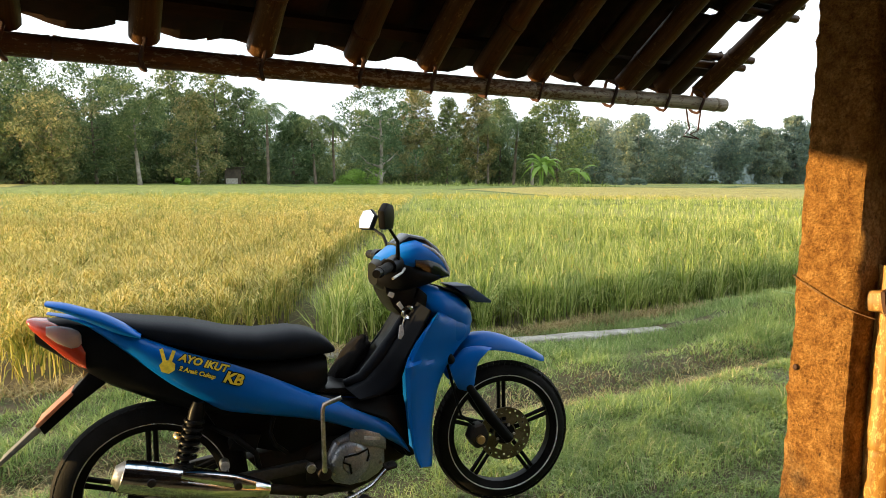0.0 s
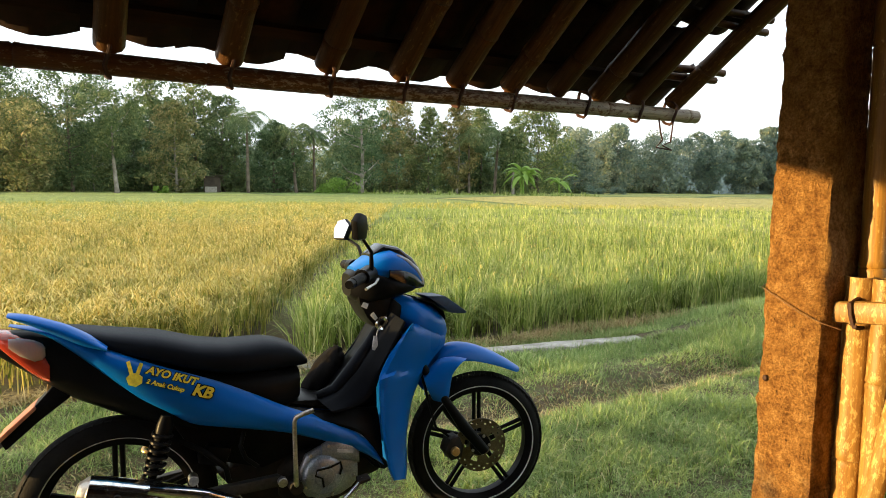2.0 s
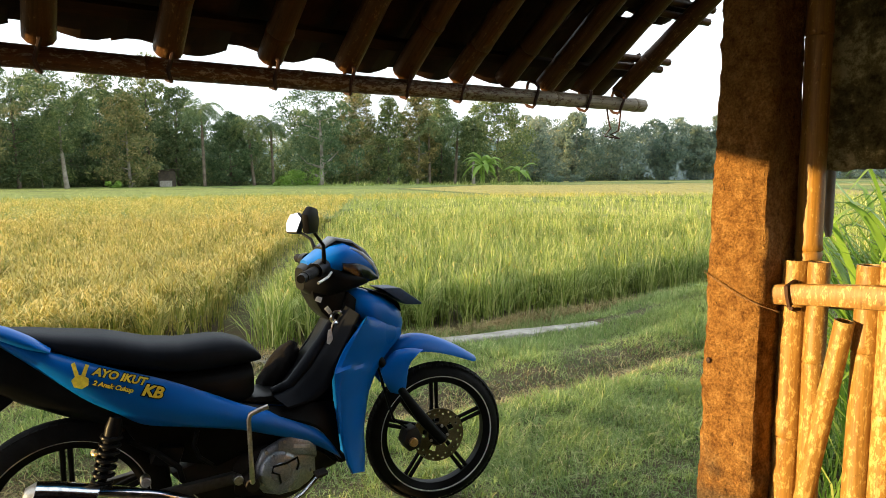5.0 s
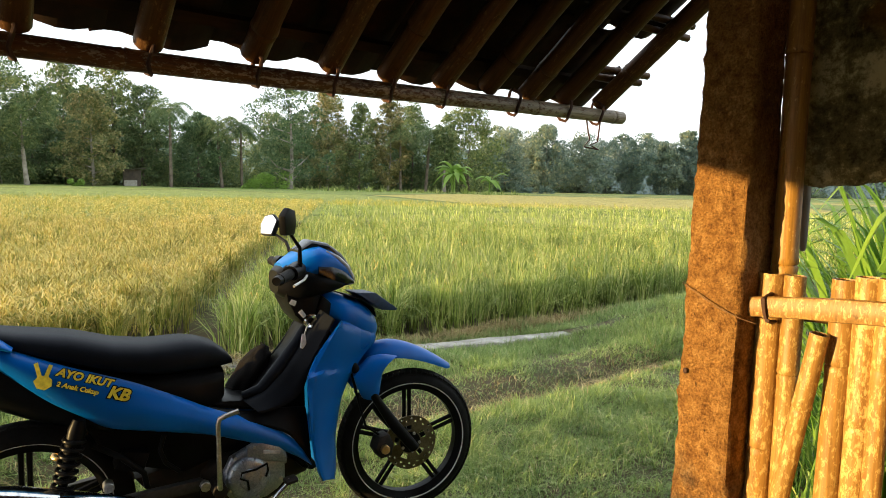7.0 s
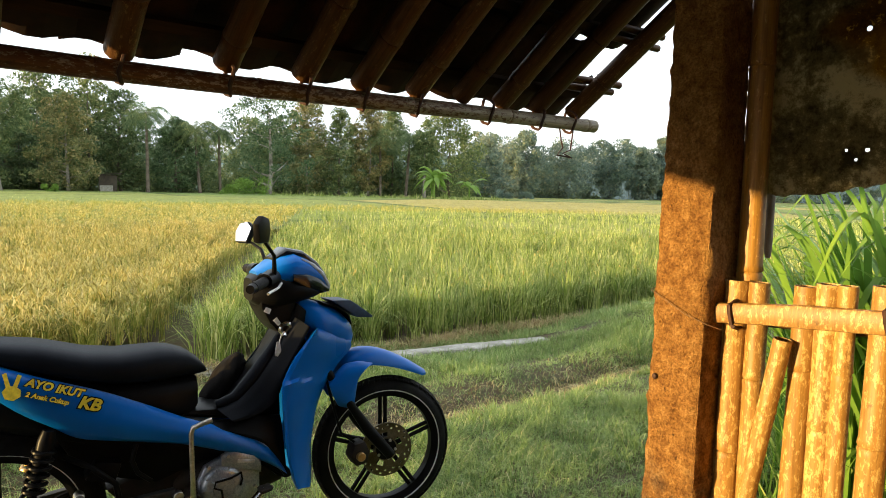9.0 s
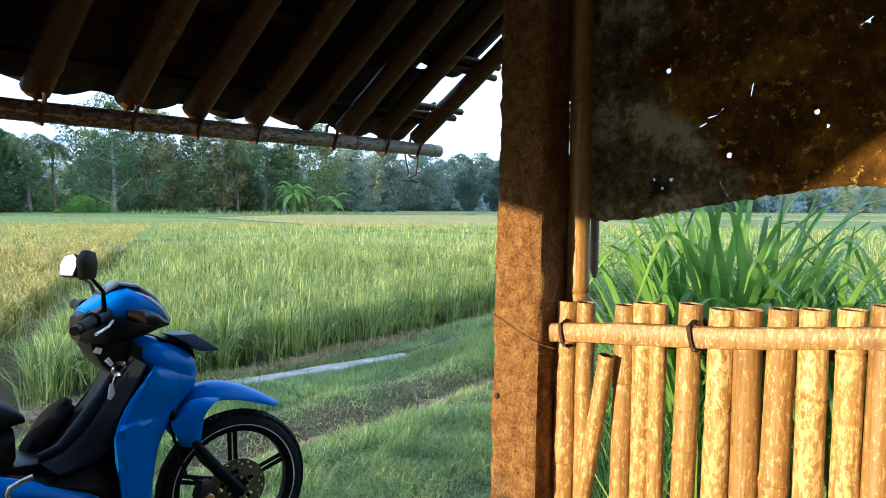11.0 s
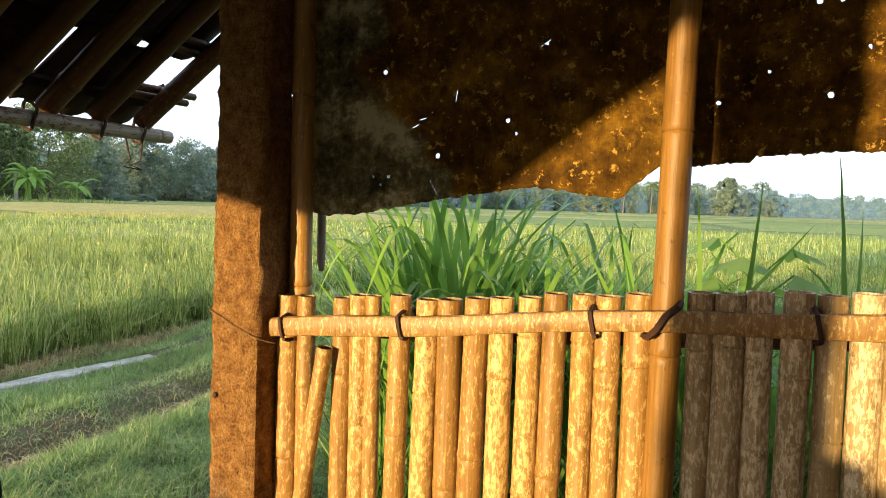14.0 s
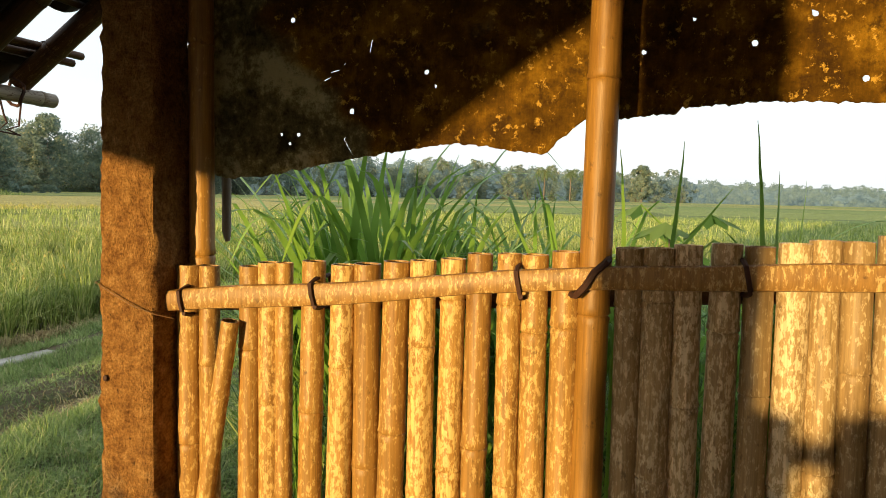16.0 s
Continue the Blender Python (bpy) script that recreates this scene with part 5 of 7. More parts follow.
def build_far_side():
    """Unseen walls added on the shed's other side and back, which close it round the camera."""
    def sheet(name, outline, axis, at, thick, mat, label):
        bm = bmesh.new()
        f = bm.faces.new([bm.verts.new((at, a, b) if axis == "x" else (a, at, b)) for a, b in outline])
        g = bmesh.ops.extrude_face_region(bm, geom=[f])
        for v in g["geom"]:
            if isinstance(v, bmesh.types.BMVert):
                v.co[0 if axis == "x" else 1] += thick
        bmesh.ops.recalc_face_normals(bm, faces=bm.faces)
        tagged(part(name, bm, mat, None, smooth=False), label, "wall", kind="structure")

    back = 2 * RIDGE_Y - EAVE_Y + 0.5
    gable = [(0.87, 2.03), (0.87, roof_z(0.87) + 0.05), (RIDGE_Y, roof_z(RIDGE_Y) + 0.05), (back, roof_z(0.87 + 0.1) - 0.6), (back, 2.03)]
    # added out of view to block the sun and dim the inside
    sheet("wall_west", gable, "x", -2.03, 0.03, M_TARP, "unseen brown sheeting added under the west gable")
    sheet("wall_west_low", [(-0.9, -0.1), (-0.9, 2.05), (back, 2.05), (back, -0.1)], "x", -2.06, 0.04, M_WALL, "unseen plain dark wall added to hold light off the shed")
    sheet("wall_south", [(-2.0, -0.1), (1.85, -0.1), (1.85, roof_z(EAVE_Y - 0.5) + 0.08), (-2.0, roof_z(EAVE_Y - 0.5) + 0.08)], "y", back, -0.1, M_WALL, "unseen plain wall added at the back of the shed")
    sheet("wall_east", [(-1.95, -0.1), (-1.95, 1.5), (back, 1.5), (back, -0.1)], "x", 1.72, 0.08, M_WALL, "plain old wall behind the bamboo fence")


pillar = build_pillar()
west = copy_thing(pillar, Matrix.Translation((-2.0, 1.03, 0)) @ Matrix.Diagonal((1, 1.9, 1, 1)))
west.scale = (1, 1.9, 1)
fence = build_fence()
copy_thing(fence, Matrix.Translation((-2.0, -0.05, 0.09)))
build_posts()
build_roof()
build_tarp()
build_far_side()
build_tiles()

# ---- the motorcycle ----
M_BLUE = surface("blue_paint", (0.001, 0.108, 0.45), (0.001, 0.118, 0.48), 4.0, 0.30, relief=0.0, grain=2.0, coat=0.06, spec=0.25)
M_BLACK = surface("black_plastic", (0.004, 0.004, 0.0045), (0.009, 0.009, 0.010), 6.0, 0.36, relief=0.05, grain=300, depth=0.001, spec=0.07)
M_VINYL = surface("black_vinyl", (0.004, 0.005, 0.008), (0.008, 0.010, 0.015), 5.0, 0.5, relief=0.2, grain=420, depth=0.001, spec=0.09)
M_RUBBER = surface("tyre_rubber", (0.005, 0.005, 0.005), (0.012, 0.011, 0.011), 12.0, 0.7, relief=0.3, grain=200, spec=0.12)
M_CHROME = surface("chrome", (0.75, 0.76, 0.78), (0.85, 0.85, 0.86), 6.0, 0.13, 1.0, 0.0)
M_STEEL = surface("dull_steel", (0.42, 0.40, 0.36), (0.6, 0.58, 0.54), 14.0, 0.38, 1.0, 0.15, 120)
M_DISC = surface("brake_steel", (0.10, 0.085, 0.05), (0.19, 0.16, 0.10), 16.0, 0.45, 1.0, 0.15, 200)
M_ALLOY = surface("cast_alloy", (0.22, 0.25, 0.29), (0.34, 0.37, 0.42), 10.0, 0.36, 0.6, 0.12, 160, third=(0.30, 0.30, 0.31))
M_WHITE = surface("white_stripe", (0.6, 0.6, 0.58), (0.75, 0.75, 0.72), 20.0, 0.5, relief=0.0)
M_SWING = surface("grey_bar", (0.02, 0.02, 0.02), (0.05, 0.047, 0.043), 8.0, 0.55, 0.2, 0.15, 90, spec=0.3)
M_GLOSS = surface("gloss_black", (0.006, 0.007, 0.010), (0.008, 0.010, 0.014), 3.0, 0.16, relief=0.0, grain=2.0)
M_BRASS = surface("brass_bolt", (0.5, 0.33, 0.12), (0.62, 0.42, 0.2), 20, 0.4, 1.0, 0.1)
M_DIRT = surface("dirty_metal", (0.006, 0.005, 0.004), (0.022, 0.013, 0.009), 18.0, 0.7, 0.3, 0.3, 120)
M_YELLOW = surface("yellow_decal", (0.90, 0.70, 0.05), (0.95, 0.78, 0.08), 8.0, 0.4, relief=0.0)
M_PALE = surface("pale_plastic", (0.45, 0.45, 0.48), (0.6, 0.6, 0.62), 12, 0.4, relief=0.05)
M_FLAP = surface("grey_flap", (0.10, 0.10, 0.09), (0.16, 0.155, 0.14), 10, 0.6)
M_NAVY = surface("navy_plate", (0.012, 0.03, 0.07), (0.02, 0.045, 0.1), 10, 0.5, relief=0.05)
M_PLATE = surface("plate_paint", (0.35, 0.12, 0.06), (0.5, 0.22, 0.12), 10, 0.45, relief=0.05)
M_SPRING = surface("spring_steel", (0.03, 0.03, 0.03), (0.07, 0.065, 0.06), 20, 0.35, 0.8, 0.1)
M_CLOTH = surface("black_cloth", (0.006, 0.006, 0.007), (0.014, 0.012, 0.011), 7, 0.95, relief=0.6, grain=90, spec=0.08, stretch=(4, 4, 0.6))


def lens_material(name, colour, rough=0.08, clear=0.6):
    def build(nt, b):
        n = noise_node(nt, 60, 2)
        nt.links.new(mix(nt, n, colour, tuple(0.8 * c for c in colour)), b.inputs["Base Color"])
        b.inputs["Roughness"].default_value, b.inputs["IOR"].default_value = rough, 1.45
        b.inputs["Transmission Weight"].default_value = clear
        b.inputs["Coat Weight"].default_value = 0.5
    return material(name, build)


M_RED = lens_material("red_lens", (0.6, 0.06, 0.03), 0.15, 0.35)
M_CLEAR = lens_material("clear_lens", (0.85, 0.66, 0.6), 0.12, 0.6)
M_SHADE_LENS = lens_material("headlight_lens", (0.35, 0.42, 0.5), 0.06, 0.5)


def mirror_glass(nt, b):
    b.inputs["Base Color"].default_value = (0.9, 0.92, 0.93, 1)
    b.inputs["Metallic"].default_value, b.inputs["Roughness"].default_value = 1.0, 0.02


M_MIRROR = material("mirror_glass", mirror_glass)


def resample(pts, n):
    p = [Vector(q) for q in pts]
    s = [0.0]
    for a, b in zip(p, p[1:]):
        s.append(s[-1] + (b - a).length)
    out = []
    for k in range(n):
        d = s[-1] * k / (n - 1)
        i = max(0, min(len(p) - 2, next((j for j in range(len(s) - 1) if s[j + 1] >= d - 1e-9), len(p) - 2)))
        out.append(p[i].lerp(p[i + 1], (d - s[i]) / max(1e-9, s[i + 1] - s[i])))
    for _ in range(2):      # ease the corners of the outline
        out = [out[0]] + [(a + b * 2 + c) / 4 for a, b, c in zip(out, out[1:], out[2:])] + [out[-1]]
    return out


def panel(upper, lower, depth_of, thick=0.006, n=26, m=9, mirror=False, w0=None):
    """A thin curved cover between two outlines in (x, z); depth_of(x, z, v) tells how far out it stands."""
    bm = bmesh.new()
    up, lo = resample(upper, n), resample(lower, n)
    s = 1 if mirror else -1
    outer, inner = [], []
    for a, b in zip(up, lo):
        ro, ri = [], []
        for j in range(m):
            v = j / (m - 1)
            p = a.lerp(b, v)
            d = depth_of(p.x, p.y, v)
            edge = min(v, 1 - v)
            d -= 0.008 * max(0, 1 - edge / 0.09) ** 2
            k = 1.0 if w0 is None else (2.19 - d) / (2.19 - w0)     # outline taken at w0 in elevation from 2.19 m away
            x, z = 0.05 + (p.x - 0.05) * k, 1.27 + (p.y - 1.27) * k
            ro.append(bm.verts.new((x, s * d, z)))
            ri.append(bm.verts.new((x, s * (d - thick), z)))
        outer.append(ro)
        inner.append(ri)
    for i in range(n - 1):
        for j in range(m - 1):
            bm.faces.new((outer[i][j], outer[i + 1][j], outer[i + 1][j + 1], outer[i][j + 1]))
            bm.faces.new((inner[i][j], inner[i][j + 1], inner[i + 1][j + 1], inner[i + 1][j]))
        for j in (0, m - 1):
            bm.faces.new((outer[i][j], inner[i][j], inner[i + 1][j], outer[i + 1][j]))
    for i in (0, n - 1):
        for j in range(m - 1):
            bm.faces.new((outer[i][j], outer[i][j + 1], inner[i][j + 1], inner[i][j]))
    bmesh.ops.remove_doubles(bm, verts=bm.verts, dist=1e-5)
    bmesh.ops.recalc_face_normals(bm, faces=bm.faces)
    return bm


def loft(sections, sides=20, power=2.6, y0=0.0, w0=None):
    """A body through cross-sections (x, z_low, z_high, half_width), each a rounded rectangle."""
    bm = bmesh.new()
    rings = []
    for x, z0, z1, w in sections:
        ring = []
        if w0 is not None:
            k = 2.19 / (2.19 - w0)
            x, z0, z1 = 0.05 + (x - 0.05) * k, 1.27 + (z0 - 1.27) * k, 1.27 + (z1 - 1.27) * k
        for k in range(sides):
            a = 2 * math.pi * (k + 0.5) / sides
            c, s = math.cos(a), math.sin(a)
            ring.append(bm.verts.new((x, y0 + w * math.copysign(abs(c) ** (2 / power), c), (z0 + z1) / 2 + (z1 - z0) / 2 * math.copysign(abs(s) ** (2 / power), s))))
        rings.append(ring)
    for a, b in zip(rings, rings[1:]):
        for k in range(sides):
            bm.faces.new((a[k], b[k], b[(k + 1) % sides], a[(k + 1) % sides]))
    bm.faces.new(rings[0])
    bm.faces.new(rings[-1][::-1])
    bmesh.ops.recalc_face_normals(bm, faces=bm.faces)
    return bm


def tube_bm(points, radii, sides=10):
    bm = bmesh.new()
    v, f = tube_data(points, radii, sides)
    vs = [bm.verts.new(p) for p in v]
    for q in f:
        bm.faces.new([vs[i] for i in q])
    return bm


def lathe(profile, sides=40, axis_y=True):
    """A closed ring of revolution round the y axis from (radius, y) pairs."""
    bm = bmesh.new()
    rows = []
    for k in range(sides):
        a = 2 * math.pi * k / sides
        rows.append([bm.verts.new((r * math.cos(a), y, r * math.sin(a))) for r, y in profile])
    n = len(profile)
    for k in range(sides):
        a, b = rows[k], rows[(k + 1) % sides]
        for j in range(n):
            bm.faces.new((a[j], b[j], b[(j + 1) % n], a[(j + 1) % n]))
    bmesh.ops.recalc_face_normals(bm, faces=bm.faces)
    return bm


def disc_bm(radius, y0, y1, sides=32, bevel=0.002):
    bm = bmesh.new()
    v, f = tube_data([(0, y0, 0), (0, y0 + bevel, 0), (0, y1 - bevel, 0), (0, y1, 0)], [radius - bevel, radius, radius, radius - bevel], sides)
    vs = [bm.verts.new(p) for p in v]
    for q in f:
        bm.faces.new([vs[i] for i in q])
    return bm


def wheel(parent, name, centre, radius, width, turn, brake, size):
    w = radius - 0.229
    rim = lathe([(0.229, -0.026), (0.232, -0.030), (0.222, -0.031), (0.212, -0.024), (0.200, -0.018), (0.198, 0.0), (0.200, 0.018), (0.212, 0.024), (0.222, 0.031), (0.232, 0.030), (0.229, 0.026)], 56)
    m = Matrix.Translation(centre) @ Matrix.Rotation(radians(turn), 4, "Z") @ Matrix.Scale(radius / size, 4)
    radius = size
    hub = part(name, rim, M_BLACK, parent, "black cast alloy wheel", m=m)
    tyre = []
    for a in np.linspace(-1.0, 1.0, 13):
        y = width / 2 * math.sin(a * 1.5) / math.sin(1.5)
        tyre.append((0.229 + w * (math.cos(a * 1.35) - math.cos(1.35)) / (1 - math.cos(1.35)), y))
    part("tyre", lathe(tyre + [(0.226, 0.02), (0.226, -0.02)], 64), M_RUBBER, hub)
    # tread blocks
    bm = bmesh.new()
    for k in range(70):
        for s in (-1, 1):
            a = 2 * math.pi * (k + 0.25 * s) / 70
            for u in (0,):
                r = radius - 0.004
                q = [(r + 0.0044, 0.002 * s, 0.0), (r + 0.0044, 0.002 * s, 0.020), (r - 0.0052, width * 0.30 * s, 0.032), (r - 0.0052, width * 0.30 * s, 0.012)]
                vs = []
                for lift in (0.0, -0.006):
                    for rr, y, dz in q:
                        t = a + dz / r
                        vs.append(bm.verts.new(((rr + lift) * math.cos(t), y, (rr + lift) * math.sin(t))))
                for f in ((0, 1, 2, 3), (0, 4, 5, 1), (1, 5, 6, 2), (2, 6, 7, 3), (3, 7, 4, 0)):
                    bm.faces.new([vs[i] for i in f])
    bmesh.ops.recalc_face_normals(bm, faces=bm.faces)
    part("tread", bm, M_RUBBER, hub, smooth=False)
    for s in (-1, 1):
        part("rim_stripe", lathe([(0.2245, s * 0.0312), (0.2312, s * 0.0308), (0.2312, s * 0.0342), (0.2245, s * 0.0346)], 64), M_WHITE, hub, "thin white rim stripe")
    part("hub", disc_bm(0.042 if brake else 0.075, -0.045, 0.045), M_BLACK, hub)
    for k in range(5):
        a = 2 * math.pi * k / 5 + math.pi / 2
        for s in (-1, 1):
            p0 = (0.035 * math.cos(a + 0.32 * s), 0, 0.035 * math.sin(a + 0.32 * s))
            p1 = (0.205 * math.cos(a + 0.05 * s), 0, 0.205 * math.sin(a + 0.05 * s))
            part("spoke", tube_bm([p0, tuple((x + y) / 2 for x, y in zip(p0, p1)), p1], [0.011, 0.0075, 0.009], 8), M_BLACK, hub)
    if brake:
        # drilled brake disc on the near side
        bm = bmesh.new()
        rings = [0.030, 0.046, 0.066, 0.074, 0.080, 0.0855, 0.092, 0.0975, 0.104]
        N, Y0, Y1 = 60, -0.044, -0.040
        grid = {}
        for y in (Y0, Y1):
            for i, r in enumerate(rings):
                for k in range(N):
                    a = 2 * math.pi * k / N
                    grid[(y, i, k)] = bm.verts.new((r * math.cos(a), y, r * math.sin(a)))
        for i in range(len(rings) - 1):
            for k in range(N):
                window = i == 1 and k % 12 in (2, 3, 4, 5, 6)
                hole = window or (i == 4 and k % 4 == 0) or (i == 6 and k % 4 == 2)
                k2 = (k + 1) % N
                if hole:
                    for (p, q) in (((i, k), (i, k2)), ((i, k2), (i + 1, k2)), ((i + 1, k2), (i + 1, k)), ((i + 1, k), (i, k))):
                        if not window or p[0] == q[0]:
                            bm.faces.new((grid[(Y0, *p)], grid[(Y0, *q)], grid[(Y1, *q)], grid[(Y1, *p)]))
                    continue
                for y in (Y0, Y1):
                    bm.faces.new((grid[(y, i, k)], grid[(y, i, k2)], grid[(y, i + 1, k2)], grid[(y, i + 1, k)]))
        for i in (0, len(rings) - 1):
            for k in range(N):
                bm.faces.new((grid[(Y0, i, k)], grid[(Y0, i, (k + 1) % N)], grid[(Y1, i, (k + 1) % N)], grid[(Y1, i, k)]))
        bmesh.ops.recalc_face_normals(bm, faces=bm.faces)
        part("brake_disc", bm, M_DISC, hub, "drilled steel brake disc", smooth=False)
        for k in range(5):
            a = 2 * math.pi * k / 5 - 0.1
            part("disc_bolt", disc_bm(0.006, -0.050, -0.042, 8, 0.001), M_STEEL, hub, m=Matrix.Translation((0.036 * math.cos(a), 0, 0.036 * math.sin(a))))
    part("axle_nut", disc_bm(0.014, -0.085, -0.04, 6), M_STEEL, hub)
    return hub


def lettering(text, size, x, z, angle, depth_of, mat, parent, name, fat=0.045):
    """Flat lettering on the bike's right side cover."""
    cu = bpy.data.curves.new(name, "FONT")
    cu.body, cu.size, cu.extrude, cu.offset, cu.resolution_u = text, size, 0.0, size * fat, 3
    cu.shear = 0.15
    tmp = bpy.data.objects.new(name, cu)
    me = bpy.data.meshes.new_from_object(tmp)
    bpy.data.objects.remove(tmp)
    c, s = math.cos(radians(angle)), math.sin(radians(angle))
    for v in me.vertices:
        px, pz = x + v.co.x * c - v.co.y * s, z + v.co.x * s + v.co.y * c
        v.co = (px, -depth_of(px, pz, 0.5) - 0.0018, pz)
    me.materials.clear()
    me.materials.append(mat)
    return put(name, me, parent)


G = 0.282      # height of the rear axle


def up_z(pts):
    return [(x, z + G) for x, z in pts]


def side_depth(x, z, v):
    k = max(0.0, min(1.0, (x + 0.28) / 0.42))
    k = k * k * (3 - 2 * k)
    d = 0.055 + 0.078 * k - 0.03 * max(0, x - 0.55)
    return d + 0.022 * math.sin(math.pi * min(1, max(0, v)))


def build_bike():
    m = Matrix.Translation((0.3815, 2.3575, 0.0)) @ Matrix.Rotation(radians(-6.3), 4, "Z") @ Matrix.Rotation(radians(-2.6), 4, "X")
    b = thing("motorcycle", "blue underbone motorcycle with black seat parked on the grass", "motorcycle", m=m)
    FW = (1.216, -0.036, 0.320)
    wheel(b, "front_wheel", FW, 0.268, 0.075, -8, True, 0.279)
    wheel(b, "rear_wheel", (0.0, 0, 0.284), 0.288, 0.086, 0, False, 0.288)

    # side covers
    upper = up_z([(-0.262, 0.597), (-0.144, 0.576), (-0.022, 0.516), (0.107, 0.459), (0.269, 0.398), (0.388, 0.34), (0.495, 0.282), (0.607, 0.237), (0.744, 0.163), (0.794, 0.097), (0.808, 0.055)])
    lower = up_z([(-0.259, 0.592), (-0.171, 0.562), (-0.06, 0.47), (0.072, 0.356), (0.165, 0.301), (0.188, 0.272), (0.347, 0.236), (0.489, 0.204), (0.639, 0.146), (0.736, 0.102), (0.806, 0.05)])
    for mir in (False, True):
        part("side_cover", panel(upper, lower, side_depth, 0.008, 44, 11, mir), M_BLUE, b, "glossy blue side cover with yellow lettering" if not mir else "")
    # decal
    for txt, size, x, z, name, mat in (("AYO IKUT", 0.031, 0.083, 0.727, "lettering", M_YELLOW), ("KB", 0.046, 0.205, 0.651, "lettering", M_YELLOW), ("2 Anak Cukup", 0.0185, 0.082, 0.698, "lettering", M_YELLOW)):
        for off, mt in ((0.0, M_BLACK), (0.0015, mat)):
            if off == 0.0:
                lettering(txt, size, x, z, -20.5, lambda px, pz, v: side_depth(px, pz, v), mt, b, "lettering_outline", 0.11)
            else:
                lettering(txt, size, x, z, -20.5, lambda px, pz, v: side_depth(px, pz, v) + 0.0015, mt, b, name)
    bm = bmesh.new()
    for outline in ([(0.030, 0.715), (0.036, 0.695), (0.055, 0.688), (0.072, 0.698), (0.074, 0.716), (0.062, 0.727), (0.044, 0.73)],
                    [(0.040, 0.724), (0.050, 0.728), (0.042, 0.766), (0.032, 0.762)], [(0.054, 0.724), (0.064, 0.720), (0.077, 0.755), (0.068, 0.759)]):
        bm.faces.new([bm.verts.new((x, -side_depth(x, z, 0.5) - 0.0035, z)) for x, z in outline])
    part("emblem", bm, M_YELLOW, b, "plain yellow emblem shape", smooth=False)

    # seat and what carries it
    part("seat", loft([(-0.150, 0.858, 0.872, 0.03), (-0.139, 0.846, 0.876, 0.055), (-0.08, 0.828, 0.868, 0.085), (-0.013, 0.800, 0.856, 0.108), (0.05, 0.775, 0.848, 0.12), (0.111, 0.755, 0.839, 0.128), (0.17, 0.735, 0.823, 0.13), (0.225, 0.718, 0.807, 0.13),
                       (0.31, 0.700, 0.795, 0.128), (0.37, 0.696, 0.796, 0.122), (0.416, 0.695, 0.797, 0.115), (0.46, 0.696, 0.79, 0.105), (0.5, 0.699, 0.776, 0.094), (0.535, 0.702, 0.75, 0.082), (0.553, 0.705, 0.727, 0.066)], 24, 3.0, 0.0, 0.08), M_VINYL, b, "long black vinyl seat")
    part("seat_base", loft([(0.10, 0.70, 0.77, 0.115), (0.25, 0.62, 0.715, 0.118), (0.42, 0.575, 0.70, 0.108), (0.50, 0.570, 0.702, 0.092), (0.525, 0.60, 0.70, 0.082)], 20, 3.5, 0.0, 0.08), M_BLACK, b)
    part("tail_cover", loft([(-0.285, 0.80, 0.868, 0.045), (-0.2, 0.735, 0.868, 0.07), (-0.1, 0.66, 0.85, 0.085), (0.02, 0.60, 0.80, 0.098), (0.15, 0.55, 0.74, 0.10), (0.22, 0.53, 0.68, 0.10)], 20, 2.8, 0.0, 0.07), M_BLACK, b)
    wing_up = up_z([(-0.258, 0.619), (-0.218, 0.615), (-0.12, 0.580), (-0.062, 0.546), (-0.015, 0.509)])
    wing_lo = up_z([(-0.254, 0.612), (-0.21, 0.592), (-0.135, 0.552), (-0.072, 0.518), (-0.019, 0.504)])
    for mir, drop in ((False, -0.014), (True, 0.022)):
        part("grab_rail", panel([(x, z - drop) for x, z in wing_up], [(x, z - drop - 0.006) for x, z in wing_lo], lambda x, z, v: 0.112 + 0.05 * (x + 0.25) + 0.016 * math.sin(math.pi * v), 0.026, 18, 9, mir), M_BLUE, b, "blue grab rail beside the seat")
    lamp = part("tail_lamp", loft([(-0.306, 0.858, 0.870, 0.04), (-0.295, 0.838, 0.872, 0.055), (-0.26, 0.80, 0.866, 0.072), (-0.215, 0.752, 0.852, 0.08), (-0.180, 0.722, 0.835, 0.083), (-0.160, 0.715, 0.79, 0.080)], 20, 3.0, 0.0, 0.06), M_RED, b, "red tail lamp lens")
    for s in (-1, 1):
        part("indicator", loft([(-0.262, 0.815, 0.842, 0.010), (-0.235, 0.79, 0.842, 0.017), (-0.20, 0.772, 0.834, 0.020), (-0.182, 0.775, 0.824, 0.014), (-0.174, 0.785, 0.812, 0.006)], 16, 2.6, s * 0.076), M_CLEAR, lamp, "clear indicator lens")
    # rear mudguard, plate and flap
    part("mudguard", slab(up_z([(-0.09, 0.44), (-0.15, 0.43), (-0.172, 0.40), (-0.225, 0.34), (-0.30, 0.265), (-0.285, 0.235), (-0.20, 0.31), (-0.12, 0.37)]), -0.045, 0.045, 0.008), M_BLACK, b)
    part("number_plate", slab(up_z([(-0.205, 0.350), (-0.212, 0.357), (-0.305, 0.272), (-0.297, 0.263)]), -0.06, 0.06, 0.002), M_PLATE, b, "reddish plate edge catching the low sun")
    part("plate_bracket", slab(up_z([(-0.150, 0.425), (-0.175, 0.427), (-0.185, 0.375), (-0.165, 0.365)]), -0.03, 0.03, 0.003), M_BRASS, b, "orange reflector bracket")
    part("mud_flap", slab(up_z([(-0.275, 0.262), (-0.305, 0.262), (-0.405, 0.168), (-0.398, 0.160)]), -0.038, 0.038, 0.003), M_FLAP, b, "dull grey flap")

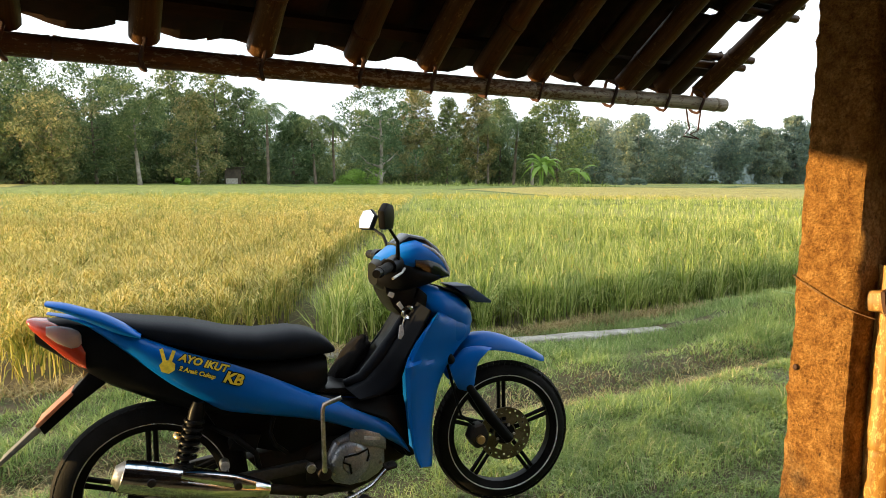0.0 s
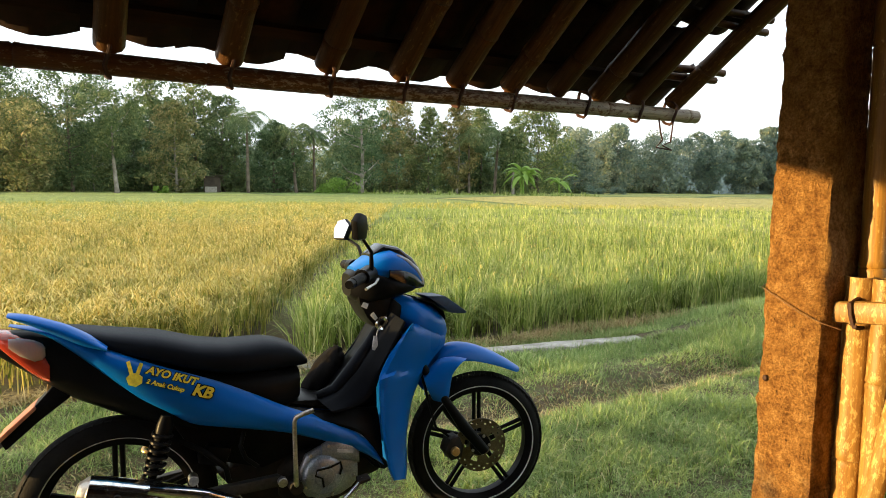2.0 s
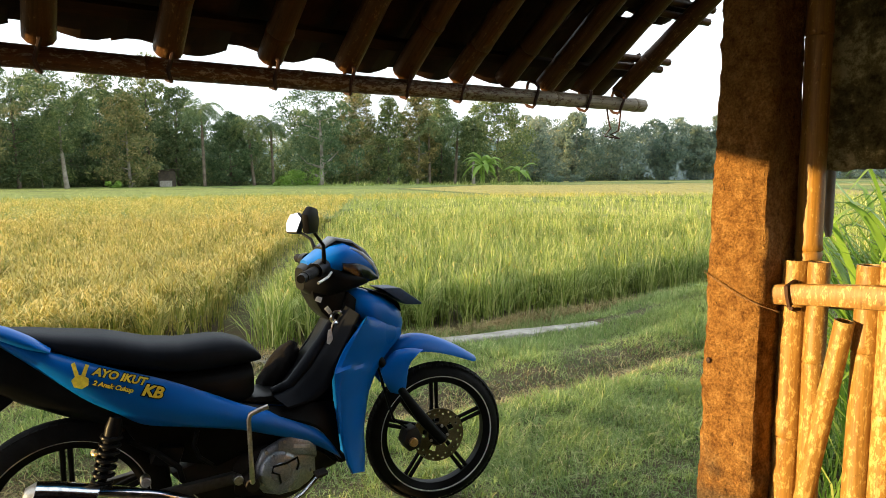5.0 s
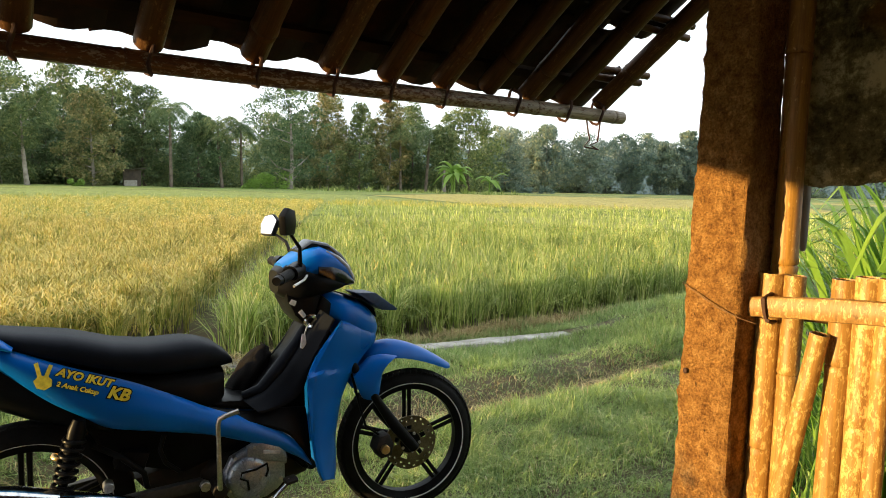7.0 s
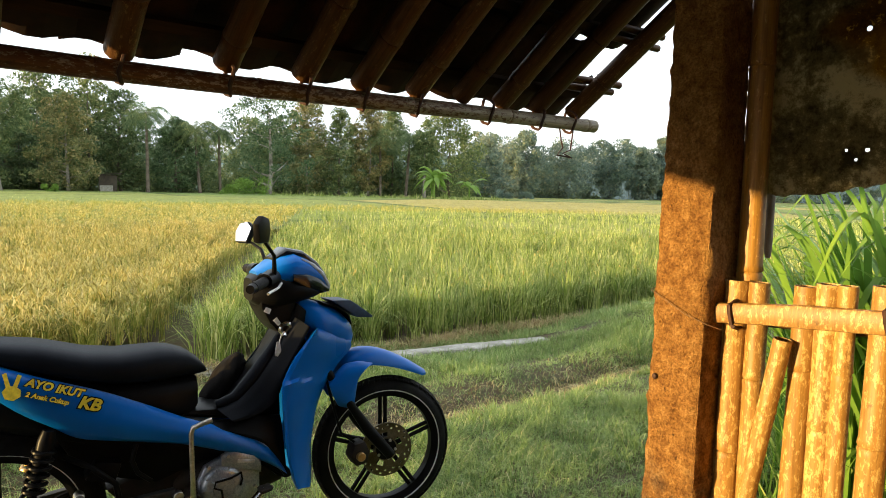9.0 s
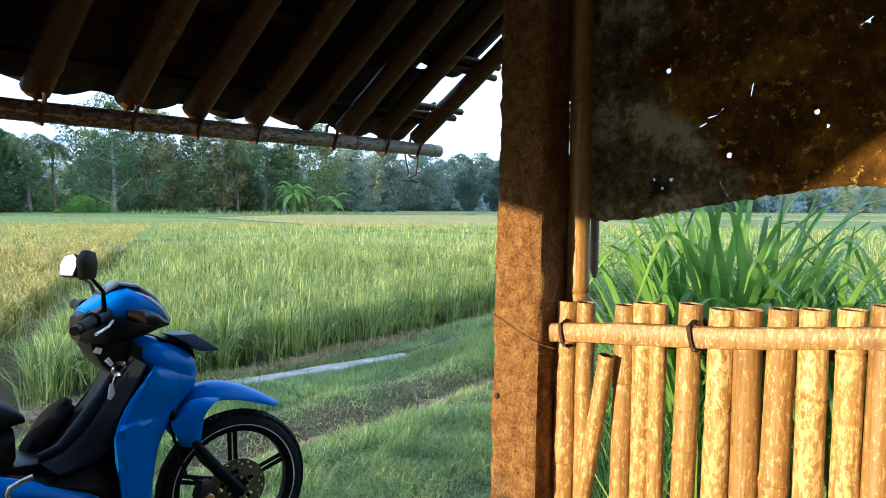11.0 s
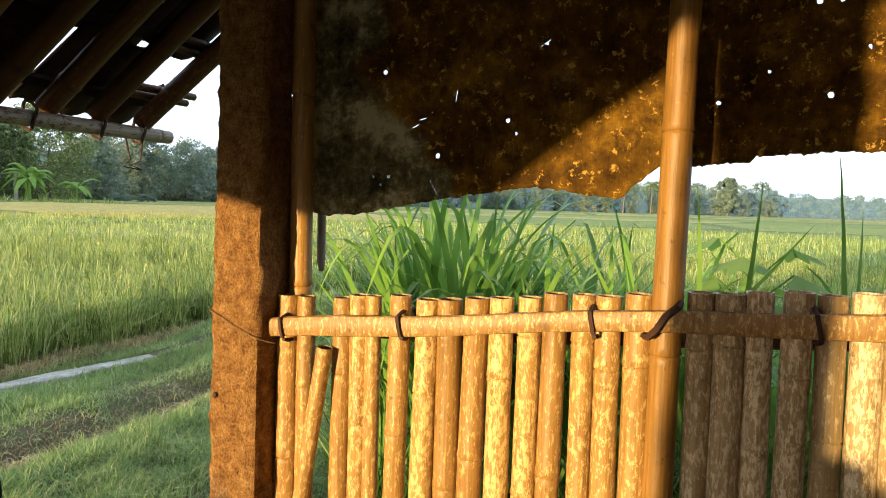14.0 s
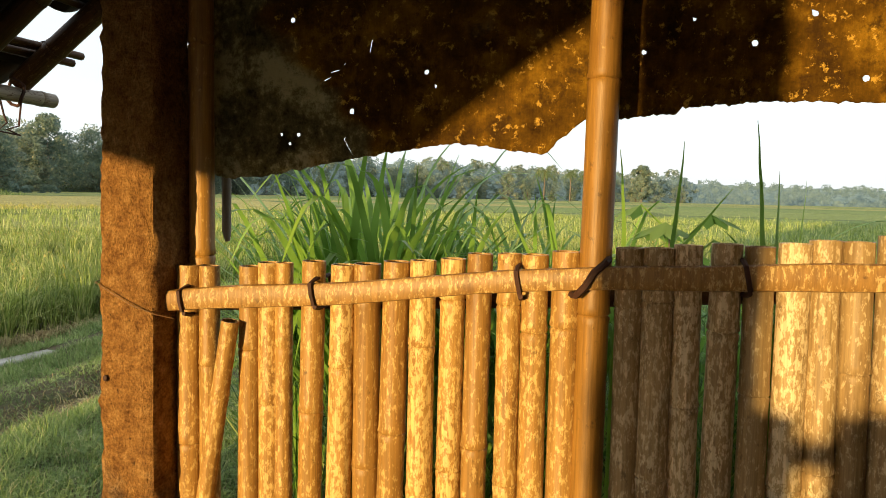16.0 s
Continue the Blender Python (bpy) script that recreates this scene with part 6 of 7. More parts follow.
    # leg shields and nose
    front = up_z([(0.911, 0.534), (0.965, 0.528), (1.016, 0.507), (1.034, 0.46), (0.983, 0.415), (0.929, 0.342), (0.897, 0.268), (0.878, 0.153), (0.880, 0.06), (0.876, 0.004)])
    back = up_z([(0.905, 0.530), (0.868, 0.485), (0.835, 0.445), (0.812, 0.41), (0.786, 0.357), (0.789, 0.27), (0.796, 0.18), (0.806, 0.095), (0.82, 0.03), (0.834, 0.0)])
    for mir in (False, True):
        part("leg_shield", panel(back, front, lambda x, z, v: 0.165 - 0.075 * v ** 1.6 - 0.06 * max(0, (z - 0.62)) + (0.018 if z < 0.645 else 0.0) * max(0, 1 - abs(v - 0.2) / 0.9), 0.008, 40, 11, mir, 0.17), M_BLUE, b, "glossy blue leg shield")
    part("nose", loft([(0.885, 0.80, 0.896, 0.075), (0.92, 0.76, 0.896, 0.10), (0.965, 0.72, 0.882, 0.11), (1.01, 0.70, 0.866, 0.104), (1.05, 0.70, 0.838, 0.09), (1.078, 0.715, 0.808, 0.07), (1.092, 0.735, 0.775, 0.045)], 24, 2.6), M_BLUE, b, "pointed blue nose cover")
    part("nose_trim", loft([(0.965, 0.880, 0.886, 0.08), (1.02, 0.858, 0.872, 0.085), (1.07, 0.818, 0.834, 0.07), (1.088, 0.79, 0.806, 0.045)], 14, 3), M_BLACK, b)
    part("front_plate", slab([(0.990, 0.892), (1.062, 0.888), (1.148, 0.826), (1.142, 0.820), (1.085, 0.826), (1.06, 0.845)], -0.10, 0.02, 0.003), M_NAVY, b, "dark plate fixed on the nose")

    # inner shield, tunnel and belly
    part("inner_shield", slab([(0.868, 0.892), (0.905, 0.862), (0.895, 0.806), (0.83, 0.716), (0.806, 0.63), (0.808, 0.51), (0.72, 0.515), (0.63, 0.530), (0.50, 0.555), (0.43, 0.56), (0.43, 0.60), (0.50, 0.577), (0.56, 0.572), (0.64, 0.566), (0.70, 0.625), (0.772, 0.703), (0.832, 0.796)], -0.088, 0.088, 0.012), M_BLACK, b)
    part("tunnel_ridge", tube_bm([(0.60, -0.07, 0.578), (0.66, -0.074, 0.592), (0.72, -0.075, 0.655), (0.785, -0.07, 0.735), (0.825, -0.06, 0.80)], [0.012, 0.02, 0.024, 0.02, 0.012], 10), M_VINYL, b)
    for mir in (False, True):
        part("inner_panel", panel(up_z([(0.60, 0.285), (0.66, 0.30), (0.735, 0.38), (0.80, 0.46), (0.86, 0.56)]), up_z([(0.64, 0.25), (0.72, 0.26), (0.785, 0.30), (0.80, 0.37), (0.895, 0.53)]), lambda x, z, v: 0.098 + 0.05 * v, 0.006, 18, 7, mir), M_VINYL, b)
        part("floor_cover", panel(up_z([(0.49, 0.285), (0.60, 0.252), (0.72, 0.248), (0.800, 0.240)]), up_z([(0.50, 0.262), (0.62, 0.22), (0.74, 0.165), (0.808, 0.06)]), lambda x, z, v: 0.112 + 0.03 * v, 0.006, 16, 6, mir), M_BLACK, b)
    part("frame_cover", slab([(0.12, 0.60), (0.20, 0.54), (0.36, 0.515), (0.50, 0.48), (0.64, 0.43), (0.78, 0.37), (0.83, 0.29), (0.80, 0.30), (0.70, 0.40), (0.55, 0.40), (0.42, 0.36), (0.30, 0.40), (0.20, 0.46)], -0.07, 0.07, 0.01), M_BLACK, b)
    part("belly", slab([(0.28, 0.36), (0.45, 0.40), (0.53, 0.42), (0.80, 0.37), (0.87, 0.285), (0.84, 0.278), (0.72, 0.32), (0.70, 0.22), (0.52, 0.19), (0.36, 0.26)], -0.05, 0.06, 0.01), M_DIRT, b)

    # engine
    engine = part("engine", loft([(0.47, 0.24, 0.36, 0.06), (0.52, 0.21, 0.40, 0.09), (0.60, 0.20, 0.42, 0.10), (0.68, 0.21, 0.41, 0.095), (0.74, 0.25, 0.38, 0.07), (0.82, 0.27, 0.36, 0.055)], 20, 3.0), M_DIRT, b, "dusty engine block")
    part("side_casing", loft([(0.53, 0.29, 0.36, 0.012), (0.55, 0.262, 0.40, 0.02), (0.60, 0.245, 0.422, 0.024), (0.66, 0.25, 0.425, 0.024), (0.70, 0.27, 0.40, 0.02), (0.722, 0.29, 0.36, 0.010)], 26, 3.2, -0.112), M_ALLOY, engine)
    part("clutch_cover", lathe([(0.0005, -0.156), (0.030, -0.155), (0.033, -0.151), (0.054, -0.149), (0.062, -0.144), (0.068, -0.134), (0.070, -0.11), (0.0005, -0.11)], 36), M_ALLOY, engine, "round dull cast-metal clutch cover", m=Matrix.Translation((0.602, 0, 0.330)))
    for k in range(10):
        a = k * 2 * math.pi / 10
        part("rib", tube_bm([(0.602 + 0.036 * math.cos(a), -0.150, 0.330 + 0.036 * math.sin(a)), (0.602 + 0.064 * math.cos(a), -0.143, 0.330 + 0.064 * math.sin(a))], [0.0025, 0.003], 6), M_ALLOY, engine)
    part("cover_boss", loft([(0.60, 0.385, 0.43, 0.012), (0.64, 0.375, 0.445, 0.02), (0.70, 0.36, 0.425, 0.02), (0.725, 0.35, 0.39, 0.01)], 16, 2.6, -0.125), M_ALLOY, engine)
    part("badge", slab([(0.645, 0.402), (0.70, 0.392), (0.702, 0.402), (0.647, 0.413)], -0.147, -0.140, 0.001), M_PALE, engine, "plain raised bar")
    tube("oil_cable", [(0.597, -0.160, 0.300), (0.592, -0.162, 0.330), (0.571, -0.160, 0.340), (0.575, -0.160, 0.358), (0.62, -0.161, 0.362), (0.655, -0.156, 0.372), (0.660, -0.150, 0.348), (0.652, -0.154, 0.330)], 0.0035, M_BLACK, engine, 6)
    for x, z in ((0.545, 0.30), (0.56, 0.40), (0.62, 0.425), (0.69, 0.385), (0.705, 0.31), (0.63, 0.262)):
        part("bolt", disc_bm(0.006, -0.142, -0.12, 6, 0.001), M_STEEL, engine, m=Matrix.Translation((x, 0, z)))
    # kick lever and its boss
    part("kick_lever", tube_bm([(0.507, -0.16, 0.318), (0.505, -0.178, 0.335), (0.503, -0.18, 0.42), (0.501, -0.182, 0.53), (0.506, -0.184, 0.548), (0.53, -0.19, 0.558), (0.560, -0.196, 0.567)], [0.012, 0.009, 0.0075, 0.0075, 0.008, 0.008, 0.008], 10), M_STEEL, b, "bare steel kick lever")
    part("kick_boss", disc_bm(0.022, -0.178, -0.10, 14), M_DIRT, b, m=Matrix.Translation((0.507, 0, 0.318)))
    # exhaust
    lift = Matrix.Translation((0, 0, 0.024))
    ex = part("exhaust", tube_bm([(-0.085, -0.175, 0.392), (-0.078, -0.175, 0.389), (-0.03, -0.174, 0.375), (0.06, -0.172, 0.348), (0.16, -0.168, 0.318), (0.26, -0.162, 0.290), (0.33, -0.15, 0.268)], [0.030, 0.046, 0.049, 0.048, 0.044, 0.036, 0.024], 28), M_CHROME, b, "chrome exhaust silencer", m=lift)
    part("end_cap", tube_bm([(-0.10, -0.175, 0.397), (-0.082, -0.175, 0.391), (-0.06, -0.175, 0.384)], [0.024, 0.041, 0.0465], 24), M_STEEL, ex)
    part("heat_shield", panel([(0.085, 0.392), (0.16, 0.374), (0.24, 0.350), (0.29, 0.325)], [(0.075, 0.365), (0.15, 0.332), (0.22, 0.308), (0.285, 0.292)], lambda x, z, v: 0.212 + 0.006 * math.sin(math.pi * v) - 0.05 * max(0, x - 0.1), 0.004, 18, 7), M_CHROME, ex, "chrome heat shield")
    for x, z in ((0.0, 0.372), (0.235, 0.322)):
        part("clamp_bolt", disc_bm(0.012, -0.228, -0.20, 12), M_DIRT, ex, m=Matrix.Translation((x, 0, z)))
    part("header_pipe", tube_bm([(0.32, -0.15, 0.27), (0.45, -0.10, 0.22), (0.62, -0.06, 0.19), (0.76, -0.03, 0.22), (0.80, -0.02, 0.29)], 0.016, 12), M_DIRT, ex)
    # swing arm, shocks, chain case
    for s in (-1, 1):
        part("swing_arm", slab([(-0.05, 0.262), (-0.05, 0.305), (0.20, 0.335), (0.46, 0.348), (0.485, 0.33), (0.46, 0.312), (0.20, 0.30)], s * 0.095, s * 0.125, 0.006), M_SWING, b)
        shock = part("shock_absorber", tube_bm([(0.136, s * 0.13, 0.590), (0.130, s * 0.13, 0.56), (0.118, s * 0.13, 0.515), (0.0985, s * 0.13, 0.44), (0.087, s * 0.13, 0.392)], [0.016, 0.024, 0.022, 0.011, 0.013], 14), M_BLACK, b)
        for k in range(7):
            u0 = k / 7
            pts = []
            for q in range(15):
                u = u0 + q / 14 / 7
                a = u * 2 * math.pi * 7
                c = Vector((0.126, s * 0.13, 0.548)).lerp(Vector((0.090, s * 0.13, 0.402)), u)
                pts.append(c + Vector((0.026 * math.cos(a), 0.026 * math.sin(a), 0)))
            part("coil", tube_bm(pts, 0.0062, 8), M_BLACK if s < 0 else M_BRASS, shock, "black spring coil" if s < 0 else "gold-coloured spring coil")
    part("pivot_nut", disc_bm(0.016, -0.145, -0.12, 8), M_STEEL, b, m=Matrix.Translation((0.47, 0, 0.330)))
    part("frame_lug", disc_bm(0.015, -0.14, -0.10, 16), M_STEEL, b, m=Matrix.Translation((0.205, 0, 0.38)))
    tube("hose", [(0.17, -0.1, 0.50), (0.24, -0.125, 0.46), (0.30, -0.12, 0.40), (0.31, -0.10, 0.35)], 0.009, M_BLACK, b, 8)
    tube("hose", [(0.36, -0.1, 0.50), (0.345, -0.12, 0.46), (0.36, -0.12, 0.42), (0.40, -0.1, 0.38)], 0.007, M_BLACK, b, 8)
    part("tool_box", slab([(0.22, 0.42), (0.25, 0.47), (0.32, 0.455), (0.30, 0.395)], -0.11, 0.02, 0.008), M_BLACK, b)
    # pegs, brake pedal, stand
    part("footpeg_bar", tube_bm([(0.60, -0.12, 0.215), (0.62, -0.20, 0.225), (0.63, -0.29, 0.24)], [0.010, 0.012, 0.014], 10), M_STEEL, b)
    part("footpeg_rubber", tube_bm([(0.622, -0.21, 0.228), (0.632, -0.30, 0.242)], 0.018, 12), M_RUBBER, b)
    part("brake_pedal", tube_bm([(0.55, -0.15, 0.205), (0.60, -0.17, 0.225), (0.66, -0.19, 0.262), (0.70, -0.195, 0.30), (0.72, -0.195, 0.318)], [0.008, 0.009, 0.009, 0.009, 0.01], 10), M_CHROME, b, "bright metal brake pedal")
    part("pedal_pad", slab([(0.70, 0.312), (0.735, 0.318), (0.738, 0.328), (0.70, 0.322)], -0.22, -0.17, 0.003), M_DIRT, b)
    part("side_stand", tube_bm([(0.52, 0.09, 0.22), (0.47, 0.18, 0.03), (0.48, 0.20, 0.0)], [0.012, 0.011, 0.014], 10), M_BLACK, b)
    part("centre_stand", tube_bm([(0.42, -0.10, 0.22), (0.36, -0.13, 0.16), (0.30, -0.14, 0.14), (0.30, 0.12, 0.14)], [0.011] * 4, 10), M_BLACK, b)

    # fork, front mudguard, caliper
    turn = Matrix.Translation((0.93, 0, 0)) @ Matrix.Rotation(radians(-8), 4, "Z") @ Matrix.Translation((-0.93, 0, 0))
    for s in (-1, 1):
        part("fork_leg", tube_bm([turn @ Vector((0.95, s * 0.075, 0.70)), turn @ Vector((1.08, s * 0.078, 0.50)), turn @ Vector((1.14, s * 0.08, 0.41)), turn @ Vector((1.220, s * 0.08, 0.312))], [0.015, 0.015, 0.021, 0.019], 14), M_BLACK, b)
    fend = bmesh.new()
    rings = []
    line = resample([(1.015, 0.605), (1.045, 0.673), (1.085, 0.702), (1.141, 0.709), (1.20, 0.697), (1.26, 0.673), (1.32, 0.641), (1.384, 0.598)], 20)
    for i, p in enumerate(line):
        u = i / 19
        w = 0.062 * (1 - 0.45 * u ** 3) if u < 0.985 else 0.02
        drop = 0.060 * (1 - u) ** 0.6 + 0.012
        ring = []
        for a in np.linspace(-1, 1, 13):
            ring.append((p.x - 0.25 * drop * abs(a) ** 2 * (1 - u), w * math.sin(a * 1.45) / math.sin(1.45), p.y - drop * (1 - math.cos(a * 1.45)) / (1 - math.cos(1.45))))
        rings.append([fend.verts.new(turn @ Vector(q)) for q in ring] + [fend.verts.new(turn @ (Vector(q) - Vector((0, 0, 0.006)))) for q in ring[::-1]])
    for r0, r1 in zip(rings, rings[1:]):
        for k in range(26):
            fend.faces.new((r0[k], r0[(k + 1) % 26], r1[(k + 1) % 26], r1[k]))
    fend.faces.new(rings[0])
    fend.faces.new(rings[-1][::-1])
    bmesh.ops.recalc_face_normals(fend, faces=fend.faces)
    guard = part("front_mudguard", fend, M_BLUE, b, "glossy blue front mudguard")
    for mir in (False, True):
        bm = panel([(1.005, 0.60), (1.06, 0.655), (1.12, 0.66), (1.17, 0.648)], [(1.04, 0.505), (1.075, 0.492), (1.098, 0.50), (1.112, 0.59)], lambda x, z, v: 0.086 + 0.02 * math.sin(math.pi * v), 0.006, 16, 8, mir, 0.05)
        bmesh.ops.transform(bm, matrix=turn, verts=bm.verts)
        part("fork_shroud", bm, M_BLUE, guard)
    cal = part("caliper", slab([(1.045, 0.335), (1.062, 0.378), (1.10, 0.385), (1.118, 0.345), (1.11, 0.305), (1.068, 0.298)], -0.13, -0.07, 0.008), M_DIRT, b, "rusty brake caliper")
    part("caliper_bolt", disc_bm(0.016, -0.145, -0.12, 18), M_BRASS, cal, "brass-coloured bolt", m=Matrix.Translation((1.080, 0, 0.334)))
    tube("brake_hose", [(1.075, -0.10, 0.375), (1.02, -0.10, 0.42), (1.0, -0.09, 0.50), (0.98, -0.06, 0.62)], 0.005, M_BLACK, b, 6)

    # handlebar, cowl, lamp, mirrors
    head = part("handlebar_cowl", loft([(0.745, 0.955, 1.0, 0.05), (0.775, 0.93, 1.02, 0.08), (0.82, 0.93, 1.050, 0.10), (0.865, 0.935, 1.062, 0.105), (0.91, 0.935, 1.045, 0.102), (0.955, 0.925, 1.014, 0.092), (0.985, 0.916, 0.978, 0.074), (1.0, 0.918, 0.948, 0.05)], 28, 2.8), M_BLUE, b, "blue handlebar cowl")
    part("cowl_top", loft([(0.80, 1.030, 1.044, 0.05), (0.845, 1.045, 1.078, 0.062), (0.90, 1.030, 1.068, 0.072), (0.95, 0.990, 1.032, 0.072), (0.985, 0.945, 0.990, 0.060), (1.008, 0.92, 0.95, 0.04)], 20, 3.0), M_GLOSS, head, "glossy black visor strip")
    for s in (-1, 1):
        part("visor_rim", tube_bm([(0.885, s * 0.085, 1.040), (0.925, s * 0.090, 1.018), (0.96, s * 0.086, 0.985), (0.985, s * 0.074, 0.950), (0.993, s * 0.064, 0.925)], [0.003, 0.006, 0.007, 0.006, 0.004], 8), M_PALE, head, "pale lamp rim")
    part("headlight", loft([(0.95, 0.922, 0.965, 0.05), (0.98, 0.920, 0.965, 0.06), (1.0, 0.920, 0.955, 0.05), (1.012, 0.925, 0.945, 0.03)], 20, 2.4), M_SHADE_LENS, head, "smoky headlight lens")
    for mir in (False, True):
        bm = panel([(0.850, 0.992), (0.900, 0.992), (0.950, 0.972), (0.985, 0.938)], [(0.850, 0.962), (0.900, 0.932), (0.950, 0.918), (0.988, 0.921)], lambda x, z, v: float(np.interp(x, [0.85, 0.91, 0.955, 0.985], [0.107, 0.105, 0.096, 0.080])) + 0.004 * math.sin(math.pi * v), 0.006, 18, 7, mir)
        part("side_lens", bm, M_GLOSS, head, "glossy dark lamp lens")
    part("cowl_under", loft([(0.728, 0.90, 0.975, 0.055), (0.755, 0.878, 0.998, 0.086), (0.80, 0.872, 1.000, 0.104), (0.85, 0.882, 0.974, 0.110), (0.90, 0.895, 0.958, 0.112), (0.94, 0.907, 0.945, 0.098), (0.955, 0.912, 0.935, 0.08)], 20, 3.6), M_BLACK, head)
    part("key_panel", slab([(0.742, 0.93), (0.86, 0.93), (0.875, 0.86), (0.845, 0.795), (0.808, 0.79), (0.778, 0.825), (0.752, 0.875)], -0.078, 0.078, 0.012), M_BLACK, b, "black inner cover below the handlebar")
    part("steering_stem", tube_bm([(0.80, 0, 0.92), (0.85, 0, 0.82), (0.92, 0, 0.70)], [0.035, 0.03, 0.03], 12), M_BLACK, b)
    for s, tip in ((-1, (0.655, -0.31, 0.972)), (1, (0.812, 0.31, 0.985))):
        root = (0.80, s * 0.08, 0.985)
        mid = tuple(0.45 * a + 0.55 * c for a, c in zip(root, tip))
        part("bar", tube_bm([root, mid, tip], 0.011, 10), M_BLACK, head)
        grip = part("grip", tube_bm([mid, tuple(0.2 * a + 0.8 * c for a, c in zip(root, tip)), tip], [0.017, 0.016, 0.0175], 14), M_RUBBER, head)
        part("bar_end", tube_bm([tip, tuple(c + 0.1 * (c - a) for a, c in zip(root, tip))], [0.016, 0.013], 12), M_BLACK, grip)
        part("switch_box", tube_bm([tuple(0.8 * a + 0.2 * c for a, c in zip(root, tip)), mid], [0.03, 0.026], 14), M_BLACK, head)
        part("lever", tube_bm([tuple(0.6 * a + 0.4 * c + d for a, c, d in zip(root, tip, (0.045, 0, -0.012))), tuple(0.3 * a + 0.7 * c + d for a, c, d in zip(root, tip, (0.055, 0, -0.015))), tuple(c + d for c, d in zip(tip, (0.045, 0, -0.02)))], [0.0045, 0.004, 0.0045], 8), M_STEEL, head)
    # the near mirror is seen from its side, the far one shows its glass
    for s, c, face in ((-1, (0.690, -0.255, 1.142), (-0.72, 0.68, 0.05)), (1, (0.785, 0.255, 1.125), (-0.80, -0.46, 0.30))):
        stalk_foot = (0.765, s * 0.17, 1.0) if s < 0 else (0.842, s * 0.15, 1.0)
        part("mirror_stalk", tube_bm([stalk_foot, (0.755 if s < 0 else 0.835, s * 0.20, 1.06), tuple(v + d for v, d in zip(c, (0.02, -s * 0.01, -0.035)))], [0.008, 0.006, 0.005], 10), M_BLACK, b)
        out = [(-0.026, -0.038), (0.029, -0.037), (0.039, 0.0), (0.026, 0.034), (-0.010, 0.041), (-0.039, 0.017)]
        place = Matrix.Translation(c) @ Vector(face).to_track_quat("Y", "Z").to_matrix().to_4x4()
        bm = slab([(x * 1.06, z * 1.06) for x, z in out], 0.0, -0.022, 0.006)
        shell = part("mirror", bm, M_BLACK, b, "black wing mirror", m=place)
        bm = bmesh.new()
        bm.faces.new([bm.verts.new((x * 0.95, 0.0015, z * 0.95)) for x, z in out][::-1])
        part("mirror_glass", bm, M_MIRROR, shell, smooth=False)
    # ignition, key and tag, small stickers
    part("ignition", lathe([(0.012, -0.094), (0.020, -0.098), (0.026, -0.094), (0.026, -0.088), (0.012, -0.088)], 24), M_CHROME, b, "chrome ignition ring", m=Matrix.Translation((0.828, 0, 0.805)))
    part("key_tag", slab([(0.783, 0.722), (0.800, 0.715), (0.806, 0.735), (0.802, 0.768), (0.790, 0.768)], -0.108, -0.104, 0.002), M_PALE, b, "pale plastic key tag")
    tube("key_ring", [(0.80, -0.106, 0.765), (0.806, -0.106, 0.785), (0.818, -0.105, 0.80)], 0.0025, M_STEEL, b, 6)
    part("sticker", slab([(0.755, 0.868), (0.775, 0.858), (0.782, 0.875), (0.764, 0.882)], -0.083, -0.080, 0.001), M_PALE, b)
    part("sticker", slab([(0.783, 0.838), (0.80, 0.818), (0.81, 0.826), (0.795, 0.848)], -0.096, -0.092, 0.001), M_PALE, b)
    return b


build_bike()


def build_bag():
    t = thing("cloth_bag", "black cloth bag hung on the bike's inner hook", "bag", (1.05, 2.40, 0))
    bm = bmesh.new()
    bmesh.ops.create_icosphere(bm, subdivisions=4, radius=1)
    for v in bm.verts:
        n = noise.noise(v.co * 2.2) * 0.14 + noise.noise(v.co * 5) * 0.05
        p = v.co * (1 + n)
        z = p.z * 0.10
        v.co = Vector((p.x * 0.055 + z * 0.55, p.y * 0.06, z + 0.60))
    part("sack", bm, M_CLOTH, t)


build_bag()

# ---- plants beyond the fence ----
def reed_leaf(length, width, bend, seed, kink=0.0, at=0.6):
    """A long leaf blade with a folded midrib that arches over; kink bends its tip down sharply past at."""
    width *= 0.74
    rnd = random.Random(seed)
    v, f = [], []
    n = 12
    x = z = y = 0.0
    sway = rnd.uniform(-0.25, 0.25)
    for i in range(n + 1):
        u = i / n
        w = width * min(1.0, 0.35 + 2.6 * u) * (1 - u ** 2.6) * 0.5 + 0.0008
        fold = 0.45 - 0.25 * u
        v += [(x, y - w, z + fold * w), (x, y, z), (x, y + w, z + fold * w)]
        a = math.pi / 2 - bend * u ** 1.5 * 2.4 - kink * max(0.0, min(1.0, (u - at) / 0.16)) + 0.05 * rnd.uniform(-1, 1)
        x += math.cos(a) * length / n
        y += sway * u * length / n
        z += math.sin(a) * length / n
    for i in range(n):
        for k in (0, 1):
            f.append((3 * i + k, 3 * i + k + 1, 3 * i + k + 4, 3 * i + k + 3))
    return mesh_from("leaf", v, f, M_REED, True)


LEAVES = [reed_leaf(L, w, b, i, k, at) for i, (L, w, b, k, at) in enumerate(((0.66, 0.034, 0.10, 0.0, 0.6), (0.72, 0.040, 0.22, 0.9, 0.62), (0.78, 0.036, 0.40, 0.0, 0.6), (0.74, 0.042, 0.30, 1.7, 0.55), (0.60, 0.030, 0.06, 0.0, 0.6),
                                                                        (0.82, 0.036, 0.32, 1.3, 0.66), (0.52, 0.030, 0.55, 0.6, 0.5), (0.70, 0.038, 0.16, 2.0, 0.72), (0.58, 0.022, 0.75, 0.0, 0.6)))]


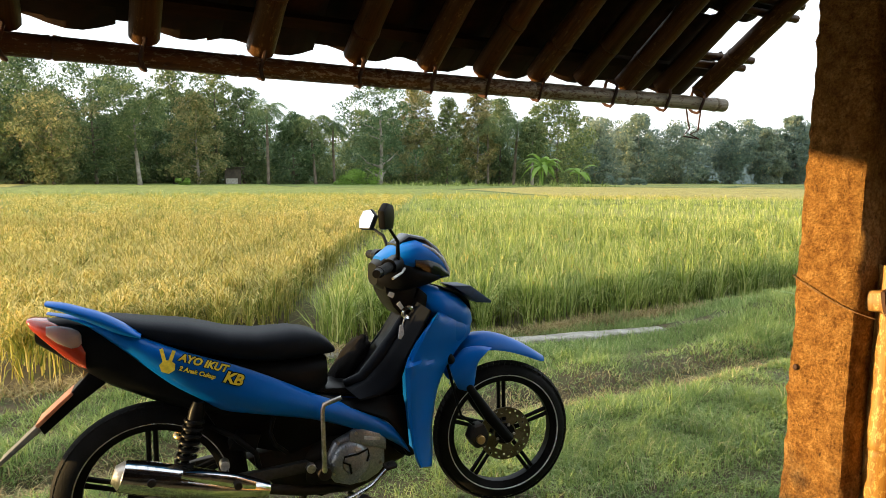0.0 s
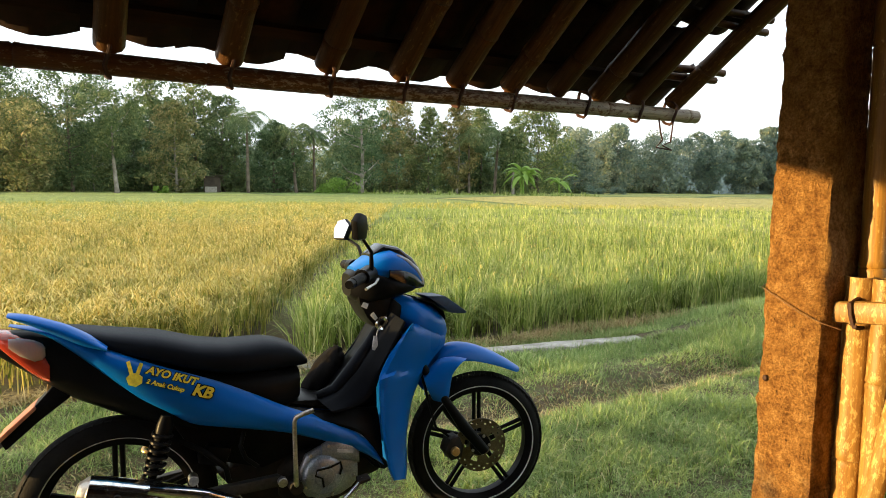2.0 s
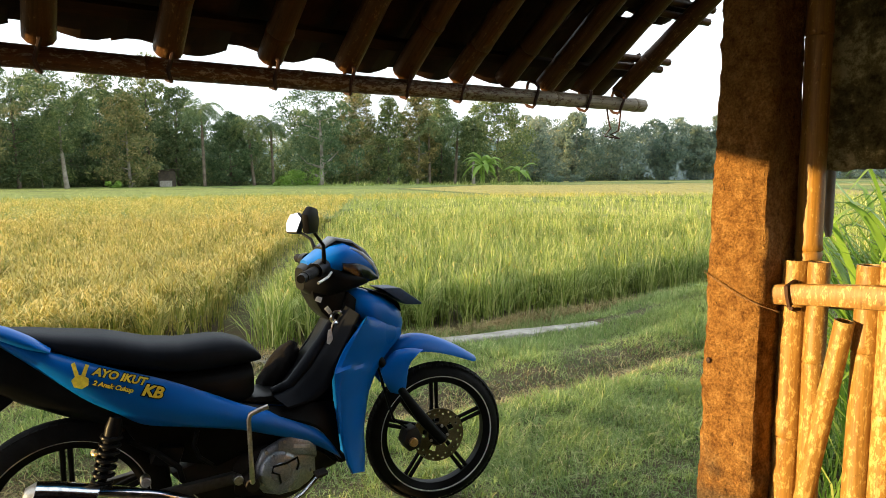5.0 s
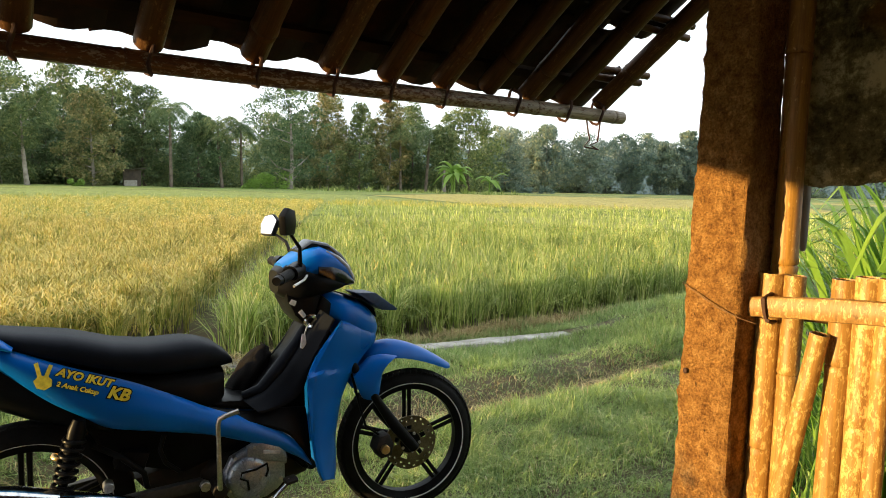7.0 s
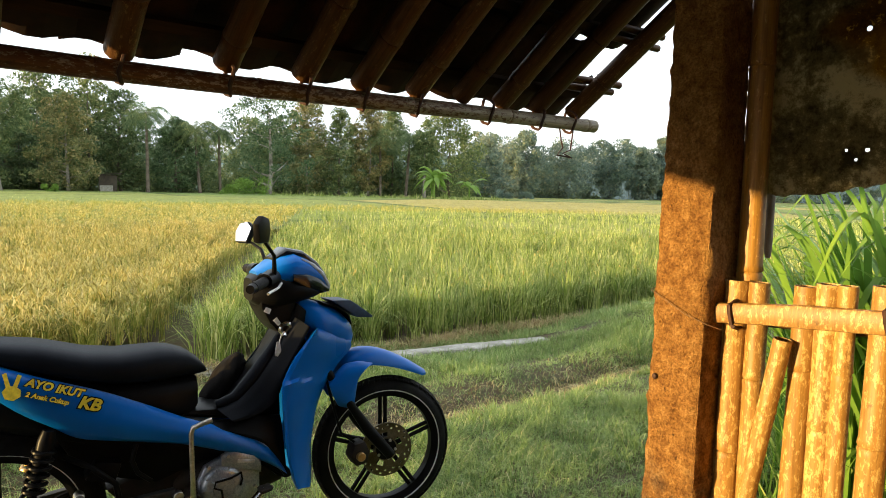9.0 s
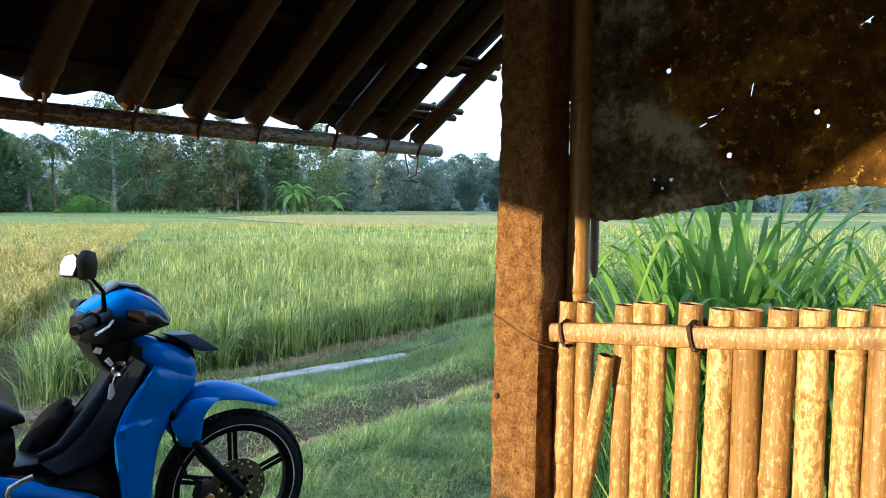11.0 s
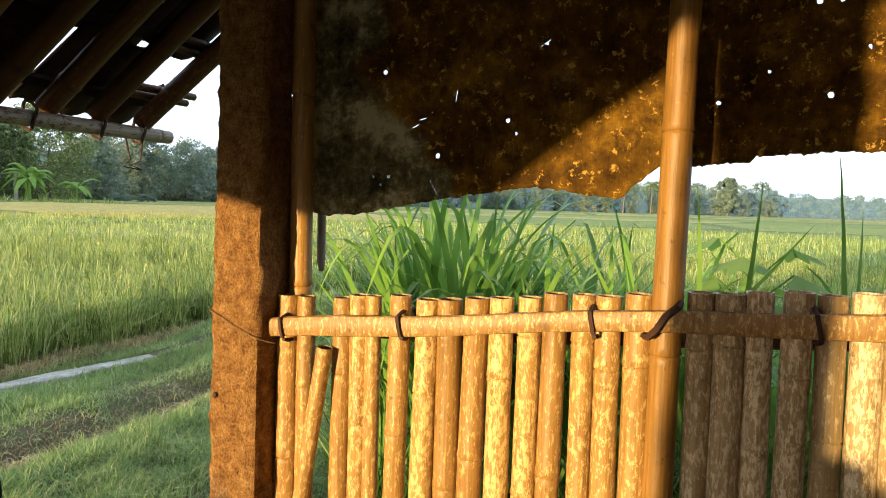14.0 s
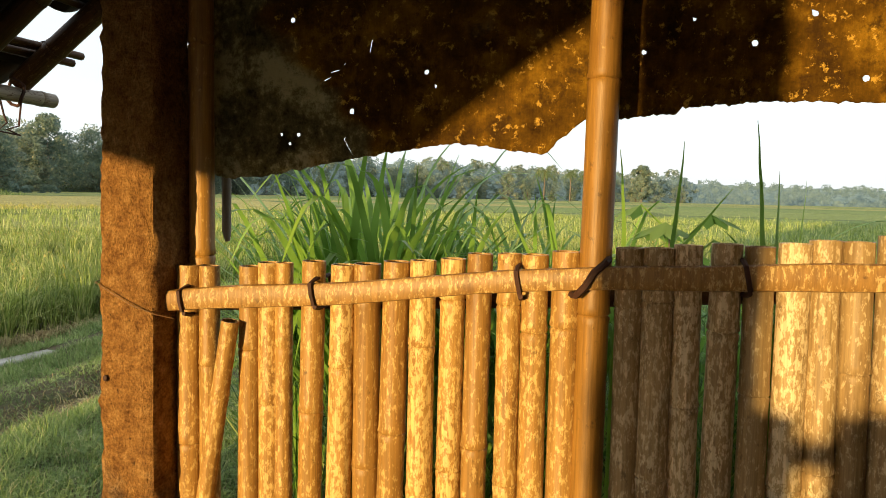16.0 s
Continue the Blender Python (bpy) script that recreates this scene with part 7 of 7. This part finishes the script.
def reed_clump(at, spread, leaves, low, high, seed, label, upright=0.3):
    rnd = random.Random(seed)
    t = thing("tall_grass_clump", label, "tall grass", at, "tall grass clumps")
    for k in range(leaves):
        a, r = rnd.uniform(0, 6.283), spread * math.sqrt(rnd.random())
        h = rnd.uniform(low, high)
        me = rnd.choice(LEAVES)
        s = rnd.uniform(0.8, 1.2)
        foot = Vector((r * math.cos(a), r * math.sin(a), 0))
        yaw = a + rnd.uniform(-0.9, 0.9)
        m = Matrix.Translation(foot + Vector((0, 0, h))) @ Matrix.Rotation(yaw, 4, "Z") @ Matrix.Rotation(rnd.uniform(0.0, upright) + 0.35 * r / max(spread, 0.01) * upright, 4, "Y") @ Matrix.Scale(s, 4)
        put("leaf", me, t, m)
    stalks = max(4, leaves // 8)
    for k in range(stalks):
        a, r = rnd.uniform(0, 6.283), spread * 0.7 * math.sqrt(rnd.random())
        tube("stalk", [(r * math.cos(a), r * math.sin(a), -0.1), (r * 1.1 * math.cos(a), r * 1.1 * math.sin(a), high + 0.15)], [0.009, 0.006], M_REED, t, 6)
    return t


def single_blade(at, blades_, seed):
    """Upright leaves from one stalk; each is (length, lean along y, height of its foot)."""
    t = thing("grass_shoot", "single upright green grass shoot behind the fence", "grass shoot", at, "grass shoots")
    tube("stalk", [(0, 0, -0.15), (0, 0, 0.85)], [0.008, 0.005], M_REED, t, 6)
    for k, (length, lean, foot) in enumerate(blades_):
        me = reed_leaf(length, 0.024, 0.04 + 0.03 * k, seed + k)
        put("leaf", me, t, Matrix.Translation((0, 0, foot)) @ Matrix.Rotation(-lean, 4, "X") @ Matrix.Rotation(0.25 * k + 0.5, 4, "Z"))


def build_plants():
    label = "tall clump of broad-bladed green grass beyond the fence"
    reed_clump((2.72, 0.84, -0.1), 0.24, 240, 0.50, 0.95, 1, label, 0.42)
    reed_clump((2.85, 1.08, -0.1), 0.22, 130, 0.48, 0.78, 2, label, 0.65)
    reed_clump((2.85, 0.55, -0.1), 0.26, 150, 0.45, 0.76, 3, label, 0.7)
    reed_clump((3.1, 0.2, -0.1), 0.3, 110, 0.5, 0.76, 4, label, 0.7)
    reed_clump((3.4, -0.35, -0.1), 0.35, 110, 0.4, 0.68, 5, label, 0.8)
    reed_clump((3.3, -0.85, -0.1), 0.35, 90, 0.4, 0.66, 6, label, 0.8)
    single_blade((2.4, 0.01, -0.05), ((0.65, -0.09, 0.80), (0.50, -0.66, 0.96), (0.45, -0.12, 0.75)), 20)
    single_blade((2.4, -0.11, -0.05), ((0.68, -0.10, 0.80), (0.45, 0.45, 0.72)), 30)
    single_blade((2.4, -0.40, -0.05), ((0.72, 0.06, 0.82), (0.58, -0.04, 0.82), (0.5, -0.26, 0.88)), 40)
    single_blade((2.4, 0.10, -0.05), ((0.50, 0.45, 0.82), (0.45, 0.25, 0.8)), 50)
    single_blade((2.4, -0.53, -0.05), ((0.4, -0.75, 0.95),), 60)
    # a long leaf that bows over
    t = thing("bowed_grass_leaf", "long pale grass leaf bowed over behind the fence", "grass shoot", (2.4, -0.42, 0.95), "grass shoots")
    tube("stalk", [(0, 0, -1.05), (0, 0, 0.03)], [0.007, 0.005], M_REED, t, 6)
    put("leaf", reed_leaf(0.62, 0.022, 0.98, 71), t, Matrix.Rotation(radians(-90), 4, "Z") @ Matrix.Rotation(0.35, 4, "Y"))
    # a low plant with fingered leaves
    t = thing("cassava_plant", "small cassava plant with pale green fingered leaves", "cassava plant", (2.7, -0.18, -0.1))
    rnd = random.Random(3)
    tube("stalk", [(0, 0, 0), (0.02, 0, 0.6), (0, 0.02, 1.26)], [0.012, 0.01, 0.006], M_BARK, t, 6)
    for k in range(12):
        a = k * 2.4
        c = Vector((0.12 * math.cos(a), 0.12 * math.sin(a), 1.06 + 0.026 * k))
        tube("leaf_stem", [(0.02 * math.cos(a), 0.02 * math.sin(a), 0.97 + 0.026 * k), tuple(c)], 0.003, M_REED, t, 5)
        for j in range(5):
            b = a + (j - 2) * 0.55
            tip = c + Vector((math.cos(b), math.sin(b), -0.45)) * 0.125
            s = Vector((-math.sin(b), math.cos(b), 0)) * 0.024
            mid = c.lerp(tip, 0.55)
            put("leaf", mesh_from("leaf", [c, mid - s, tip, mid + s], [(0, 1, 2, 3)], M_BANANA), t)
    # rough growth between the fence and the fields
    rng = np.random.default_rng(12)
    n = 22000
    base = np.stack([rng.uniform(2.2, 9.0, n), rng.uniform(-4.5, 2.0, n), np.full(n, -0.1)], 1)
    keep = (base[:, 0] > 2.6) & (base[:, 1] < 0.6 * base[:, 0] - 0.3) & ((base[:, 0] < 6.5) | (rng.uniform(0, 1, n) < 0.4))
    base = base[keep]
    n = len(base)
    me = blades("rough_growth", base, rng.uniform(0.4, 1.05, n), rng.uniform(0.006, 0.014, n), rng.uniform(0, 6.28, n), rng.uniform(0.2, 0.9, n), M_REED, 3, rng)
    tagged(put("rough_growth", me), "rough green growth between fence and paddies", "weeds", kind="stuff")


build_plants()
